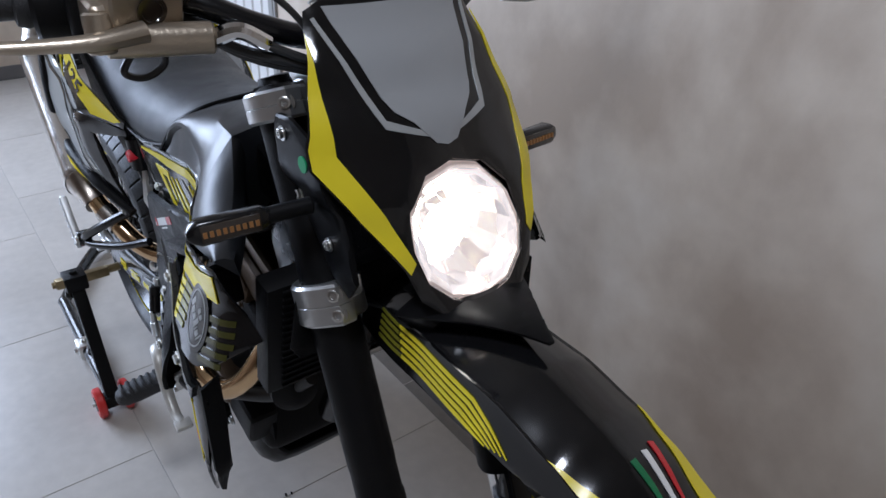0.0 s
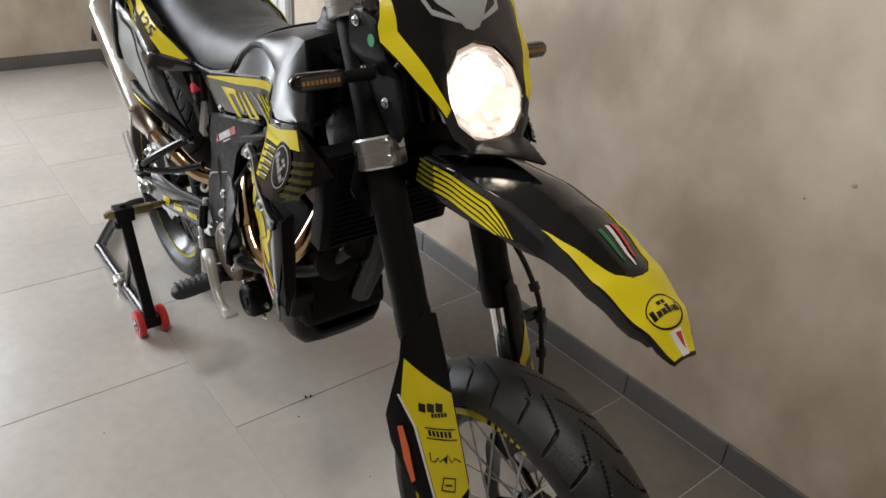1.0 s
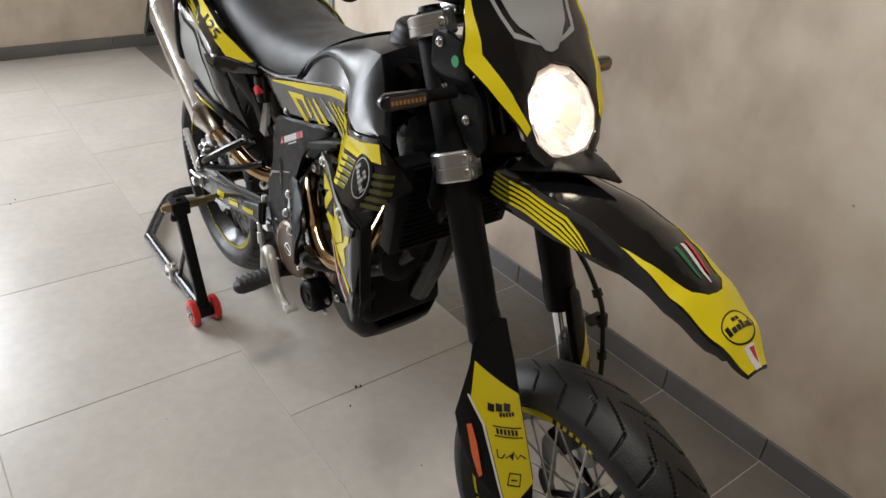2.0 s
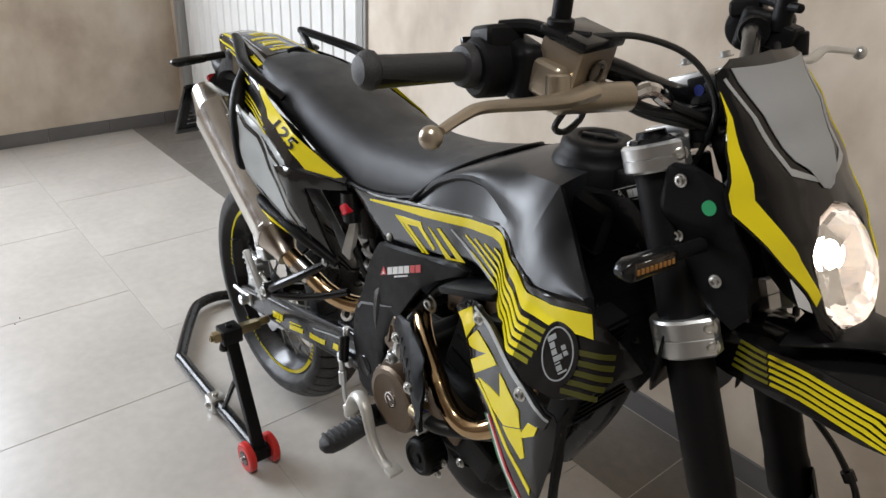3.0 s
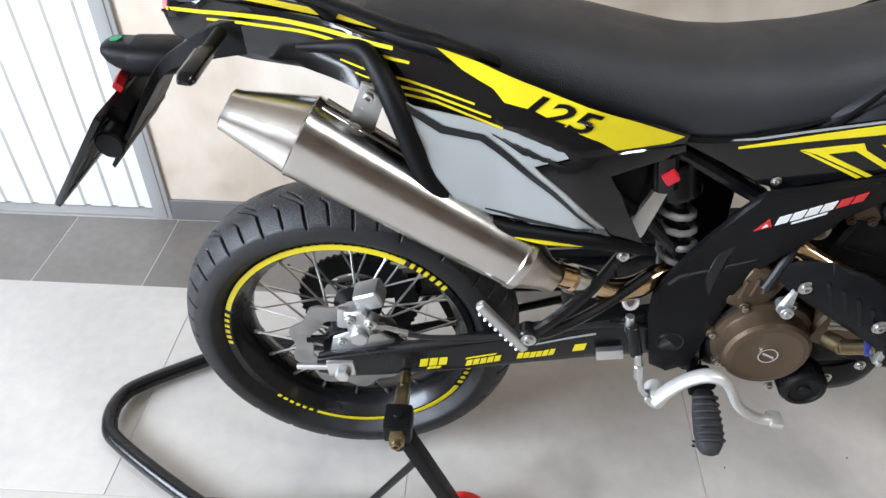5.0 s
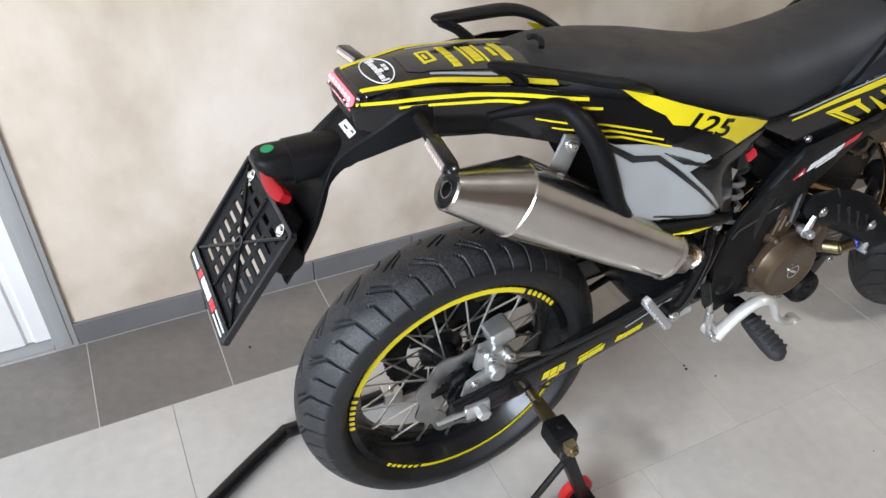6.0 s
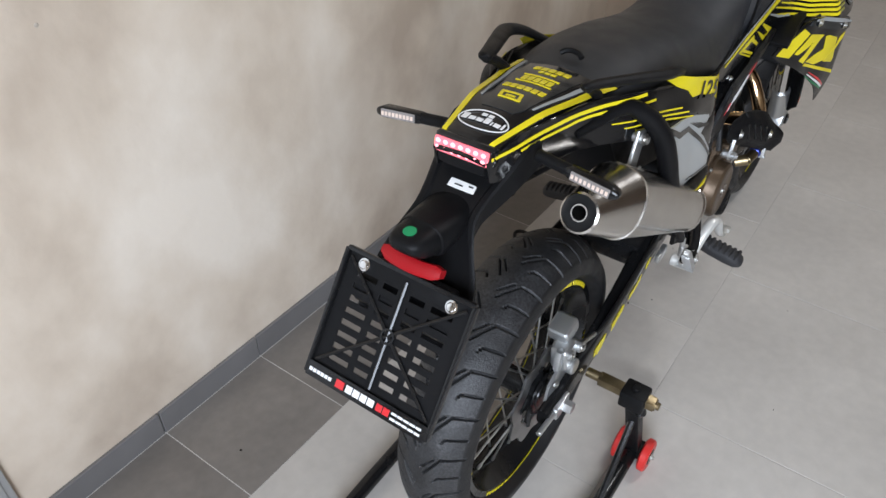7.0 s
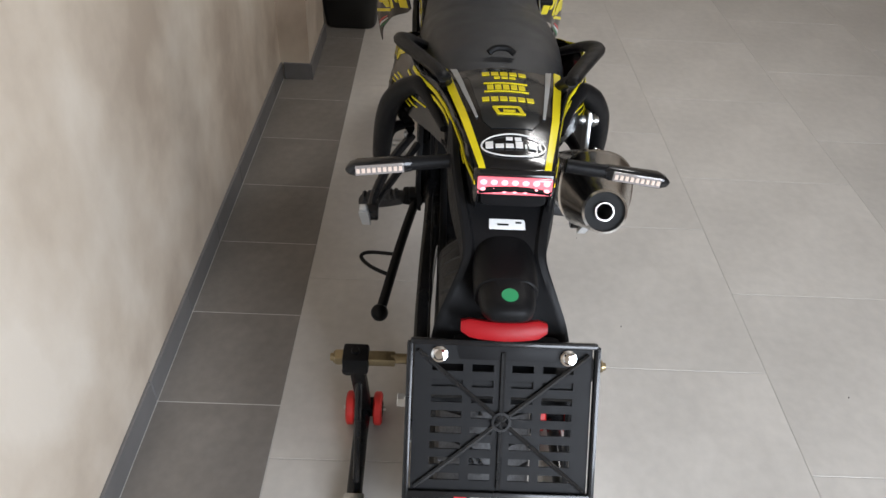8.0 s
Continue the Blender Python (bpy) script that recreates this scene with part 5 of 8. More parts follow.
TOPLINE = [(0.468, 0.802), (0.56, 0.812), (0.70, 0.842), (0.82, 0.869), (0.880, 0.882), (0.905, 0.880), (0.955, 0.866), (1.005, 0.858), (1.05, 0.864), (1.085, 0.873), (1.104, 0.876)]
SHR = TOPLINE + [(1.128, 0.858), (1.150, 0.838), (1.171, 0.819), (1.150, 0.798), (1.128, 0.778), (1.098, 0.762), (1.06, 0.756), (1.02, 0.752), (0.985, 0.768), (0.955, 0.782), (0.925, 0.790), (0.89, 0.792), (0.82, 0.795), (0.78, 0.785), (0.71, 0.762), (0.62, 0.738), (0.58, 0.742), (0.52, 0.775)]


def shift(line, d):
    """The line moved square to itself by d (downwards)."""
    out = []
    for i, p in enumerate(line):
        a, b = Vector(line[max(0, i - 1)]), Vector(line[min(len(line) - 1, i + 1)])
        t = (b - a).normalized()
        out.append((p[0] + t.y * d, p[1] - t.x * d))
    return out


for s in (-1, 1):
    f = shroud_f(s)
    OUT = (0, s, 0)
    bm = bmesh.new()
    b_patch(bm, SHR, f, 0.004, 0.010, out=OUT)
    shroud = part("tank_shroud", bm, GLOSS, bike, "gloss black shroud with yellow stripe graphics")
    main = [(0.540, 0.797), (0.70, 0.829), (0.82, 0.855), (0.875, 0.866), (0.898, 0.864), (0.95, 0.848), (1.003, 0.838), (1.05, 0.842), (1.085, 0.851), (1.112, 0.857)]
    wid = [0.003, 0.013, 0.014, 0.015, 0.017, 0.020, 0.022, 0.025, 0.028, 0.030]
    decals("yellow_stripe", [band(main, wid)], f, YEL, shroud, 0.006, 0.002, OUT)
    for k in range(5):
        d = 0.022 + 0.0105 * k
        ln = shift(main[4:8], d)
        top = [(0.880, 0.843), (0.856, 0.839), (0.830, 0.836), (0.806, 0.832), (0.82, 0.812)][k]
        ln = [top, (ln[1][0] - 0.01, ln[1][1]), ln[2], (ln[3][0] - 0.004 * k, ln[3][1])]
        mid = tuple(a + (b - a) * 0.35 for a, b in zip(ln[2], ln[3]))
        decals("thin_stripe", [band(ln[:3] + [mid], [0.003, 0.006, 0.0065, 0.0065])], f, YEL, shroud, 0.016, 0.0012, OUT)
        decals("faded_stripe", [band([mid, ln[3]], 0.0062)], f, OLIVE, shroud, 0.016, 0.0012, OUT)
    for k in range(5):
        z = 0.826 - 0.0115 * k
        decals("faded_stripe", [band([(1.098, z - 0.006), (1.122, z), (1.143 + 0.003 * (2 - abs(k - 2)), z + 0.004)], 0.0062)], f, OLIVE2, shroud, 0.006, 0.0014, OUT)
    # angular yellow figures
    decals("yellow_figure", [[(0.6167, 0.7953), (0.632, 0.7915), (0.7035, 0.7600), (0.6975, 0.7575)],
                             [(0.6175, 0.7960), (0.691, 0.8097), (0.6964, 0.8001), (0.7317, 0.7793), (0.7277, 0.7736), (0.6839, 0.7985), (0.652, 0.7918), (0.7155, 0.7628), (0.709, 0.7600), (0.6394, 0.7905)],
                             [(0.7114, 0.8097), (0.7177, 0.8083), (0.7725, 0.7795), (0.7884, 0.7831), (0.7353, 0.8156), (0.7411, 0.8184), (0.8087, 0.7863), (0.7619, 0.7736)]], f, YEL, shroud, 0.03, 0.0012, OUT)
    decals("silver_line", [band([(0.772, 0.828), (0.830, 0.806), (0.885, 0.794)], [0.003, 0.006, 0.006]),
                           band([(0.50, 0.8045), (0.56, 0.8105), (0.70, 0.840), (0.82, 0.8665)], [0.001, 0.003, 0.003, 0.001])], f, GREYD, shroud, 0.016, 0.0012, OUT)
    # oval badge
    bm = bmesh.new()
    oval_on(bm, f, 1.078, 0.808, 0.029, 0.036, 0.0022, OUT, 0.3, 32, 0.006)
    part("badge_field", bm, GLOSS, shroud)
    bm = bmesh.new()
    ring_on(bm, f, 1.078, 0.808, 0.023, 0.030, 0.0018, 0.0028, OUT, 0.3)
    badge_bars(bm, f, 1.078, 0.808, 0.026, 0.020, 0.0028, OUT, -0.75)
    part("oval_badge", bm, BADGE, shroud, "pale oval badge print")
    bolts("shroud_bolt", [V(*f(u, v)) + V(0, s * 0.001, 0) for u, v in ((0.60, 0.747),)], OUT, 0.005, 0.004, shroud)
    # inner black wing of the shroud towards the fork
    bm = bmesh.new()

    def inner(u, v, s=s):
        return (1.166 - 0.2 * (0.16 - u) - 0.12 * max(0, 0.80 - v), s * u, v)
    b_patch(bm, [(0.150, 0.845), (0.162, 0.79), (0.15, 0.768), (0.10, 0.757), (0.07, 0.765), (0.075, 0.86), (0.11, 0.89), (0.135, 0.87)], inner, 0.004, 0.02, out=(1, 0, 0))
    part("inner_wing", bm, MATTE, shroud)
    # ---- radiator guard: yellow panel below the shroud ----
    def gf(u, v, s=s):
        y = interp(u, [(0.78, 0.140), (0.822, 0.156), (0.925, 0.206), (1.043, 0.243), (1.085, 0.252), (1.11, 0.245)])
        return (u, s * (y - 0.10 * max(0, 0.60 - v)), v)
    GO = [(0.812, 0.722), (0.85, 0.752), (0.89, 0.780), (0.915, 0.787), (0.945, 0.780), (1.043, 0.754), (1.098, 0.738), (1.108, 0.715), (1.100, 0.660), (1.092, 0.610), (1.074, 0.555), (1.058, 0.528), (1.046, 0.545), (1.01, 0.585), (0.955, 0.632), (0.89, 0.672), (0.845, 0.698)]
    bm = bmesh.new()
    b_patch(bm, GO, gf, 0.004, 0.016, out=OUT)
    rg = part("radiator_guard", bm, GLOSS, bike, "black radiator guard with angular yellow graphics")
    # front flange of the guard turned inwards
    bm = bmesh.new()

    def flange(u, v, s=s):
        return (1.100 - 0.25 * u + (0.008 if v > 0.6 else -0.1 * (0.6 - v)), s * (0.248 - u), v)
    b_patch(bm, [(0.0, 0.735), (0.0, 0.61), (0.008, 0.560), (0.013, 0.555), (0.022, 0.59), (0.026, 0.68), (0.025, 0.740)], flange, 0.004, 0.02, out=(1, 0, 0))
    part("guard_flange", bm, MATTE, rg)
    bm = bmesh.new()
    b_patch(bm, band([(0.905, 0.777), (0.95, 0.767), (1.03, 0.742), (1.092, 0.724)], [0.012, 0.024, 0.026, 0.018]), gf, 0.005, 0.016, 0.004, OUT)
    part("guard_rail", bm, DGREY, rg)
    decals("silver_edge", [band([(0.912, 0.784), (0.955, 0.776), (1.033, 0.752), (1.094, 0.732)], [0.004, 0.009, 0.009, 0.003])], gf, GREYD, rg, 0.016, 0.0052, OUT)
    bolts("guard_bolt", [V(*gf(u, v)) + V(0, s * 0.005, 0) for u, v in ((0.925, 0.775), (1.043, 0.738))], OUT, 0.0062, 0.006, rg)
    decals("yellow_figure", [[(0.8258, 0.7183), (0.8874, 0.7683), (0.908, 0.7524), (0.8786, 0.7165), (0.8680, 0.7020)],
                             [(0.8799, 0.7096), (0.9157, 0.7488), (0.9745, 0.7317), (0.9155, 0.6773), (0.8988, 0.6883), (0.9431, 0.7284), (0.8896, 0.7051)],
                             [(0.927, 0.6781), (0.9913, 0.6914), (1.0391, 0.7001), (1.0441, 0.6841), (1.0065, 0.6594), (0.9688, 0.6585)],
                             [(0.9844, 0.7258), (0.9984, 0.7240), (1.038, 0.7080), (1.0429, 0.6871), (0.9913, 0.6914)],
                             [(1.0465, 0.678), (1.0589, 0.7032), (1.0783, 0.7100), (1.0739, 0.6949), (1.0504, 0.673)],
                             [(1.0043, 0.6561), (1.0455, 0.6828), (1.0584, 0.6475), (1.0513, 0.6396)],
                             [(0.9194, 0.6700), (0.9273, 0.6740), (1.0763, 0.6110), (1.077, 0.6020)]], gf, YEL, rg, 0.03, 0.0012, OUT)
    for col, o in ((REDD, 0.0), (WHITE, -0.006), (GREEND, -0.012)):
        decals("flag_stripe", [band([(0.962 + o, 0.640 + o * 0.5), (1.005 + o * 0.6, 0.612 + o), (1.055 + o * 0.4, 0.575 + o * 0.6)], [0.002, 0.005, 0.005])], gf, col, rg, 0.016, 0.0012, OUT)
    # bracket between guard and frame
    bm = bmesh.new()
    b_box(bm, (0.86, s * 0.15, 0.772), (0.12, 0.06, 0.012), eul(0, -18, 0), 0.004)
    b_box(bm, (0.95, s * 0.17, 0.755), (0.05, 0.07, 0.05), eul(0, -18, 0), 0.01)
    part("guard_bracket", bm, MATTE, rg)

# radiator behind the guards
bm = bmesh.new()
b_box(bm, (1.035, -0.01, 0.715), (0.035, 0.27, 0.19), eul(0, 12, 0), 0.006)
rad = part("radiator", bm, MATTE, bike, "dark radiator core")
for k in range(16):
    bm = bmesh.new()
    b_box(bm, V(1.035, -0.01, 0.715) + eul(0, 12, 0) @ V(0.019, 0, -0.085 + 0.0115 * k), (0.004, 0.23, 0.003), eul(0, 12, 0), 0)
    part("radiator_fin", bm, MATTE, rad)
bm = bmesh.new()
b_lathe(bm, [(0.002, 0.02), (0.02, 0.02), (0.035, 0.012), (0.036, 0.0), (0.03, -0.012)], (0.955, -0.075, 0.545), (1, -0.2, 0.1), 28)
part("horn", bm, ENGINE, bike, "small round horn")

# ---- frame side covers ----
for s in (-1, 1):
    def cf(u, v, s=s):
        y = interp(v, [(0.34, 0.118), (0.48, 0.122), (0.60, 0.118), (0.70, 0.132), (0.78, 0.142)])
        return (u, s * (y + 0.004 * math.sin((u - 0.5) * 9)), v)
    bm = bmesh.new()
    b_patch(bm, [(0.486, 0.560), (0.535, 0.655), (0.567, 0.710), (0.588, 0.735), (0.62, 0.742), (0.72, 0.762), (0.80, 0.783), (0.826, 0.780), (0.815, 0.765), (0.755, 0.735), (0.70, 0.694), (0.650, 0.630),
                 (0.616, 0.588), (0.592, 0.537), (0.572, 0.47), (0.566, 0.41), (0.553, 0.372), (0.520, 0.358), (0.492, 0.372), (0.480, 0.44), (0.472, 0.488), (0.474, 0.53)],
            cf, 0.010, 0.02, out=(0, s, 0))
    cover = part("frame_cover", bm, MATTE, bike, "matte black frame cover")
    # paler band painted along the crease for the highlight on its edge
    bm = bmesh.new()
    b_patch(bm, band([(0.492, 0.556), (0.505, 0.572), (0.595, 0.606), (0.608, 0.612)], [0.007, 0.006, 0.003, 0.001]), cf, 0.001, 0.02, 0.0012, (0, s, 0))
    part("cover_line", bm, DGREY, cover)
    # brand mark as plain bars: red wedge, white blocks, red blocks
    o = V(0.597, 0.676)
    a = radians(26)
    ex, ez = V(math.cos(a), math.sin(a)), V(-math.sin(a) * 0.2 + 0.25 * math.cos(a), math.cos(a))
    def Q(x, y):
        p = o + ex * x + ez * y
        return (p.x, p.y)
    OS = (0, s, 0)
    decals("red_wedge", [[Q(-0.012, 0), Q(0.012, 0), Q(0.002, 0.02)]], cf, REDD, cover, 0.05, 0.0014, OS)
    decals("white_bar", [[Q(-0.002, 0.003), Q(0.006, 0.003), Q(0.002, 0.010)]], cf, WHITE, cover, 0.05, 0.0022, OS)
    decals("white_bar", [[Q(0.016 + 0.019 * k, 0), Q(0.032 + 0.019 * k, 0), Q(0.032 + 0.019 * k, 0.017), Q(0.016 + 0.019 * k, 0.017)] for k in range(4)], cf, WHITE, cover, 0.05, 0.0014, OS)
    decals("red_bar", [[Q(0.093 + 0.018 * k, 0), Q(0.108 + 0.018 * k, 0), Q(0.108 + 0.018 * k, 0.017), Q(0.093 + 0.018 * k, 0.017)] for k in range(2)], cf, REDD, cover, 0.05, 0.0014, OS)
    decals("white_bar", [[Q(0.04, -0.008), Q(0.085, -0.008), Q(0.085, -0.0045), Q(0.04, -0.0045)]], cf, WHITE, cover, 0.05, 0.0014, OS)
    # pivot hole
    bm = bmesh.new()
    b_lathe(bm, [(0.017, 0), (0.021, 0.002), (0.023, 0.0), (0.023, -0.006), (0.001, -0.006)], cf(0.516, 0.432), (0, s, 0), 28)
    part("pivot_plug", bm, BLACKP, cover)
# main frame behind
bm = bmesh.new()
for s in (-1, 1):
    b_tube(bm, [(1.03, s * 0.05, 0.88), (0.88, s * 0.095, 0.80), (0.70, s * 0.105, 0.735), (0.58, s * 0.105, 0.66), (0.55, s * 0.10, 0.50), (0.56, s * 0.095, 0.36)], 0.021, 10)
    b_tube(bm, [(0.60, s * 0.09, 0.70), (0.42, s * 0.085, 0.80), (0.2, s * 0.08, 0.87), (0.02, s * 0.06, 0.905)], 0.013, 10)
    b_tube(bm, [(0.52, s * 0.09, 0.58), (0.40, s * 0.09, 0.70), (0.22, s * 0.085, 0.83)], 0.011, 10)
b_tube(bm, [(0.55, -0.1, 0.42), (0.55, 0.1, 0.42)], 0.022, 12, 1)
b_tube(bm, [(0.57, -0.1, 0.36), (0.57, 0.1, 0.36)], 0.014, 12, 1)
part("frame", bm, BLACKP, bike, "black tubular frame")
# airbox and battery mass under the seat
bm = bmesh.new()
b_box(bm, (0.37, 0.01, 0.76), (0.30, 0.15, 0.13), eul(0, -15, 0), 0.02)
b_box(bm, (0.62, 0, 0.78), (0.22, 0.16, 0.10), eul(0, 0, 0), 0.02)
b_box(bm, (0.52, 0.045, 0.66), (0.17, 0.09, 0.26), eul(0, 0, 0), 0.02)
b_box(bm, (0.40, 0.03, 0.72), (0.14, 0.08, 0.14), eul(0, 0, 0), 0.02)
part("airbox", bm, MATTE, bike)
# rear shock
sh = empty("rear_shock", (0.472, -0.070, 0.668), "rear shock absorber with grey spring")
sh.parent = bike
bm = bmesh.new()
b_cyl(bm, (-0.0, 0, 0.09), (0.045, 0, -0.13), 0.017, 18)
b_cyl(bm, (0.04, 0, -0.12), (0.06, 0, -0.22), 0.010, 14)
b_lathe(bm, [(0.020, 0), (0.032, 0.004), (0.034, 0.010), (0.034, 0.050), (0.036, 0.054), (0.036, 0.062), (0.02, 0.064)], (0.004, 0, 0.09), (0.2, 0, -1), 24)
part("damper", bm, BLACKP, sh)
bm = bmesh.new()
pts = []
for k in range(5 * 12 + 1):
    q = 2 * math.pi * k / 12
    z = 0.018 - 0.145 * k / 60
    pts.append((0.008 + (0.055 - z) * 0.2 + 0.027 * math.cos(q), 0.027 * math.sin(q), z))
b_tube(bm, pts, 0.0055, 7, 1)
part("spring", bm, SPRING, sh, "light grey coil spring")
bm = bmesh.new()
b_cyl(bm, (-0.012, -0.035, 0.055), (-0.02, -0.035, 0.115), 0.019, 18)
part("piggyback", bm, BLACKP, sh)
bm = bmesh.new()
b_box(bm, (0.461, -0.118, 0.752), (0.020, 0.02, 0.020), eul(0, -35, 0), 0.004)
part("red_clip", bm, REDP, bike, "small red hose clip")
bm = bmesh.new()
b_rings(bm, [[V(x + w * a, -0.100 + b, z - 0.25 * w * a) for a, b in ((-1, -0.005), (1, -0.005), (1, 0.005), (-1, 0.005))] for x, z, w in ((0.429, 0.636, 0.0125), (0.431, 0.641, 0.0135), (0.445, 0.680, 0.0115), (0.459, 0.718, 0.0085), (0.461, 0.724, 0.006))])
part("silver_plate", bm, IVORY, bike)

# inner side plates between tank and steering head
for s in (-1, 1):
    bm = bmesh.new()
    b_patch(bm, [(0.96, 0.94), (1.04, 0.955), (1.085, 0.93), (1.115, 0.84), (1.135, 0.77), (1.10, 0.70), (1.0, 0.72), (0.96, 0.80)], lambda u, v: (u, s * (0.082 + 0.03 * (0.95 - v)), v), 0.006, 0.03, out=(0, s, 0))
    part("inner_side_plate", bm, BLACKP, bike, "black plastic plate beside the steering head")
    bolts("plate_bolt", [(u, s * (0.083 + 0.03 * (0.95 - v)), v) for u, v in ((1.03, 0.80), (1.07, 0.90), (1.09, 0.78))], (0, s, 0), 0.005, 0.005, bike, BLACKP)

# ---- tail ----
TAILTOP = [(-0.215, 0.952), (-0.19, 0.968), (-0.10, 0.975), (0.0, 0.966), (0.08, 0.955), (0.14, 0.944)]


def tailw(x):
    return interp(x, [(-0.215, 0.040), (-0.15, 0.052), (0.0, 0.072), (0.08, 0.083), (0.14, 0.092)])


def tail_f(u, v):
    return (u, v, interp(u, TAILTOP) - 2.2 * v * v)


bm = bmesh.new()
TU = (-0.215, -0.19, -0.14, -0.08, 0.0, 0.06, 0.10)
b_patch(bm, [(u, -tailw(u)) for u in TU] + [(u, tailw(u)) for u in reversed(TU)], tail_f, 0.005, 0.016, out=(0, 0, 1))
tail = part("tail_panel", bm, GLOSS, bike, "gloss black tail top with yellow print")
UPT = (0, 0, 1)
for s in (-1, 1):
    bm = bmesh.new()
    b_patch(bm, band([(-0.195, s * 0.036), (-0.10, s * 0.054), (0.0, s * 0.069), (0.075, s * 0.079)], [0.007, 0.009, 0.010, 0.010]), tail_f, 0.001, 0.016, 0.0014, UPT)
    part("yellow_stripe", bm, YEL, tail)
    bm = bmesh.new()
    b_patch(bm, band([(-0.10, s * 0.040), (-0.01, s * 0.054), (0.072, s * 0.066)], [0.003, 0.006, 0.008]), tail_f, 0.001, 0.016, 0.0014, UPT)
    part("white_stripe", bm, GREYD, tail)
bm = bmesh.new()
b_patch(bm, [(-0.125, -0.024), (-0.11, -0.033), (-0.02, -0.042), (0.05, -0.050), (0.05, 0.050), (-0.02, 0.042), (-0.11, 0.033), (-0.125, 0.024)], tail_f, 0.001, 0.016, 0.001, UPT)
part("charcoal_field", bm, DGREY, tail)
for u0, u1, w in ((0.022, 0.034, 0.060), (0.010, 0.016, 0.030), (-0.006, -0.003, 0.056), (-0.024, -0.010, 0.050), (-0.031, -0.028, 0.056), (-0.060, -0.048, 0.066)):
    n = max(1, round(w / 0.011))
    for k in range(n):
        c = -w / 2 + w * (k + 0.5) / n
        hw = w / n * (0.4 if u1 - u0 > 0.004 else 0.5)
        decals("yellow_bar", [[(u0, c - hw), (u1, c - hw), (u1, c + hw), (u0, c + hw)]], tail_f, YEL, tail, 0.03, 0.0022, UPT)
for a in ([(-0.098, -0.018), (-0.094, -0.018), (-0.094, 0.016), (-0.098, 0.016)], [(-0.080, -0.012), (-0.076, -0.012), (-0.076, 0.020), (-0.080, 0.020)],
          [(-0.098, -0.018), (-0.098, -0.013), (-0.078, -0.008), (-0.078, -0.013)], [(-0.098, 0.011), (-0.098, 0.016), (-0.078, 0.021), (-0.078, 0.016)],
          [(-0.091, -0.006), (-0.091, 0.008), (-0.087, 0.008), (-0.087, -0.006)]):
    decals("yellow_bar", [a], tail_f, YEL, tail, 0.03, 0.0022, UPT)
bm = bmesh.new()
ring_on(bm, tail_f, -0.158, 0.0, 0.021, 0.037, 0.0018, 0.0022, UPT)
badge_bars(bm, tail_f, -0.157, 0.0, 0.037, 0.018, 0.0022, UPT, -math.pi / 2)
part("oval_badge", bm, WHITE, tail, "white oval badge print")
bm = bmesh.new()
b_patch(bm, [(0.062, -0.066), (0.092, -0.074), (0.092, 0.074), (0.062, 0.066)], tail_f, 0.001, 0.016, 0.001, UPT)
part("grey_band", bm, GREYD, tail)
bm = bmesh.new()
b_patch(bm, [(0.070, -0.010), (0.084, -0.010), (0.084, -0.004), (0.070, -0.004)], tail_f, 0.001, 0.03, 0.0024, UPT)
part("red_mark", bm, REDD, tail)

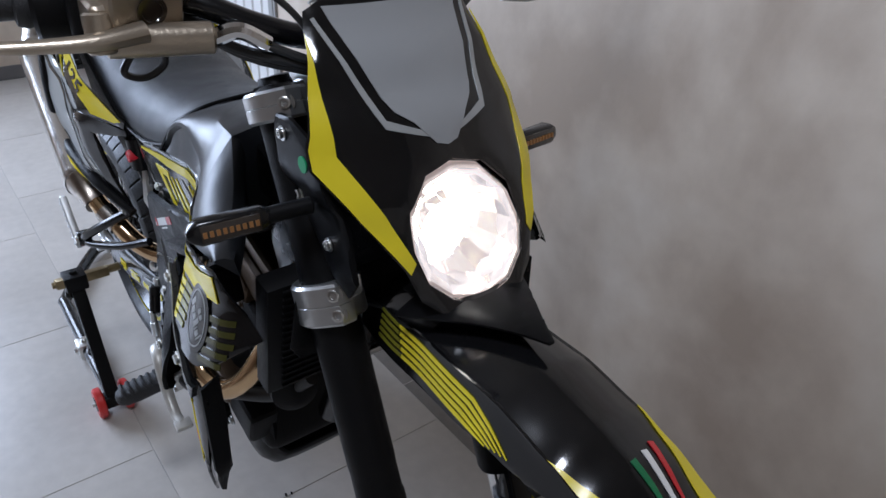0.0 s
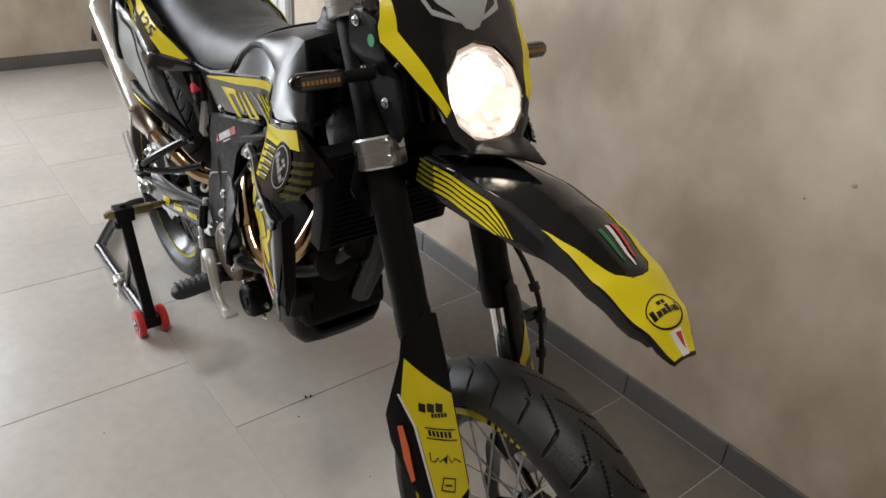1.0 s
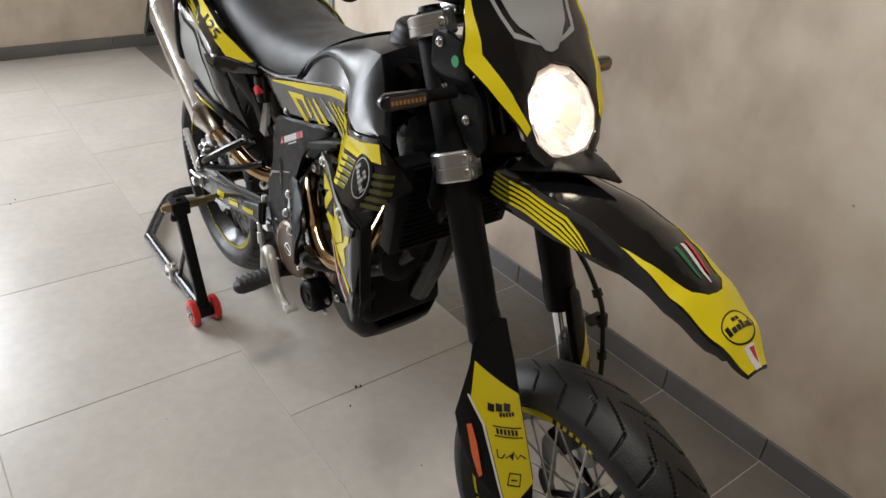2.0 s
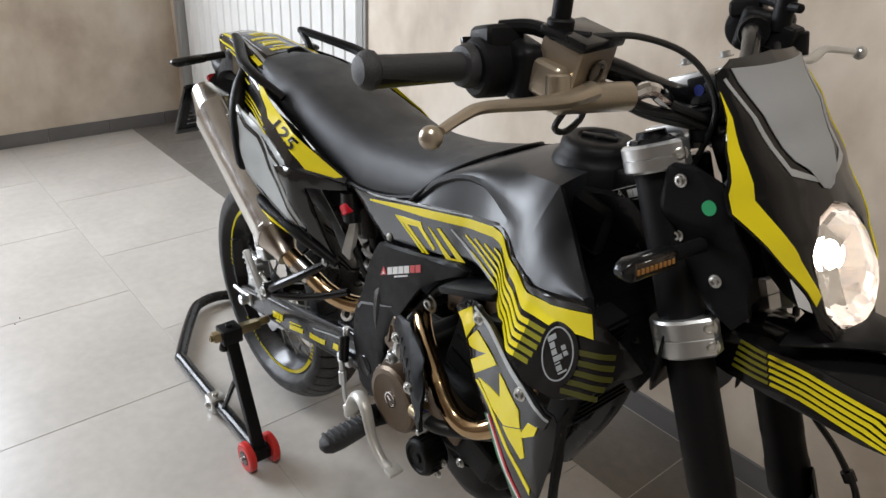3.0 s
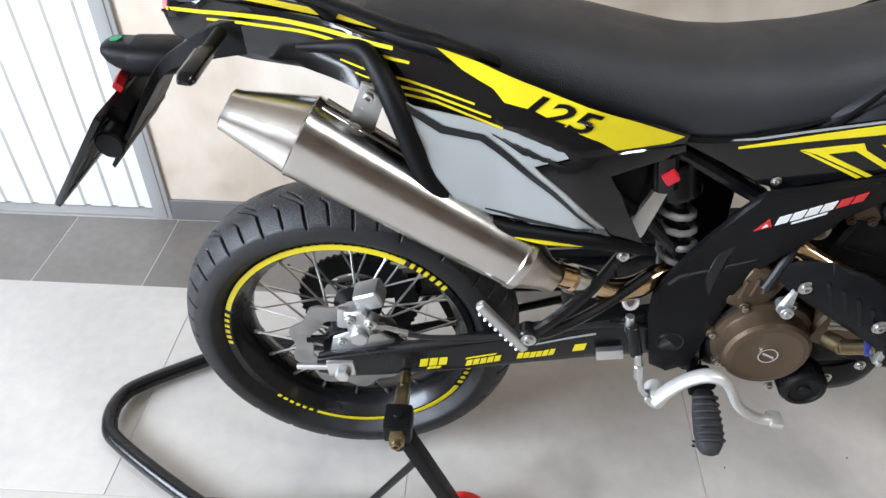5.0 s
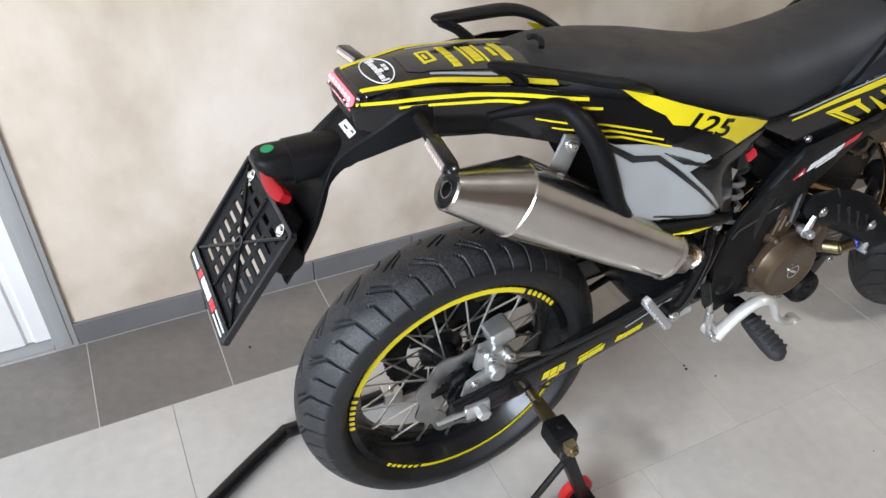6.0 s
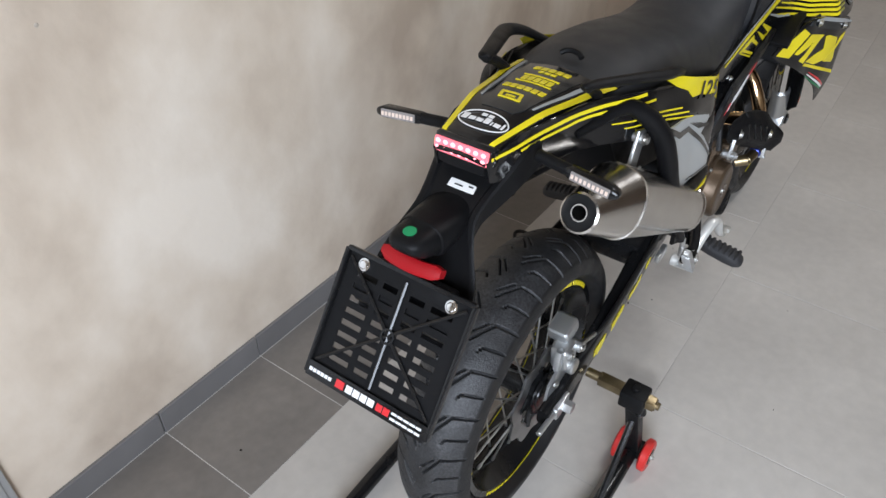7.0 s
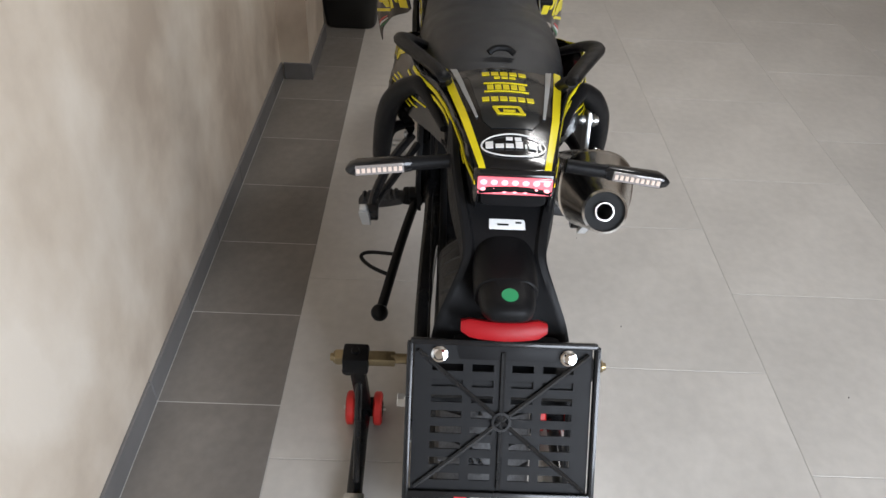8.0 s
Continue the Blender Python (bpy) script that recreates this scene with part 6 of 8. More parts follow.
# tail sides
for s in (-1, 1):
    def tf(u, v, s=s):
        base = interp(u, [(-0.215, 0.042), (-0.15, 0.054), (0.0, 0.080), (0.12, 0.108), (0.25, 0.122), (0.48, 0.119)])
        out_ = interp(v, [(0.60, 0.034), (0.70, 0.056), (0.78, 0.051), (0.84, 0.039), (0.90, 0.025), (0.96, 0.010)]) * max(0, min(1, (u + 0.03) / 0.09)) * max(0.0, min(1, (0.50 - u) / 0.16))
        return (u, s * (base + out_), v)
    OUT = (0, s, 0)
    bm = bmesh.new()
    b_patch(bm, [(-0.213, 0.948), (-0.15, 0.966), (0.0, 0.954), (0.08, 0.940), (0.14, 0.928), (0.22, 0.905), (0.32, 0.873), (0.42, 0.842), (0.475, 0.818), (0.47, 0.806), (0.40, 0.808), (0.325, 0.803), (0.254, 0.838),
                 (0.187, 0.858), (0.07, 0.872), (-0.02, 0.884), (-0.10, 0.888), (-0.17, 0.900), (-0.205, 0.915)], tf, 0.004, 0.016, out=OUT)
    side = part("tail_side", bm, GLOSS, bike, "gloss black tail side with yellow graphics")
    bm = bmesh.new()
    b_patch(bm, [(0.150, 0.938), (0.205, 0.922), (0.30, 0.885), (0.40, 0.847), (0.466, 0.818), (0.448, 0.812), (0.377, 0.812), (0.356, 0.826), (0.270, 0.868), (0.236, 0.876), (0.222, 0.892), (0.185, 0.912)], tf, 0.001, 0.016, 0.0012, OUT)
    part("yellow_field", bm, YEL, side)
    for p, q, w in (((-0.205, 0.951), (0.10, 0.932), 0.006), ((-0.15, 0.9405), (0.12, 0.917), 0.0045), ((0.03, 0.908), (0.20, 0.872), 0.003), ((0.05, 0.896), (0.22, 0.858), 0.003), ((0.07, 0.886), (0.235, 0.845), 0.003)):
        mid = ((p[0] + q[0]) / 2, (p[1] + q[1]) / 2 + 0.006)
        decals("yellow_line", [band([p, mid, q], [w * 0.7, w, w * 0.8])], tf, YEL, side, 0.016, 0.0012, OUT)
    bm = bmesh.new()
    ca, sa = math.cos(radians(-19)), math.sin(radians(-19))
    for t in lettering("125", 0.058, 0.35):
        pts = []
        for x, y in t:
            x, y = x * (1.12 if s < 0 else -1.12), y * 0.66
            pts.append((0.297 + x * ca - y * sa, 0.864 + x * sa + y * ca))
        vs = [bm.verts.new(V(*tf(u, v)) + V(0, s * 0.0026, 0)) for u, v in pts]
        bm.faces.new(vs)
    part("number_print", bm, GLOSS, side, "black figures 125", 60)
    # grey side cover
    def sf(u, v, s=s, tf=tf):
        # the cover flares outwards to its rear edge
        x, y, z = tf(u, v)
        k = max(0.0, min(1.0, (0.235 - u) / 0.125))
        return (x, y + s * 0.026 * k * max(0.0, min(1.0, (0.915 - v) / 0.04)), z)
    SIL = [(0.088, 0.893), (0.130, 0.874), (0.187, 0.860), (0.254, 0.838), (0.329, 0.809), (0.276, 0.795), (0.326, 0.749), (0.378, 0.692), (0.347, 0.700), (0.285, 0.711), (0.217, 0.727), (0.178, 0.745), (0.150, 0.785), (0.130, 0.830), (0.110, 0.872)]
    bm = bmesh.new()
    b_patch(bm, SIL, sf, 0.004, 0.016, out=OUT)
    sc = part("side_cover", bm, SILVER if s < 0 else MATTE, bike, "silver-grey side cover with dark lines" if s < 0 else "black side cover")
    decals("dark_line", [band([(0.092, 0.889), (0.122, 0.871), (0.160, 0.846), (0.209, 0.834), (0.244, 0.807), (0.303, 0.757), (0.364, 0.697)], [0.006, 0.008, 0.010, 0.009, 0.008, 0.006, 0.002]),
                         band([(0.215, 0.735), (0.275, 0.716), (0.355, 0.697)], [0.002, 0.005, 0.003]),
                         band([(0.205, 0.722), (0.240, 0.711), (0.30, 0.697)], [0.001, 0.003, 0.001])], sf, DGREY, sc, 0.016, 0.0012, OUT)
    decals("dark_line", [band([(0.222 + 0.014 * k, 0.838 - 0.006 * k), (0.262 + 0.012 * k, 0.812 - 0.004 * k), (0.296 + 0.006 * k, 0.806 - 0.003 * k)], [0.001, 0.003, 0.001]) for k in range(4)], sf, DGREY, sc, 0.016, 0.0012, OUT)
    # thick black rim of the side cover
    bm = bmesh.new()
    pts = [V(*tf(-0.03, 0.912)), V(*tf(0.02, 0.922)), V(0.050, s * 0.108, 0.927)] + [V(x, s * y, z) for x, y, z in ((0.0677, 0.118, 0.922), (0.0867, 0.138, 0.902), (0.1053, 0.156, 0.868), (0.1216, 0.165, 0.825), (0.139, 0.170, 0.780), (0.165, 0.174, 0.738), (0.205, 0.175, 0.714))]
    pts += [V(*tf(u, v)) for u, v in ((0.253, 0.700), (0.355, 0.676), (0.443, 0.634))]
    b_tube(bm, pts, [0.006, 0.009, 0.011, 0.013, 0.015, 0.016, 0.016, 0.0155, 0.0145, 0.013, 0.012, 0.012, 0.008], 12, 5)
    part("cover_rim", bm, MATTE, sc, "black plastic rim")
    bm = bmesh.new()
    pts = [V(*tf(u, v)) + V(0, s * 0.0125, 0) for u, v in ((0.255, 0.697), (0.30, 0.687), (0.368, 0.671))]
    b_tube(bm, pts, [0.001, 0.0032, 0.001], 6, 5)
    part("yellow_line", bm, YEL, sc)
    bm = bmesh.new()
    b_patch(bm, [(0.278, 0.793), (0.33, 0.806), (0.40, 0.808), (0.472, 0.804), (0.474, 0.794), (0.442, 0.786), (0.376, 0.775), (0.394, 0.745), (0.440, 0.642), (0.446, 0.622), (0.425, 0.616), (0.400, 0.648), (0.380, 0.692), (0.328, 0.748)], tf, 0.006, 0.016, out=OUT)
    tri = part("side_triangle", bm, GLOSS, bike, "black triangular side panel")
    bm = bmesh.new()
    b_hex(bm, V(*tf(0.412, 0.628)) + V(0, s * 0.001, 0), OUT, 0.006, 0.005)
    part("panel_bolt", bm, ZINC, tri)
    # inner black wall behind the side cover
    bm = bmesh.new()
    b_patch(bm, [(0.05, 0.88), (0.22, 0.85), (0.36, 0.79), (0.44, 0.80), (0.436, 0.70), (0.43, 0.625), (0.40, 0.625), (0.36, 0.68), (0.20, 0.73), (0.12, 0.77)], lambda u, v: (u, s * 0.094, v), 0.004, 0.03, out=OUT)
    part("inner_panel", bm, MATTE, tri)
    # grab handle
    bm = bmesh.new()
    b_tube(bm, [(0.225, s * 0.108, 0.908), (0.185, s * 0.132, 0.936), (0.150, s * 0.1385, 0.952), (0.115, s * 0.136, 0.961), (0.06, s * 0.115, 0.972), (0.0, s * 0.091, 0.983), (-0.030, s * 0.081, 0.988), (-0.036, s * 0.078, 0.987)],
           [0.011, 0.013, 0.014, 0.014, 0.013, 0.012, 0.0105, 0.006], 12, 5, flat=0.6)
    b_tube(bm, [(-0.026, s * 0.081, 0.985), (0.0, s * 0.078, 0.970), (0.022, s * 0.076, 0.950)], [0.008, 0.0075, 0.009], 10, 4)
    part("grab_handle", bm, MATTE, bike, "black plastic grab handle")

# underside of the tail, rear light and number plate arm
bm = bmesh.new()
rings = []
for x, w, zt, zb in ((-0.21, 0.036, 0.945, 0.925), (-0.17, 0.047, 0.955, 0.895), (-0.08, 0.060, 0.958, 0.885), (0.02, 0.070, 0.948, 0.875), (0.14, 0.085, 0.93, 0.86), (0.26, 0.085, 0.90, 0.83)):
    rings.append(superring(x, 0, (zt + zb) / 2, w, (zt - zb) / 2, 0.45, 24))
b_rings(bm, rings)
part("tail_underside", bm, MATTE, bike)
tl = empty("tail_light", (-0.199, 0, 0.949), "lit red LED tail light with clear lens")
tl.parent = bike
bm = bmesh.new()
TLR = eul(0, 14, 0)
b_box(bm, (0.004, 0, 0), (0.022, 0.092, 0.030), TLR, 0.009, 3)
part("light_housing", bm, GLOSS, tl)
bm = bmesh.new()
b_box(bm, TLR @ V(-0.010, 0, 0.0), (0.006, 0.082, 0.0195), TLR, 0.003, 3)
part("light_lens", bm, LENSRED, tl)
for k in range(14):
    bm = bmesh.new()
    bmesh.ops.create_uvsphere(bm, u_segments=10, v_segments=6, radius=0.0038, matrix=Matrix.Translation(TLR @ V(-0.0125, -0.0345 + 0.0115 * (k // 2), 0.0045 * (1 if k % 2 else -1))) @ Matrix.Diagonal((0.6, 1.1, 0.9, 1)))
    part("led", bm, REDLED, tl, "glowing red diode")

# arm: a channel with flat flanks that runs down and back from the tail and spreads behind the plate
ARM = [(-0.060, 0.950, -0.060, 0.902, 0.067), (-0.136, 0.9435, -0.150, 0.888, 0.065), (-0.1744, 0.916, -0.190, 0.876, 0.058), (-0.2139, 0.891, -0.2244, 0.8648, 0.049), (-0.2387, 0.874, -0.247, 0.843, 0.047),
       (-0.2598, 0.8453, -0.2575, 0.826, 0.060), (-0.281, 0.8065, -0.2765, 0.800, 0.077), (-0.302, 0.776, -0.299, 0.767, 0.083), (-0.334, 0.730, -0.331, 0.724, 0.085)]
bm = bmesh.new()
rings = []
for xu, zu, xl, zl, w in dense(ARM, 3):
    up, lo = V(xu, 0, zu), V(xl, 0, zl)
    ring = []
    for yk, inset, k in ((-1, 0, 0.0), (-1, 0, 0.9), (-1, 0.003, 1.0), (-1, 0.010, 1.0), (-1, 0.014, 0.80), (0, 0, 0.74), (1, 0.014, 0.80), (1, 0.010, 1.0), (1, 0.003, 1.0), (1, 0, 0.9), (1, 0, 0.0), (0, 0, 0.15)):
        p = lo.lerp(up, k)
        ring.append(V(p.x, 0.005 + yk * (w - inset), p.z))
    rings.append(ring)
b_rings(bm, rings)
arm = part("plate_arm", bm, MATTE, bike, "black number plate arm with flat flanks", 25)
bm = bmesh.new()
STK = V(-0.2020, 0.002, 0.8925)
b_box(bm, STK, (0.013, 0.042, 0.0016), eul(0, -28, 0), 0.0005, 1)
part("white_sticker", bm, WHITE, arm, "small white approval sticker")
for k in range(2):
    bm = bmesh.new()
    b_box(bm, STK + eul(0, -28, 0) @ V(0.002 - 0.003 * (k % 2), -0.013 + 0.018 * k, 0.0012), (0.002, 0.007 + 0.006 * k, 0.0006), eul(0, -28, 0), 0)
    part("print_bar", bm, DGREY, arm)
# plate lamp: domed black housing
bm = bmesh.new()
rings = []
for x, z, h, w in ((-0.185, 0.866, 0.014, 0.028), (-0.21, 0.864, 0.021, 0.034), (-0.25, 0.863, 0.024, 0.036), (-0.286, 0.862, 0.0255, 0.035), (-0.289, 0.8625, 0.0250, 0.0342), (-0.290, 0.863, 0.0235, 0.031), (-0.312, 0.868, 0.0195, 0.029),
                   (-0.324, 0.8715, 0.0150, 0.0255), (-0.332, 0.8745, 0.0090, 0.019), (-0.335, 0.876, 0.004, 0.012)):
    rings.append(superring(x, 0.005, z, w, h, 0.72, 28))
b_rings(bm, rings)
pl = part("plate_lamp", bm, MATTE, bike, "domed black plate lamp housing", 50)
bm = bmesh.new()
b_lathe(bm, [(0.001, 0.0012), (0.0088, 0.0012), (0.0088, 0)], (-0.3135, 0.005, 0.8868), (-0.10, 0, 1), 28)
part("inspection_dot", bm, GREENS, pl, "round green inspection sticker")
bm = bmesh.new()
rings = []
for k in range(11):
    y = -0.047 + 0.0094 * k
    x = -0.315 + 3.2 * y * y
    sc = 0.55 if k in (0, 10) else 1.0
    rings.append([V(x, y + 0.006, 0.834) + eul(0, 36, 0) @ V(a * 0.007, 0, b * 0.0100 * sc) for a, b in ((-1, -0.8), (-0.8, -1), (0.8, -1), (1, 0), (0.8, 1), (-0.8, 1), (-1, 0.8), (-1.15, 0))])
b_rings(bm, rings)
part("rear_reflector", bm, REDREF, bike, "red rear reflector")
bm = bmesh.new()
b_box(bm, (-0.312, 0, 0.800), (0.03, 0.12, 0.03), eul(0, 32, 0), 0.008)
b_cyl(bm, (-0.325, -0.085, 0.765), (-0.325, 0.085, 0.765), 0.022, 20)
part("plate_mount", bm, MATTE, arm)
indicator("rear_indicator", (-0.130, -0.068, 0.929), (-0.140, -0.192, 0.919), (-0.9, -0.1, 0.15), (CLEARLENS, CLEARSEG), bike, 0.72)
indicator("rear_indicator", (-0.130, 0.068, 0.929), (-0.140, 0.192, 0.919), (-0.9, 0.1, 0.15), (CLEARLENS, CLEARSEG), bike, 0.72)

# number plate carrier
PC = empty("number_plate_carrier", (-0.372, 0.004, 0.742), "empty slotted black number plate carrier")
PC.parent = bike
PC.rotation_euler = Euler((0, radians(37), radians(0)))
PW, PH = 0.206, 0.186
bm = bmesh.new()
# plate with slots: strips between the slots
rows_z = [-0.058 + 0.0175 * k for k in range(8)]
zs = sorted([-PH / 2 + 0.002, PH / 2 - 0.002] + [z - 0.004 for z in rows_z] + [z + 0.004 for z in rows_z])
cuts = [-0.098, -0.078, -0.044, -0.034, -0.010, 0.010, 0.034, 0.044, 0.078, 0.098]
gaps = {(-0.078, -0.044), (-0.034, -0.010), (0.010, 0.034), (0.044, 0.078)}
for a, b in zip(zs, zs[1:]):
    slot = any(abs((a + b) / 2 - z) < 0.002 for z in rows_z)
    if not slot:
        b_box(bm, (0, 0, (a + b) / 2), (0.0025, PW - 0.01, b - a), None, 0)
    else:
        for c, d_ in zip(cuts, cuts[1:]):
            if (c, d_) not in gaps:
                b_box(bm, (0, (c + d_) / 2, (a + b) / 2), (0.0025, d_ - c, b - a), None, 0)
part("carrier_plate", bm, MATTE, PC, "slotted black plastic plate")
bm = bmesh.new()
for y0 in (-PW / 2, PW / 2):
    b_box(bm, (-0.002, y0, 0), (0.010, 0.007, PH), None, 0.0025)
for z0, hh in ((PH / 2, 0.007), (-PH / 2 + 0.010, 0.020), (-PH / 2, 0.006)):
    b_box(bm, (-0.002, 0, z0), (0.010, PW, hh), None, 0.0025)
part("carrier_rim", bm, BLACKP, PC)
for a, b in (((-0.094, 0.083), (0.094, -0.070)), ((0.094, 0.083), (-0.094, -0.070)), ((0, 0.083), (0, -0.070))):
    bm = bmesh.new()
    b_tube(bm, [(-0.003, a[0], a[1]), (-0.003, b[0], b[1])], 0.0028, 6, 1)
    part("carrier_rib", bm, BLACKP, PC)
bm = bmesh.new()
b_lathe(bm, [(0.008, 0), (0.011, 0), (0.011, 0.005), (0.008, 0.005)], (-0.001, 0, 0.006), (-1, 0, 0), 24, True)
part("carrier_boss", bm, BLACKP, PC)
for yy in (-0.071, 0.071):
    bm = bmesh.new()
    b_lathe(bm, [(0.001, 0.006), (0.005, 0.0055), (0.0065, 0.004), (0.0065, 0.0025), (0.009, 0.002), (0.009, 0)], (-0.0015, yy, 0.079), (-1, 0, 0), 18)
    part("carrier_screw", bm, CHROME, PC, "bright dome screw")
BARS = [(0.094 - 0.0068 * k, -0.0845, 0.0052, 0.005, WHITE) for k in range(6)] + [(0.026 - 0.0125 * k, -0.084, 0.0105, 0.010, WHITE) for k in range(4)]
BARS += [(-0.050 - 0.0098 * k, z, 0.0082, 0.003, WHITE) for k in range(5) for z in (-0.081, -0.0885)]
BARS += [(-0.026 - 0.0115 * k, -0.084, 0.0098, 0.010, REDD) for k in range(2)] + [(0.042, -0.084, 0.014, 0.011, REDD)]
for yy, zz, w, h, m in BARS:
    bm = bmesh.new()
    b_box(bm, (-0.0075, yy, zz), (0.001, w, h), None, 0)
    part("print_bar", bm, m, PC)

# ---- silencer ----
MA, MB = V(-0.120, -0.132, 0.854), V(0.272, -0.1665, 0.642)
md = (MB - MA).normalized()
mlen = (MB - MA).length
muff = empty("silencer", MA, "brushed steel silencer with conical end cap")
muff.parent = bike
side_v = md.cross(V(0, 0, 1)).normalized()
up_v = side_v.cross(md).normalized()


def oval_ring(t, rw, rh, off=0.0, n=36, p=0.72):
    c = md * t + up_v * off
    return [c + side_v * (rw * math.copysign(abs(math.cos(q)) ** p, math.cos(q))) + up_v * (rh * math.copysign(abs(math.sin(q)) ** p, math.sin(q))) for q in [2 * math.pi * k / n for k in range(n)]]


JT = 0.098                    # where the cone meets the can


def can(t):
    """Half width, half height and lift of the can at t along it."""
    k = (t - JT) / (mlen - JT)
    return 0.0510 - 0.0070 * k, 0.0550 - 0.0110 * k, 0.016 - 0.018 * k


def can_ring(t, grow=0.0):
    rw, rh, off = can(t)
    return oval_ring(t, rw + grow, rh + grow, off, 36, 0.80)


bm = bmesh.new()
b_rings(bm, [can_ring(JT, -0.002), can_ring(JT + 0.002, 0.0006), can_ring(JT + 0.005, 0.0006), can_ring(JT + 0.008), can_ring((JT + mlen) / 2), can_ring(mlen - 0.014), can_ring(mlen - 0.012, 0.0015), can_ring(mlen - 0.004, 0.0015), can_ring(mlen)])
body = part("silencer_body", bm, STEEL, muff, "brushed steel can", 25)
for q in (62, 76, 90):
    bm = bmesh.new()
    q = radians(q)
    ends = []
    for t in (JT + 0.012, mlen - 0.020):
        rw, rh, off = can(t)
        ends.append(md * t + side_v * (-rw * math.cos(q) ** 0.80 if q < 1.57 else 0.0) + up_v * (off + rh * math.sin(q) ** 0.80))
    b_tube(bm, ends, 0.0024, 8, 1)
    part("can_rib", bm, STEEL, body)
bm = bmesh.new()
b_rings(bm, [oval_ring(0.0, 0.026, 0.026, 0.0, p=1), oval_ring(0.002, 0.029, 0.029, 0.0, p=1), oval_ring(0.012, 0.030, 0.031, 0.001, p=0.97), can_ring(JT, -0.0015)], cap=False)
b_rings(bm, [oval_ring(0.0, 0.026, 0.026, 0.0, p=1), oval_ring(0.005, 0.0245, 0.0245, 0.0, p=1)], cap=False)
part("end_cone", bm, STEEL, muff, "steel cone end cap", 25)
bm = bmesh.new()
b_rings(bm, [oval_ring(0.005, 0.0246, 0.0246, 0.0, p=1), oval_ring(0.0055, 0.0125, 0.0125, 0.0, p=1), oval_ring(0.05, 0.0125, 0.0125, 0.0, p=1)], cap=False)
b_rings(bm, [oval_ring(0.06, 0.0105, 0.0105, 0.0, p=1), oval_ring(0.059, 0.0001, 0.0001, 0.0, p=1)], cap=False)
part("outlet_face", bm, ENGINE, muff, "black outlet face")
bm = bmesh.new()
b_rings(bm, [oval_ring(t, r, r, 0.0, 24, 1) for t, r in ((0.001, 0.0125), (0.001, 0.0105), (0.06, 0.0105), (0.06, 0.0125))], closed=True)
part("outlet_pipe", bm, STEEL, muff)
bm = bmesh.new()
b_rings(bm, [can_ring(mlen, -0.002), oval_ring(mlen + 0.016, 0.034, 0.032, -0.005), oval_ring(mlen + 0.038, 0.024, 0.022, -0.009), oval_ring(mlen + 0.056, 0.0205, 0.020, -0.010)])
part("inlet_cone", bm, mat("tinted_steel", (0.45, 0.40, 0.35), 0.3, metal=1, vary=0.2, vary_scale=25), muff, "tinted inlet cone")
HB = V(0.0685, -0.137, 0.877) - MA          # hanger bolt
bm = bmesh.new()
b_box(bm, HB + V(-0.004, 0.004, -0.018), (0.034, 0.006, 0.062), eul(0, 20, 0), 0.004)
b_cyl(bm, HB + V(0, 0.045, 0.0), HB + V(0, -0.004, 0.0), 0.0075, 14)
b_box(bm, HB + V(-0.020, 0.002, -0.048), (0.040, 0.034, 0.010), eul(0, 30, 0), 0.003)
part("silencer_bracket", bm, CAST, muff, "bright hanger bracket")
for p in (HB + V(0, -0.004, 0), HB + V(-0.022, -0.010, -0.043)):
    bm = bmesh.new()
    b_hex(bm, p, (0, -1, 0), 0.0065, 0.007)
    part("hanger_bolt", bm, ZINC, muff)

# header pipe
bm = bmesh.new()
b_tube(bm, [(0.88, -0.03, 0.672), (0.914, -0.06, 0.652), (0.927, -0.10, 0.607), (0.919, -0.127, 0.566), (0.897, -0.147, 0.537), (0.868, -0.159, 0.524), (0.838, -0.165, 0.529), (0.812, -0.166, 0.547), (0.784, -0.160, 0.572), (0.745, -0.145, 0.592), (0.70, -0.122, 0.608), (0.64, -0.085, 0.625), (0.58, -0.075, 0.615)], 0.0162, 16, 7)
part("header_pipe", bm, GOLD, bike, "straw-tinted exhaust header")
bm = bmesh.new()
b_tube(bm, [(0.60, -0.07, 0.60), (0.545, -0.07, 0.562), (0.49, -0.082, 0.543), (0.445, -0.108, 0.538), (0.405, -0.132, 0.553), (0.370, -0.149, 0.580), (0.335, -0.163, 0.604), (0.318, -0.168, 0.615)], 0.0185, 16, 7)
part("link_pipe", bm, GOLD, bike, "tinted exhaust link pipe")
bm = bmesh.new()
b_tube(bm, [(0.372, -0.148, 0.578), (0.338, -0.162, 0.602)], 0.0222, 16, 2)
part("pipe_clamp", bm, STEEL, bike, "steel pipe clamp")
bm = bmesh.new()
b_tube(bm, [(0.792, -0.163, 0.566), (0.780, -0.159, 0.574)], 0.0182, 16, 2)
part("pipe_clamp", bm, GOLD, bike)
# plastic heat shield over the header
def hs(x, z):
    y = 0.152 + 0.046 * max(-0.3, min(1.5, (x - 0.671) / 0.096)) + 0.006
    c = interp(x, [(0.64, 0.600), (0.70, 0.588), (0.77, 0.560), (0.80, 0.53)])
    return (x, -(y - 9.0 * (z - c) ** 2), z)


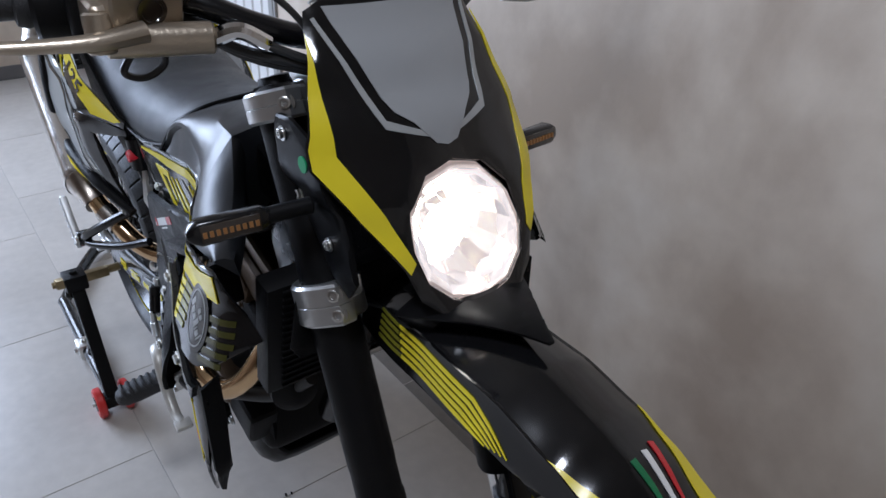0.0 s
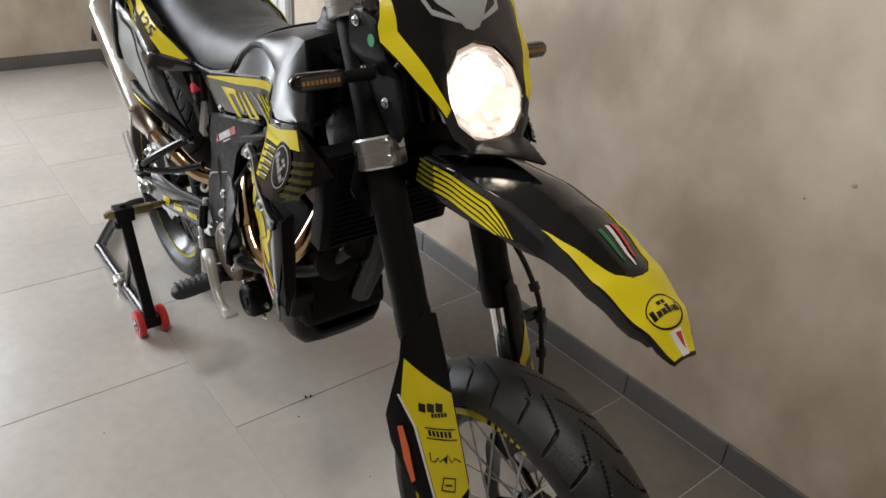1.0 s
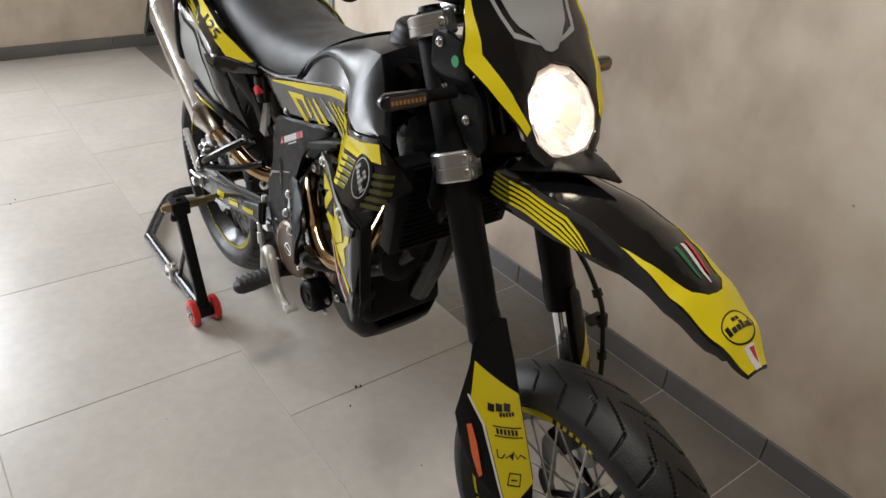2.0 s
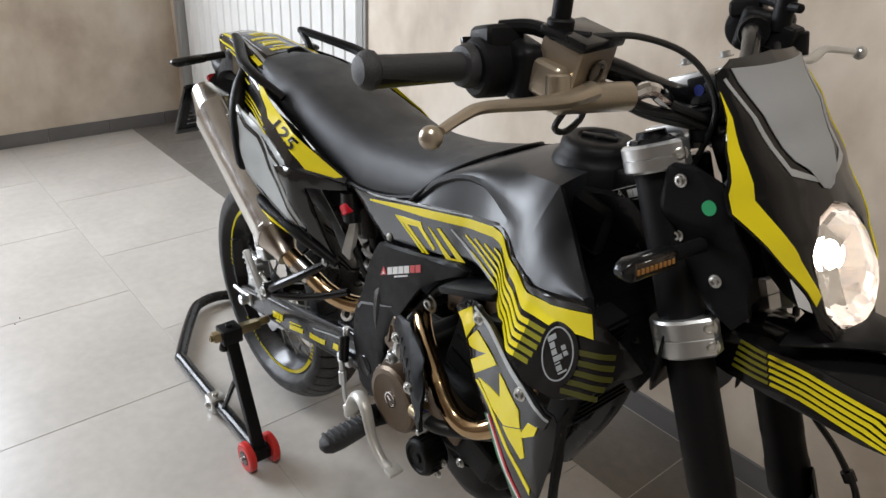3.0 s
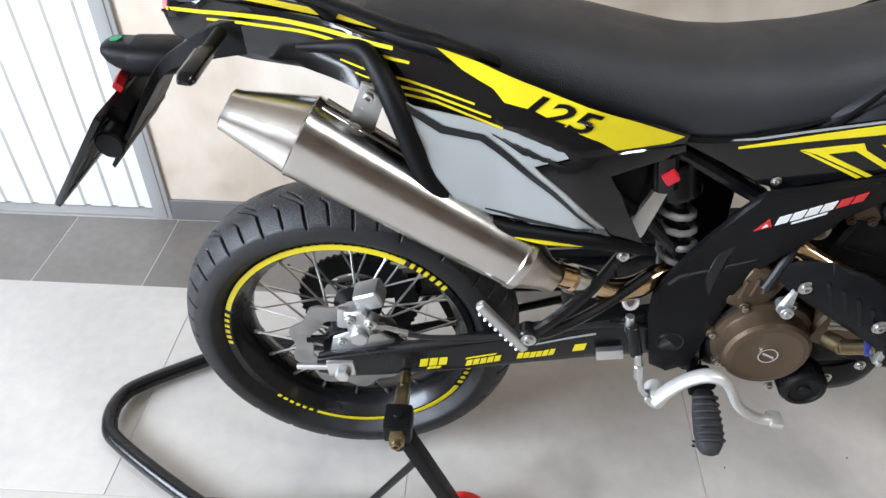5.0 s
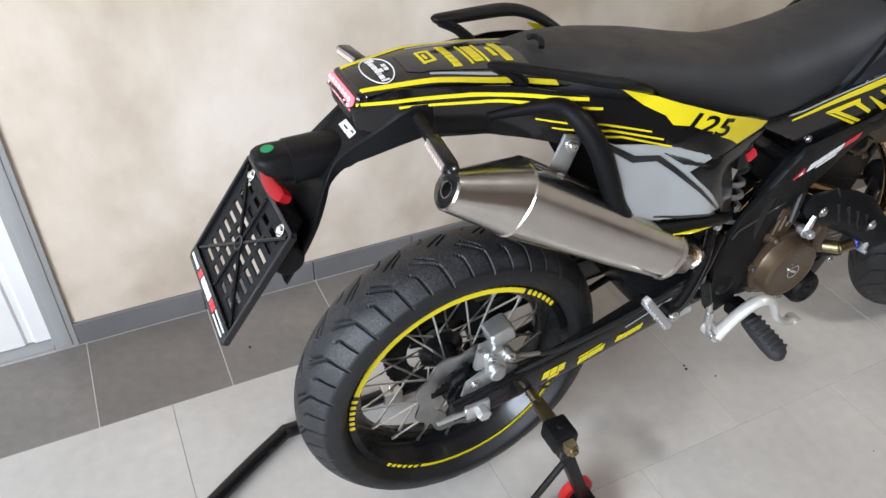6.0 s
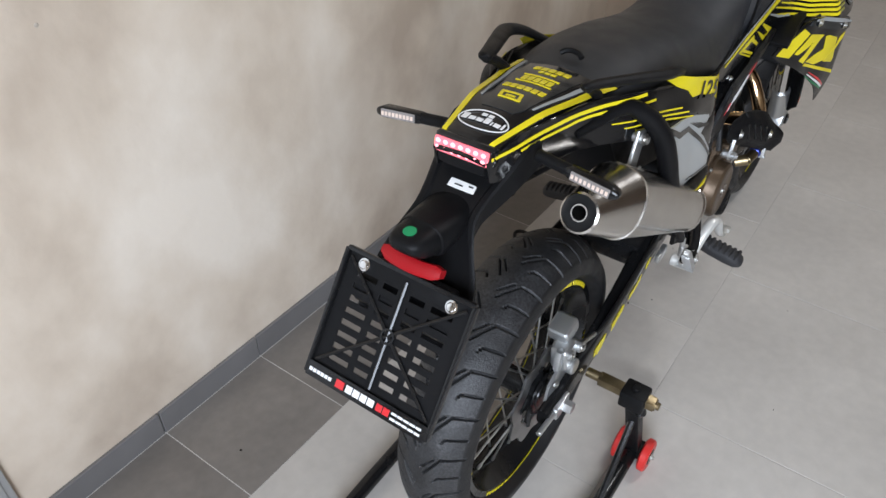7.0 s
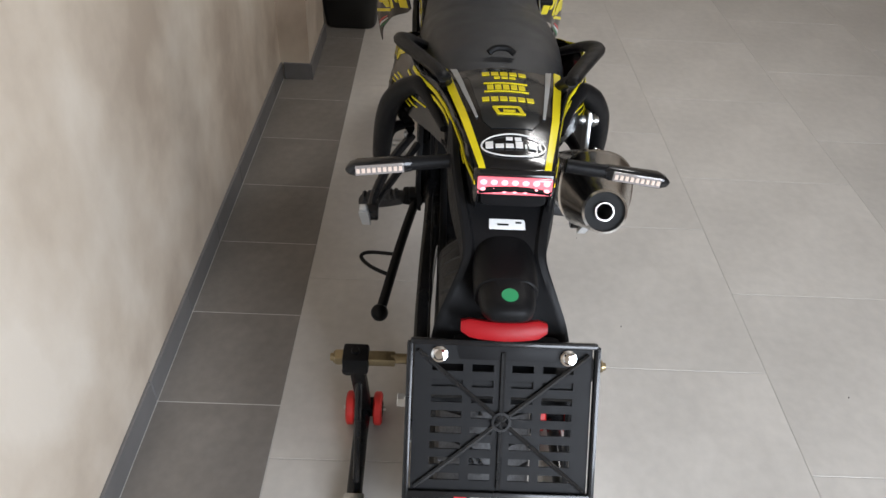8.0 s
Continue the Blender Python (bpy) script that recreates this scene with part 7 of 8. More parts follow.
bm = bmesh.new()
b_patch(bm, [(0.639, 0.602), (0.646, 0.620), (0.660, 0.628), (0.698, 0.634), (0.740, 0.626), (0.772, 0.612), (0.797, 0.578), (0.822, 0.542), (0.824, 0.520), (0.802, 0.500), (0.770, 0.509), (0.709, 0.541), (0.656, 0.569), (0.642, 0.585)], hs, 0.006, 0.02, out=(0, -1, 0))
shield = part("heat_shield", bm, MATTE, bike, "black plastic heat shield with slanted ribs")
for k in range(4):
    bm = bmesh.new()
    x = 0.695 + 0.019 * k
    z = interp(x, [(0.64, 0.600), (0.70, 0.588), (0.77, 0.560), (0.80, 0.53)])
    b_tube(bm, [V(*hs(x, z + 0.020)), V(*hs(x + 0.014, z - 0.022))], 0.0034, 6, 1)
    part("shield_rib", bm, BLACKP, shield)
bolts("shield_bolt", [V(*hs(0.671, 0.592)) + V(0, -0.001, 0), V(*hs(0.765, 0.562)) + V(0, -0.001, 0)], (0.1, -1, 0), 0.0075, 0.006, shield)

# ---- engine ----
eng = empty("engine", (0.70, 0, 0.42), "bronze and black single-cylinder engine")
eng.parent = bike


def E(x, y, z):
    return V(x - 0.70, y, z - 0.42)


bm = bmesh.new()
b_box(bm, E(0.70, 0, 0.445), (0.27, 0.22, 0.17), eul(0, -6, 0), 0.04, 4)
b_box(bm, E(0.80, 0, 0.40), (0.16, 0.20, 0.13), eul(0, -14, 0), 0.03, 4)
b_cyl(bm, E(0.655, -0.125, 0.445), E(0.655, 0.125, 0.445), 0.085, 36, 0.01)
part("crankcase", bm, ENGINE, eng, "black crankcase")
bm = bmesh.new()
b_lathe(bm, [(0.078, 0), (0.078, 0.008), (0.070, 0.012), (0.068, 0.016), (0.066, 0.036), (0.061, 0.041), (0.052, 0.0425), (0.050, 0.0415), (0.001, 0.042)], E(0.654, -0.118, 0.448), (0, -1, 0), 56)
part("clutch_cover", bm, BRONZE, eng, "bronze round clutch cover", 30)
bm = bmesh.new()
b_lathe(bm, [(0.0135, 0.0), (0.0155, 0.0), (0.0155, 0.0015), (0.0135, 0.0015)], E(0.654, -0.160, 0.450), (0, -1, 0), 32, True)
b_box(bm, E(0.654, -0.1605, 0.450), (0.020, 0.001, 0.004), eul(0, 28, 0), 0)
part("cover_badge", bm, CHROME, eng)
for k in range(7):
    q = radians(20 + k * 51)
    p = E(0.654 + 0.080 * math.cos(q), -0.127, 0.450 + 0.080 * math.sin(q))
    bm = bmesh.new()
    b_cyl(bm, p + V(0, 0.02, 0), p, 0.0085, 12)
    part("cover_lug", bm, BRONZE, eng)
    bolts("cover_bolt", [p], (0, -1, 0), 0.0052, 0.006, eng, None, False)
bolts("case_bolt", [E(x, -0.13, z) for x, z in ((0.79, 0.45), (0.775, 0.37), (0.8183, 0.402), (0.76, 0.335), (0.60, 0.365), (0.69, 0.345))], (0, -1, 0), 0.006, 0.006, eng)
bm = bmesh.new()
b_box(bm, E(0.77, -0.115, 0.475), (0.10, 0.04, 0.075), eul(0, 18, 0), 0.012, 3)
part("side_case", bm, BRONZE, eng, "bronze crankcase half")
bm = bmesh.new()
b_box(bm, E(0.84, -0.10, 0.43), (0.09, 0.05, 0.07), eul(0, 18, 0), 0.012, 3)
part("water_pump", bm, ENGINE, eng, "black water pump cover")
bm = bmesh.new()
b_box(bm, E(0.622, -0.098, 0.546), (0.070, 0.05, 0.085), eul(0, 25, 0), 0.014, 3)
for k in range(3):
    b_tube(bm, [E(0.600 + 0.016 * k, -0.124, 0.535 + 0.006 * k), E(0.606 + 0.016 * k, -0.1235, 0.570 + 0.004 * k)], 0.0028, 6, 1)
part("starter_cover", bm, BRONZE, eng, "ribbed bronze upper crankcase")
bm = bmesh.new()
b_lathe(bm, [(0.036, -0.02), (0.036, 0.018), (0.033, 0.024), (0.030, 0.026), (0.026, 0.026), (0.024, 0.023), (0.010, 0.022), (0.009, 0.026), (0.001, 0.026)], E(0.733, -0.135, 0.367), (0, -1, 0), 40)
cap = part("oil_filter_cap", bm, ENGINE, eng, "black knurled oil filter cap")
for k in range(24):
    q = 2 * math.pi * k / 24
    bm = bmesh.new()
    b_box(bm, E(0.733 + 0.036 * math.cos(q), -0.135, 0.367 + 0.036 * math.sin(q)), (0.003, 0.034, 0.003), eul(0, -math.degrees(q), 0), 0)
    part("cap_rib", bm, ENGINE, cap)
bm = bmesh.new()
b_cyl(bm, E(0.742, -0.176, 0.490), E(0.786, -0.186, 0.503), 0.0115, 20)
b_cyl(bm, E(0.735, -0.150, 0.482), E(0.748, -0.178, 0.492), 0.013, 18)
outlet = part("pump_outlet", bm, BRASS, eng, "brass coolant outlet")
bm = bmesh.new()
b_cyl(bm, E(0.772, -0.183, 0.499), E(0.780, -0.185, 0.501), 0.0135, 20)
part("blue_ring", bm, BLUE, outlet)
bm = bmesh.new()
b_box(bm, E(0.790, -0.192, 0.500), (0.011, 0.022, 0.034), eul(0, 8, 0), 0.003)
b_cyl(bm, E(0.790, -0.200, 0.486), E(0.790, -0.206, 0.486), 0.0045, 12)
part("hose_clamp", bm, CAST, outlet, "bright hose clamp")
for k in range(3):
    bm = bmesh.new()
    b_tube(bm, [E(0.730, -0.152, 0.506 + 0.009 * k), E(0.758, -0.160, 0.512 + 0.009 * k)], 0.0028, 8, 1)
    part("oil_pipe", bm, ZINC, eng)
bm = bmesh.new()
b_rings(bm, [[E(x + w * a, -0.150 - 0.004 * b, z - 0.2 * w * a) for a, b in ((-1, 0), (-0.6, 1.4), (0.6, 1.4), (1, 0), (0, -1))] for x, z, w in ((0.655, 0.532, 0.006), (0.656, 0.537, 0.011), (0.658, 0.548, 0.011), (0.661, 0.566, 0.007), (0.663, 0.580, 0.004))])
b_cyl(bm, E(0.657, -0.135, 0.543), E(0.657, -0.164, 0.543), 0.010, 16)
b_hex(bm, E(0.657, -0.164, 0.543), (0, -1, 0), 0.006, 0.005)
part("clutch_arm", bm, CAST, eng, "cast clutch arm")
bm = bmesh.new()
b_tube(bm, [E(0.784, -0.186, 0.503), E(0.82, -0.180, 0.505), E(0.87, -0.13, 0.50), E(0.93, -0.09, 0.52), E(0.99, -0.06, 0.58)], 0.012, 12)
b_tube(bm, [E(0.63, -0.13, 0.56), E(0.70, -0.09, 0.68), E(0.80, -0.08, 0.74)], 0.008, 10)
part("coolant_hose", bm, HOSE, eng)
CY = eul(0, 18, 0)
bm = bmesh.new()
b_cyl(bm, E(0.825, 0, 0.56) + CY @ V(0, 0, -0.09), E(0.825, 0, 0.56) + CY @ V(0, 0, 0.09), 0.06, 24)
part("cylinder", bm, ENGINE, eng, "black finned cylinder")
bm = bmesh.new()
b_box(bm, E(0.800, 0, 0.580), (0.150, 0.172, 0.135), CY, 0.016, 3)
b_box(bm, E(0.850, 0, 0.545), (0.075, 0.150, 0.130), CY, 0.016, 3)
jacket = part("cylinder_jacket", bm, ENGINE, eng, "smooth black water jacket")
for k in range(3):
    bm = bmesh.new()
    b_box(bm, E(0.808, 0, 0.556) + CY @ V(0, 0, -0.040 + 0.036 * k), (0.156, 0.178, 0.006), CY, 0.002, 1)
    part("cooling_fin", bm, ENGINE, jacket)
bm = bmesh.new()
b_box(bm, E(0.862, 0, 0.685), (0.13, 0.17, 0.065), CY, 0.016, 3)
b_box(bm, E(0.873, 0, 0.725), (0.115, 0.15, 0.035), CY, 0.012, 3)
part("cylinder_head", bm, BRONZE, eng, "bronze cylinder head")
for c, sz, tilt in (((0.749, -0.030, 0.676), (0.062, 0.120, 0.036), 4), ((0.822, -0.030, 0.662), (0.058, 0.125, 0.042), 26)):
    bm = bmesh.new()
    b_box(bm, E(*c), sz, eul(0, tilt, 0), 0.009, 3)
    part("cam_cover", bm, BRONZE, eng, "bronze cam cover with bolted edge")
bm = bmesh.new()
b_cyl(bm, E(0.786, -0.105, 0.690), E(0.792, -0.06, 0.668), 0.020, 20)
part("coolant_union", bm, ENGINE, eng)
bolts("head_bolt", [E(0.735, -0.092, 0.662), E(0.765, -0.092, 0.660), E(0.806, -0.094, 0.652), E(0.838, -0.094, 0.636)], (0, -1, 0), 0.0048, 0.005, eng, BRONZE)
bm = bmesh.new()
b_hex(bm, E(0.691, -0.100, 0.650), (0, -1, 0), 0.011, 0.010)
b_cyl(bm, E(0.691, 0.10, 0.650), E(0.691, -0.101, 0.650), 0.008, 14)
part("mount_bolt", bm, ZINC, eng)
bm = bmesh.new()
b_box(bm, E(0.72, 0, 0.66), (0.10, 0.12, 0.10), eul(0, 20, 0), 0.02, 3)
b_tube(bm, [E(0.70, 0, 0.68), E(0.60, 0, 0.70)], 0.03, 14, 1)
part("throttle_body", bm, ENGINE, eng)
# skid plate
bm = bmesh.new()
rings = []
for x, w, z0, zt in dense(((0.66, 0.085, 0.325, 0.360), (0.74, 0.098, 0.296, 0.360), (0.80, 0.104, 0.279, 0.365), (0.84, 0.104, 0.284, 0.388), (0.866, 0.098, 0.302, 0.412), (0.884, 0.087, 0.332, 0.430)), 3):
    sec = ((-1, zt), (-0.99, zt * 0.5 + z0 * 0.5), (-0.93, zt * 0.25 + z0 * 0.75), (-0.78, zt * 0.06 + z0 * 0.94), (-0.45, z0 + 0.001), (0, z0))
    sec = sec + tuple((-a, b) for a, b in reversed(sec[:-1]))
    rings.append([V(x, a * w, b) for a, b in sec] + [V(x - 0.002, a * (w - 0.007), b + 0.007 * (1 - abs(a) ** 3)) for a, b in reversed(sec)])
b_rings(bm, rings)
part("skid_plate", bm, DARKP, bike, "black plastic skid plate", 40)

# ---- swingarm ----
for s in (-1, 1):
    bm = bmesh.new()
    rings = []
    for x, y, z, hw, hh in ((-0.075, 0.098, 0.330, 0.012, 0.018), (-0.03, 0.098, 0.333, 0.014, 0.028), (0.05, 0.098, 0.345, 0.014, 0.032), (0.16, 0.096, 0.362, 0.015, 0.034), (0.28, 0.09, 0.385, 0.017, 0.038), (0.40, 0.082, 0.405, 0.019, 0.044), (0.50, 0.078, 0.42, 0.020, 0.048), (0.555, 0.078, 0.43, 0.020, 0.040)):
        rings.append([V(x, s * y + hw * math.copysign(abs(math.cos(q)) ** 0.45, math.cos(q)), z + hh * math.copysign(abs(math.sin(q)) ** 0.45, math.sin(q))) for q in [2 * math.pi * k / 20 for k in range(20)]])
    b_rings(bm, rings)
    sw = part("swingarm", bm, BLACKP, bike, "black box-section swingarm with yellow print", 30)
    if s < 0:
        def wf(u, v):
            y = interp(u, [(-0.03, 0.1125), (0.05, 0.1125), (0.16, 0.1115), (0.28, 0.1075), (0.40, 0.1015), (0.50, 0.0985)])
            return (u, -y, interp(u, [(-0.03, 0.333), (0.05, 0.345), (0.16, 0.362), (0.28, 0.385), (0.40, 0.405), (0.50, 0.42)]) + v)
        for u0, u1, v0, v1, n in ((0.105, 0.155, -0.010, 0.008, 3), (0.118, 0.142, -0.018, -0.013, 3), (0.185, 0.245, -0.017, -0.004, 5), (0.185, 0.245, 0.0, 0.003, 1), (0.272, 0.335, -0.016, -0.003, 6), (0.365, 0.388, -0.015, 0.0, 1)):
            for k in range(n):
                a, b = u0 + (u1 - u0) * k / n, u0 + (u1 - u0) * (k + 0.84) / n
                decals("yellow_bar", [[(a, v0), (b, v0), (b + 0.003, v1), (a + 0.003, v1)]], wf, YEL, sw, 0.05, 0.0014, (0, -1, 0))
        # grey line painted on for the sheen along the arm's upper face
        bm = bmesh.new()
        b_patch(bm, band([(0.29, 0.014), (0.40, 0.022)], [0.003, 0.004]), wf, 0.001, 0.05, 0.0014, (0, -1, 0))
        part("silver_line", bm, GREYD, sw)
    # axle block
    bm = bmesh.new()
    b_box(bm, (RX - 0.005, s * 0.113, RZ), (0.05, 0.012, 0.034), eul(0, -5, 0), 0.004)
    b_cyl(bm, (RX, s * 0.118, RZ), (RX, s * 0.136, RZ), 0.0135, 6, 0.002)
    b_cyl(bm, (RX - 0.03, s * 0.112, RZ), (RX - 0.085, s * 0.110, RZ - 0.004), 0.0055, 10)
    part("axle_block", bm, ALUM, sw, "aluminium axle adjuster")
bm = bmesh.new()
b_box(bm, (0.40, 0, 0.42), (0.10, 0.17, 0.07), eul(0, -8, 0), 0.015)
part("swingarm_bridge", bm, BLACKP, bike)
# chain and guard on the far side
bm = bmesh.new()
b_tube(bm, [(RX, 0.06, RZ + 0.105), (0.2, 0.06, RZ + 0.115), (0.55, 0.06, 0.475)], 0.008, 8, 1)
b_tube(bm, [(RX, 0.06, RZ - 0.105), (0.2, 0.06, RZ - 0.04), (0.55, 0.06, 0.415)], 0.008, 8, 1)
part("chain", bm, ENGINE, bike, "dark drive chain")
bm = bmesh.new()
b_patch(bm, [(-0.06, 0.45), (0.0, 0.475), (0.2, 0.475), (0.42, 0.49), (0.42, 0.465), (0.2, 0.445), (0.0, 0.445)], lambda u, v: (u, 0.085, v), 0.004, 0.04, out=(0, 1, 0))
part("chain_guard", bm, MATTE, bike)
# rear brake caliper with its bracket, hose and disc guard
bm = bmesh.new()
b_box(bm, (0.024, -0.073, 0.474), (0.048, 0.044, 0.036), eul(0, -18, 0), 0.009, 3)
b_box(bm, (0.005, -0.088, 0.432), (0.044, 0.036, 0.060), eul(0, -8, 0), 0.011, 3)
b_box(bm, (-0.021, -0.092, 0.440), (0.020, 0.014, 0.046), eul(0, 8, 0), 0.006, 2)
b_cyl(bm, (0.006, -0.098, 0.409), (0.006, -0.116, 0.409), 0.0165, 22, 0.003)
b_cyl(bm, (-0.006, -0.10, 0.447), (-0.006, -0.111, 0.447), 0.010, 18)
b_cyl(bm, (0.028, -0.09, 0.442), (0.028, -0.114, 0.442), 0.0115, 18)
cal = part("rear_caliper", bm, CAST, bike, "cast aluminium rear brake caliper")
bm = bmesh.new()
b_patch(bm, [(-0.055, 0.345), (-0.045, 0.385), (-0.015, 0.400), (0.035, 0.402), (0.062, 0.385), (0.055, 0.360), (0.0, 0.352)], lambda u, v: (u, -0.094, v), 0.008, 0.03, out=(0, -1, 0))
part("caliper_bracket", bm, CAST, cal, "cast caliper bracket")
bolts("caliper_bolt", [(-0.006, -0.108, 0.447), (0.028, -0.113, 0.442), (-0.030, -0.095, 0.382)], (0, -1, 0), 0.0062, 0.006, cal)
bm = bmesh.new()
b_cyl(bm, (0.034, -0.104, 0.434), (0.050, -0.106, 0.432), 0.0085, 6)
b_tube(bm, [(0.048, -0.106, 0.432), (0.090, -0.112, 0.425)], 0.0045, 8, 1)
part("hose_end", bm, ZINC, cal)
bm = bmesh.new()
b_tube(bm, [(0.09, -0.115, 0.425), (0.14, -0.115, 0.42), (0.25, -0.110, 0.425), (0.40, -0.105, 0.45), (0.50, -0.10, 0.44), (0.53, -0.10, 0.40)], 0.0045, 8)
b_tube(bm, [(-0.01, -0.095, 0.355), (0.12, -0.105, 0.392), (0.25, -0.105, 0.415), (0.42, -0.10, 0.452)], 0.004, 8)
part("rear_brake_hose", bm, HOSE, bike)
bm = bmesh.new()
b_lathe(bm, [(0.030, 0), (0.046, 0), (0.046, 0.003), (0.030, 0.003)], (RX, -0.0685, RZ), (0, -1, 0), 48, True)
for k in range(24):
    q = 2 * math.pi * k / 24
    b_box(bm, (RX + 0.043 * math.cos(q), -0.0725, RZ + 0.043 * math.sin(q)), (0.005, 0.002, 0.0028), eul(0, -math.degrees(q), 0), 0)
part("sensor_ring", bm, BLACKP, bike)

# passenger pegs with their brackets
for s in (-1, 1):
    bm = bmesh.new()
    b_tube(bm, [(0.415, s * 0.130, 0.625), (0.37, s * 0.170, 0.590), (0.315, s * 0.198, 0.550), (0.284, s * 0.204, 0.528)], [0.009, 0.009, 0.0095, 0.0095], 10, 5)
    b_tube(bm, [(0.46, s * 0.12, 0.575), (0.39, s * 0.160, 0.545), (0.32, s * 0.195, 0.528), (0.284, s * 0.204, 0.525)], 0.0080, 10, 5)
    b_cyl(bm, (0.281, s * 0.190, 0.527), (0.281, s * 0.215, 0.527), 0.0165, 20)
    pb = part("peg_bracket", bm, BLACKP, bike, "black passenger peg bracket")
    bm = bmesh.new()
    PR = eul(0, -38, 0)
    pc = V(0.243, s * 0.2125, 0.550)
    b_box(bm, pc, (0.014, 0.015, 0.112), PR, 0.005, 3)
    for k in range(8):
        b_box(bm, pc + PR @ V(-0.0070, 0, -0.044 + 0.0125 * k), (0.006, 0.018, 0.0055), PR, 0.0015, 1)
    part("passenger_peg", bm, CAST, pb, "folded silver passenger peg")
    bm = bmesh.new()
    b_hex(bm, (0.281, s * 0.215, 0.527), (0, s, 0), 0.0075, 0.005)
    part("peg_bolt", bm, ZINC, pb)
    # rider's peg
    bm = bmesh.new()
    rings = []
    for t, w, h in ((0.0, 0.012, 0.012), (0.06, 0.017, 0.015), (0.30, 0.020, 0.016), (0.65, 0.022, 0.016), (0.86, 0.020, 0.015), (0.96, 0.014, 0.011), (1.0, 0.006, 0.006)):
        c = V(0.577, s * 0.152, 0.347).lerp(V(0.571, s * 0.262, 0.334), t)
        rings.append([c + V(w * math.copysign(abs(math.cos(q)) ** 0.6, math.cos(q)), 0, h * math.copysign(abs(math.sin(q)) ** 0.6, math.sin(q))) for q in [2 * math.pi * k / 20 for k in range(20)]])
    b_rings(bm, rings)
    peg = part("rider_peg", bm, GRIP, bike, "black rubber rider's peg")
    for k in range(7):
        bm = bmesh.new()
        c = V(0.577, s * 0.152, 0.347).lerp(V(0.571, s * 0.262, 0.334), 0.16 + 0.115 * k)
        b_tube(bm, [c + V(-0.019, 0, 0.010), c + V(-0.010, s * 0.004, 0.0175), c + V(0.010, s * 0.004, 0.0175), c + V(0.019, 0, 0.010)], 0.0036, 7, 3)
        part("peg_rib", bm, GRIP, peg)
    bm = bmesh.new()
    b_box(bm, (0.575, s * 0.130, 0.352), (0.036, 0.05, 0.032), eul(s * 8, 0, s * 6), 0.006)
    b_hex(bm, (0.590, s * 0.146, 0.360), (0.2, s, 0.2), 0.006, 0.006)
    part("peg_hinge", bm, MATTE, peg)

# rear brake pedal and its linkage
bm = bmesh.new()
b_tube(bm, [(0.506, -0.152, 0.324), (0.524, -0.158, 0.362), (0.546, -0.165, 0.394), (0.572, -0.172, 0.412), (0.600, -0.178, 0.402), (0.626, -0.182, 0.354), (0.660, -0.184, 0.327), (0.686, -0.183, 0.321)],
       [0.0150, 0.0145, 0.0140, 0.0135, 0.012, 0.0105, 0.0095, 0.0095], 12, 6, flat=0.75)
b_box(bm, (0.692, -0.181, 0.321), (0.022, 0.030, 0.010), eul(0, 10, 0), 0.003)
b_cyl(bm, (0.507, -0.118, 0.324), (0.507, -0.158, 0.324), 0.0165, 20)
pedal = part("brake_pedal", bm, IVORY, bike, "silver-white curved brake pedal")
bm = bmesh.new()
b_tube(bm, [(0.494, -0.150, 0.328), (0.478, -0.148, 0.345), (0.470, -0.146, 0.385)], 0.0045, 8, 3)
b_cyl(bm, (0.470, -0.146, 0.372), (0.467, -0.145, 0.402), 0.0080, 14)
b_cyl(bm, (0.466, -0.144, 0.402), (0.462, -0.143, 0.425), 0.0060, 14)
b_cyl(bm, (0.492, -0.138, 0.328), (0.492, -0.158, 0.328), 0.0080, 12)
b_hex(bm, (0.507, -0.160, 0.324), (0, -1, 0), 0.007, 0.006)
link = part("pedal_linkage", bm, ALUM, pedal, "silver brake rod and union")
bm = bmesh.new()
b_cyl(bm, (0.462, -0.138, 0.418), (0.449, -0.126, 0.470), 0.0105, 16)
part("master_cylinder", bm, BLACKP, link, "black rear master cylinder")
bm = bmesh.new()
b_cyl(bm, (0.4475, -0.120, 0.455), (0.4455, -0.118, 0.485), 0.0075, 16)
part("hose_union", bm, ALUM, link)
bm = bmesh.new()
b_lathe(bm, [(0.009, -0.004), (0.013, -0.004), (0.0145, 0), (0.013, 0.004), (0.009, 0.004)], (0.443, -0.114, 0.513), (0.3, -0.8, 0.5), 24, True)
part("hose_band", bm, WHITE, link, "white hose band")
bm = bmesh.new()
b_box(bm, (0.425, -0.112, 0.392), (0.045, 0.012, 0.022), eul(0, -8, 0), 0.003)
part("linkage_block", bm, ALUM, bike)
# side stand and gear lever on the far side
bm = bmesh.new()
b_tube(bm, [(0.56, 0.12, 0.36), (0.42, 0.150, 0.338), (0.255, 0.185, 0.285)], 0.011, 12, 3)
bmesh.ops.create_uvsphere(bm, u_segments=16, v_segments=10, radius=0.019, matrix=Matrix.Translation((0.245, 0.188, 0.282)))
b_tube(bm, [(0.33, 0.168, 0.312), (0.36, 0.215, 0.31), (0.39, 0.240, 0.312), (0.40, 0.222, 0.318), (0.385, 0.158, 0.328)], 0.0045, 8)
b_cyl(bm, (0.56, 0.09, 0.37), (0.56, 0.14, 0.37), 0.018, 18)
part("side_stand", bm, MATTE, bike, "folded black side stand")
bm = bmesh.new()
b_tube(bm, [(0.62, 0.14, 0.40), (0.70, 0.16, 0.39), (0.77, 0.17, 0.38)], 0.007, 10)
b_cyl(bm, (0.77, 0.165, 0.38), (0.77, 0.215, 0.38), 0.010, 14)
part("gear_lever", bm, CAST, bike)

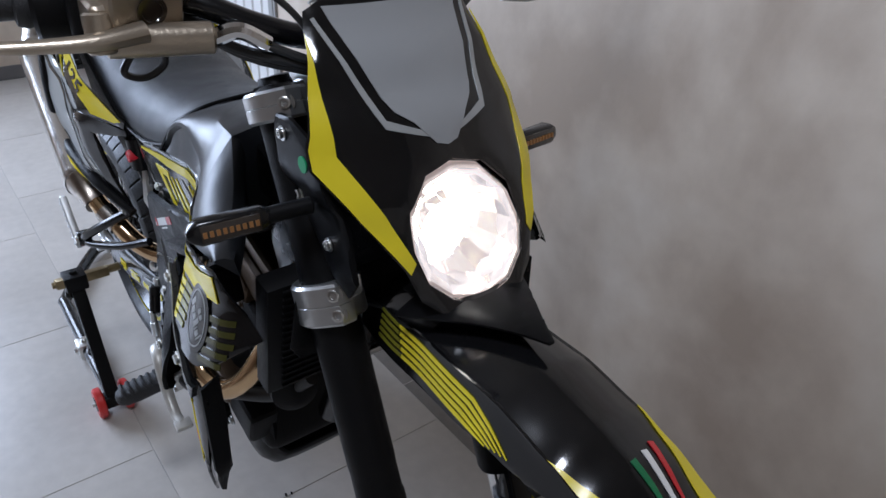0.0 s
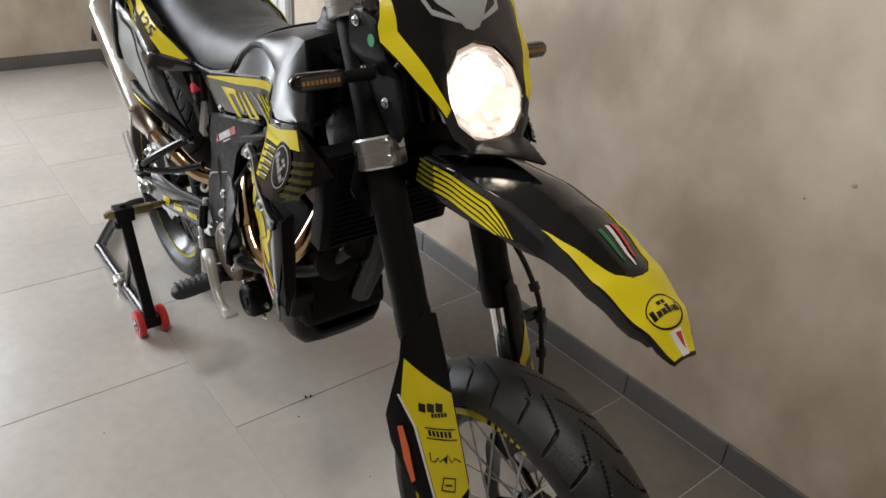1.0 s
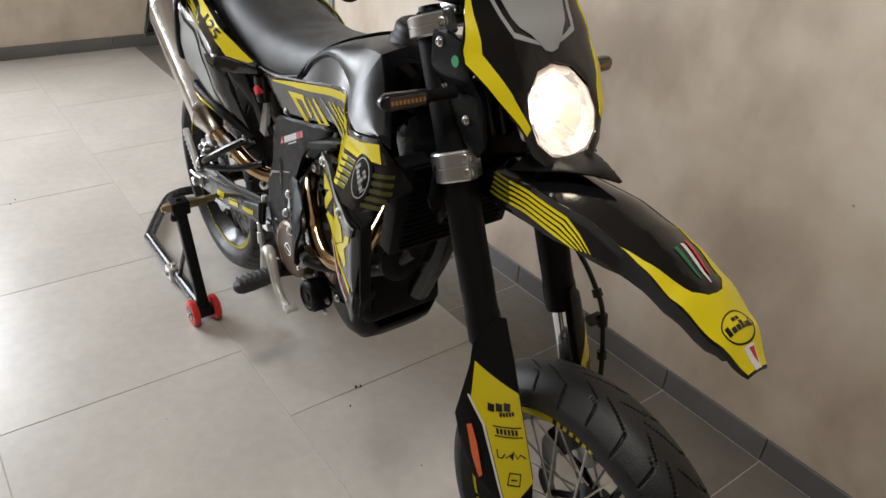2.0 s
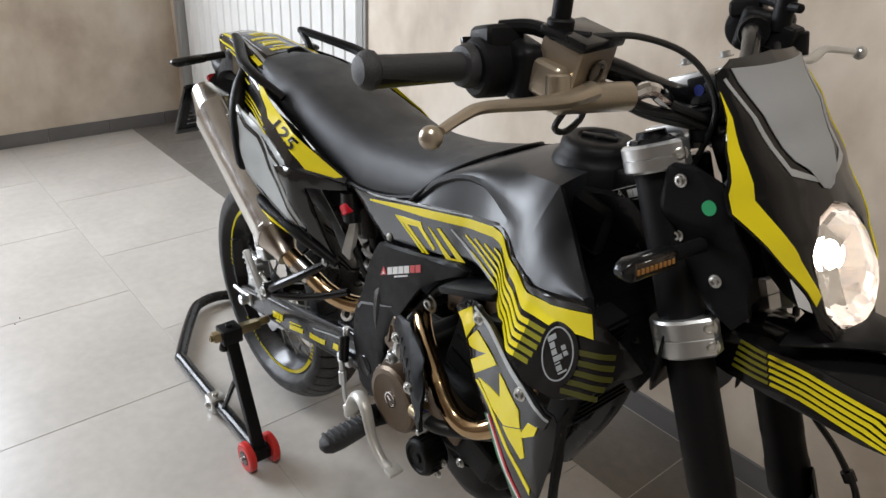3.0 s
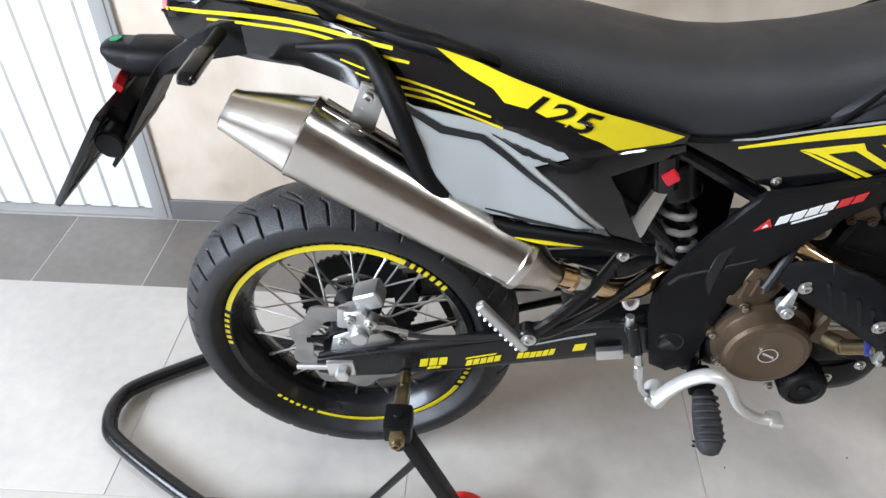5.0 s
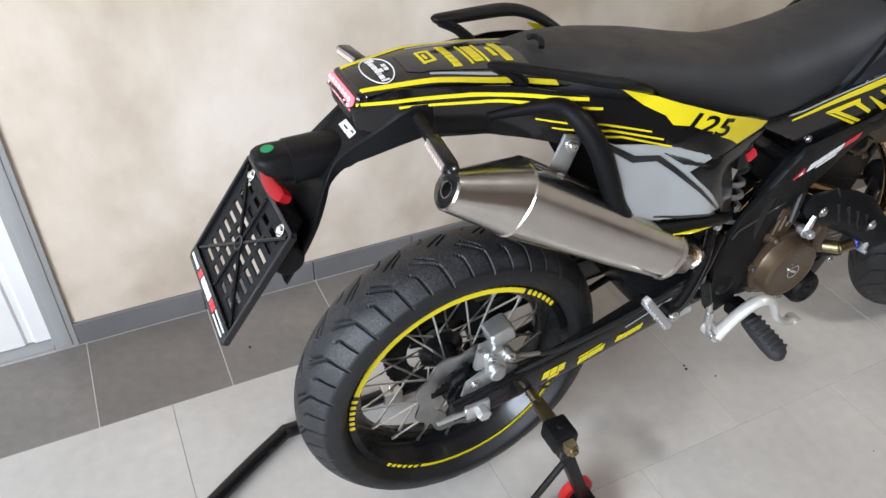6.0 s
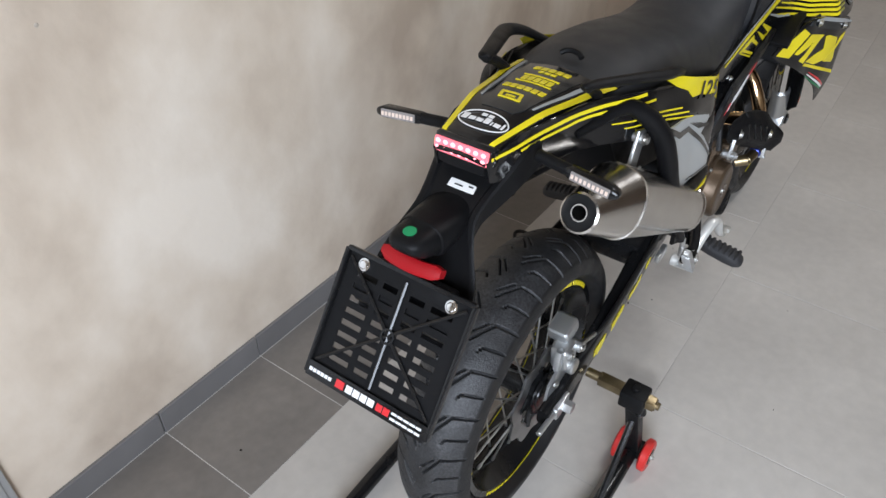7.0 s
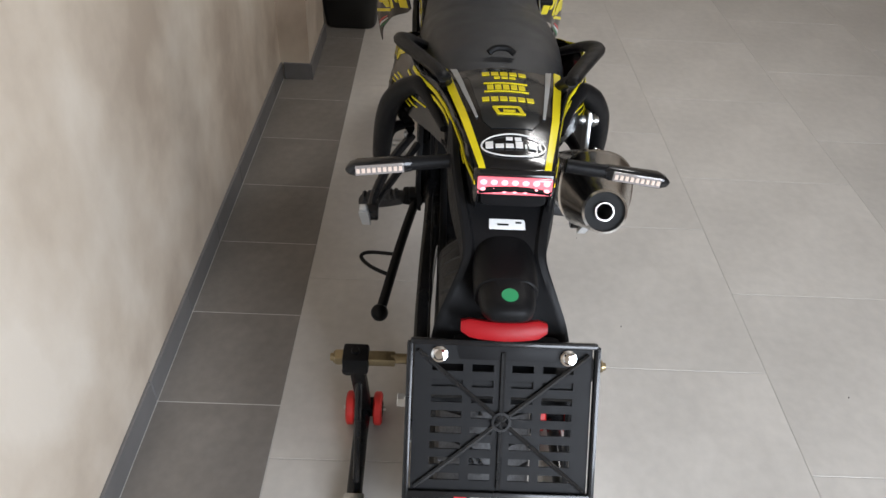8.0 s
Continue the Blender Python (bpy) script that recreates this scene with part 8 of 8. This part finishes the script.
# the motorcycle as it stands: parallel to the wall, its nose a little high
bike.matrix_world = Matrix.LocRotScale((0.0057, 0.0218, 0.005), Euler((radians(0.055), radians(-1.341), radians(0.11))), (0.994, 0.994, 0.994))

# ---- paddock stand ----
stand = empty("paddock_stand", (-0.05, 0.024, 0), "black steel paddock stand with red wheels", "stand")


def S(x, y, z):
    return V(x + 0.05, y, z)


bm = bmesh.new()
b_tube(bm, [S(0.19, -0.215, 0.036), S(0.05, -0.215, 0.032), S(-0.28, -0.212, 0.026), S(-0.34, -0.200, 0.025), S(-0.53, -0.085, 0.025), S(-0.575, -0.035, 0.025), S(-0.58, 0.03, 0.025), S(-0.535, 0.085, 0.025), S(-0.34, 0.205, 0.025), S(-0.28, 0.217, 0.026), S(0.05, 0.22, 0.032), S(0.19, 0.22, 0.036)], 0.0165, 16, 6)
part("base_tube", bm, BLACKP, stand, "gloss black bent tube")
for s in (-1, 1):
    y = s * 0.2175
    bm = bmesh.new()
    b_box(bm, S(0.132, y, 0.182), (0.024, 0.030, 0.30), eul(0, -22, 0), 0.004)
    b_box(bm, S(0.077, y, 0.326), (0.046, 0.050, 0.040), eul(0, 0, 0), 0.006)
    b_cyl(bm, S(0.077, y, 0.34), S(0.077, y, 0.352), 0.008, 14)
    b_box(bm, S(0.19, y, 0.04), (0.035, 0.045, 0.03), eul(0, 0, 0), 0.004)
    up = part("upright", bm, MATTE, stand, "black square-tube upright")
    bm = bmesh.new()
    b_tube(bm, [S(0.105, y, 0.225), S(-0.01, y, 0.045)], 0.007, 8, 1)
    part("strut", bm, BLACKP, stand)
    bm = bmesh.new()
    b_box(bm, S(-0.062, y, 0.030), (0.045, 0.042, 0.042), None, 0.004)
    b_hex(bm, S(-0.062, y + s * 0.021, 0.030), (0, s, 0), 0.008, 0.008)
    b_cyl(bm, S(-0.062, y, 0.045), S(-0.062, y, 0.062), 0.008, 12)
    part("clamp", bm, ZINC, stand, "zinc-plated adjuster clamp")
    bm = bmesh.new()
    b_box(bm, S(0.078, s * 0.200, 0.328), (0.022, 0.116, 0.022), eul(0, -8, 0), 0.0025)
    b_cyl(bm, S(0.078, s * 0.115, 0.330), S(0.078, s * 0.15, 0.330), 0.010, 18)
    b_hex(bm, S(0.078, s * 0.258, 0.328), (0, s, 0), 0.008, 0.009)
    part("lift_pin", bm, BRASS, stand, "yellow-zinc lifting pin")
    bm = bmesh.new()
    b_lathe(bm, [(0.001, 0.014), (0.010, 0.014), (0.012, 0.010), (0.010, 0.0), (0.006, -0.012)], S(0.078, s * 0.235, 0.30), (0, 0, -1), 16)
    part("knob", bm, BLACKP, stand)
    for yy in (-0.031, 0.031):
        bm = bmesh.new()
        b_lathe(bm, [(0.014, -0.0095), (0.034, -0.0095), (0.0385, -0.006), (0.0385, 0.006), (0.034, 0.0095), (0.014, 0.0095)], S(0.187, y + yy, 0.0385), (0, 1, 0), 36)
        wh = part("wheel", bm, RED, stand, "red wheel with black hub")
        bm = bmesh.new()
        b_lathe(bm, [(0.004, -0.011), (0.018, -0.011), (0.020, -0.009), (0.020, 0.009), (0.018, 0.011), (0.004, 0.011)], S(0.187, y + yy, 0.0385), (0, 1, 0), 20)
        part("wheel_hub", bm, BLACKP, wh)
    bm = bmesh.new()
    b_cyl(bm, S(0.187, y - 0.048, 0.0385), S(0.187, y + 0.048, 0.0385), 0.005, 12)
    part("axle_bolt", bm, ZINC, stand)

# ---- floor and skirting pieces ----
GAP = 0.0022


def lay(u, w, su, sw, material, name):
    ob = new(name, tile_piece(name, su - GAP, sw - GAP, 0.0, material))
    ob.parent = floor
    ob.location = (u + GAP / 2, w + GAP / 2, 0)


def clip_lay(u0, u1, w0, w1, material, name):
    a, b = max(u0, U0), min(u1, U1)
    c = max(w0, W0 - 0.2)
    if b - a > 0.02 and w1 - c > 0.02:
        lay(a, c, b - a, w1 - c, material, name)


JOINT = -0.69                 # a joint of the border tiles
k = -7
while JOINT + 0.302 * k < U1:
    clip_lay(JOINT + 0.302 * k, JOINT + 0.302 * (k + 1), BORDER, 0.731, TILED, "border_tile")
    k += 1
row, w = 0, BORDER
while w > W0 - 0.2:
    u = (0.67 if row % 2 == 0 else 0.37) - 0.6 * 8
    while u < U1:
        clip_lay(u, u + 0.6, w - TILE_W, w, TILE, "floor_tile")
        u += 0.6
    w -= TILE_W
    row += 1

skirting("baseboard", [((D1, WALL_W), (1, 0), 1.90 - D1, (0, -1), 0.317), ((2.32, WALL_W), (1, 0), U1 - 2.32, (0, -1), 0.05), ((1.90, WALL_W - 0.12), (0, 1), 0.11, (-1, 0), 0.3), ((1.891, WALL_W - 0.12), (1, 0), 0.43, (0, -1), 0.3),
                       ((U0, W0), (0, 1), WALL_W - W0, (1, 0), 0.2), ((U0 + 0.01, WALL_W), (1, 0), D0 - U0 - 0.01, (0, -1), 0.3)])

# crumbs of dirt that lie on the tiles
bm = bmesh.new()
rng = random.Random(4)
for x, y, r in ((0.666, 0.029, 0.004), (0.669, 0.041, 0.0035), (0.72, -0.02, 0.0025), (0.40, 0.30, 0.0025), (-0.05, 0.33, 0.003), (-0.32, 0.55, 0.0035), (0.9, -0.35, 0.002), (0.52, -0.42, 0.002), (-0.85, -0.5, 0.003), (-0.82, -0.52, 0.0025),
                (0.98, 0.02, 0.002), (0.30, -0.95, 0.002)):
    bmesh.ops.create_icosphere(bm, subdivisions=1, radius=r, matrix=Matrix.Translation((x, y, r * 0.5)) @ Euler((rng.random() * 3, rng.random() * 3, 0)).to_matrix().to_4x4() @ Matrix.Diagonal((1.3, 0.8, 0.6, 1)))
tagged(finish("floor_crumbs", bm, ENGINE), "small dark crumbs of dirt on the tiles", "dirt", kind="stuff")

# small dark marks on the plaster
bm = bmesh.new()
for x, z, r in ((1.479, 0.759, 0.006), (1.40, 0.70, 0.003), (0.62, 1.12, 0.003), (-0.35, 0.98, 0.004)):
    b_lathe(bm, [(r * 0.2, 0.0012), (r * 0.75, 0.0009), (r, 0.0)], (x, WALL_W, z), (0, -1, 0), 9)
ob = finish("wall_marks", bm, mat("brown_stain", (0.42, 0.37, 0.31), 0.8, vary=0.3, vary_scale=40))
tagged(ob, "small brown marks and chips on the plaster wall", "stain", kind="stuff")
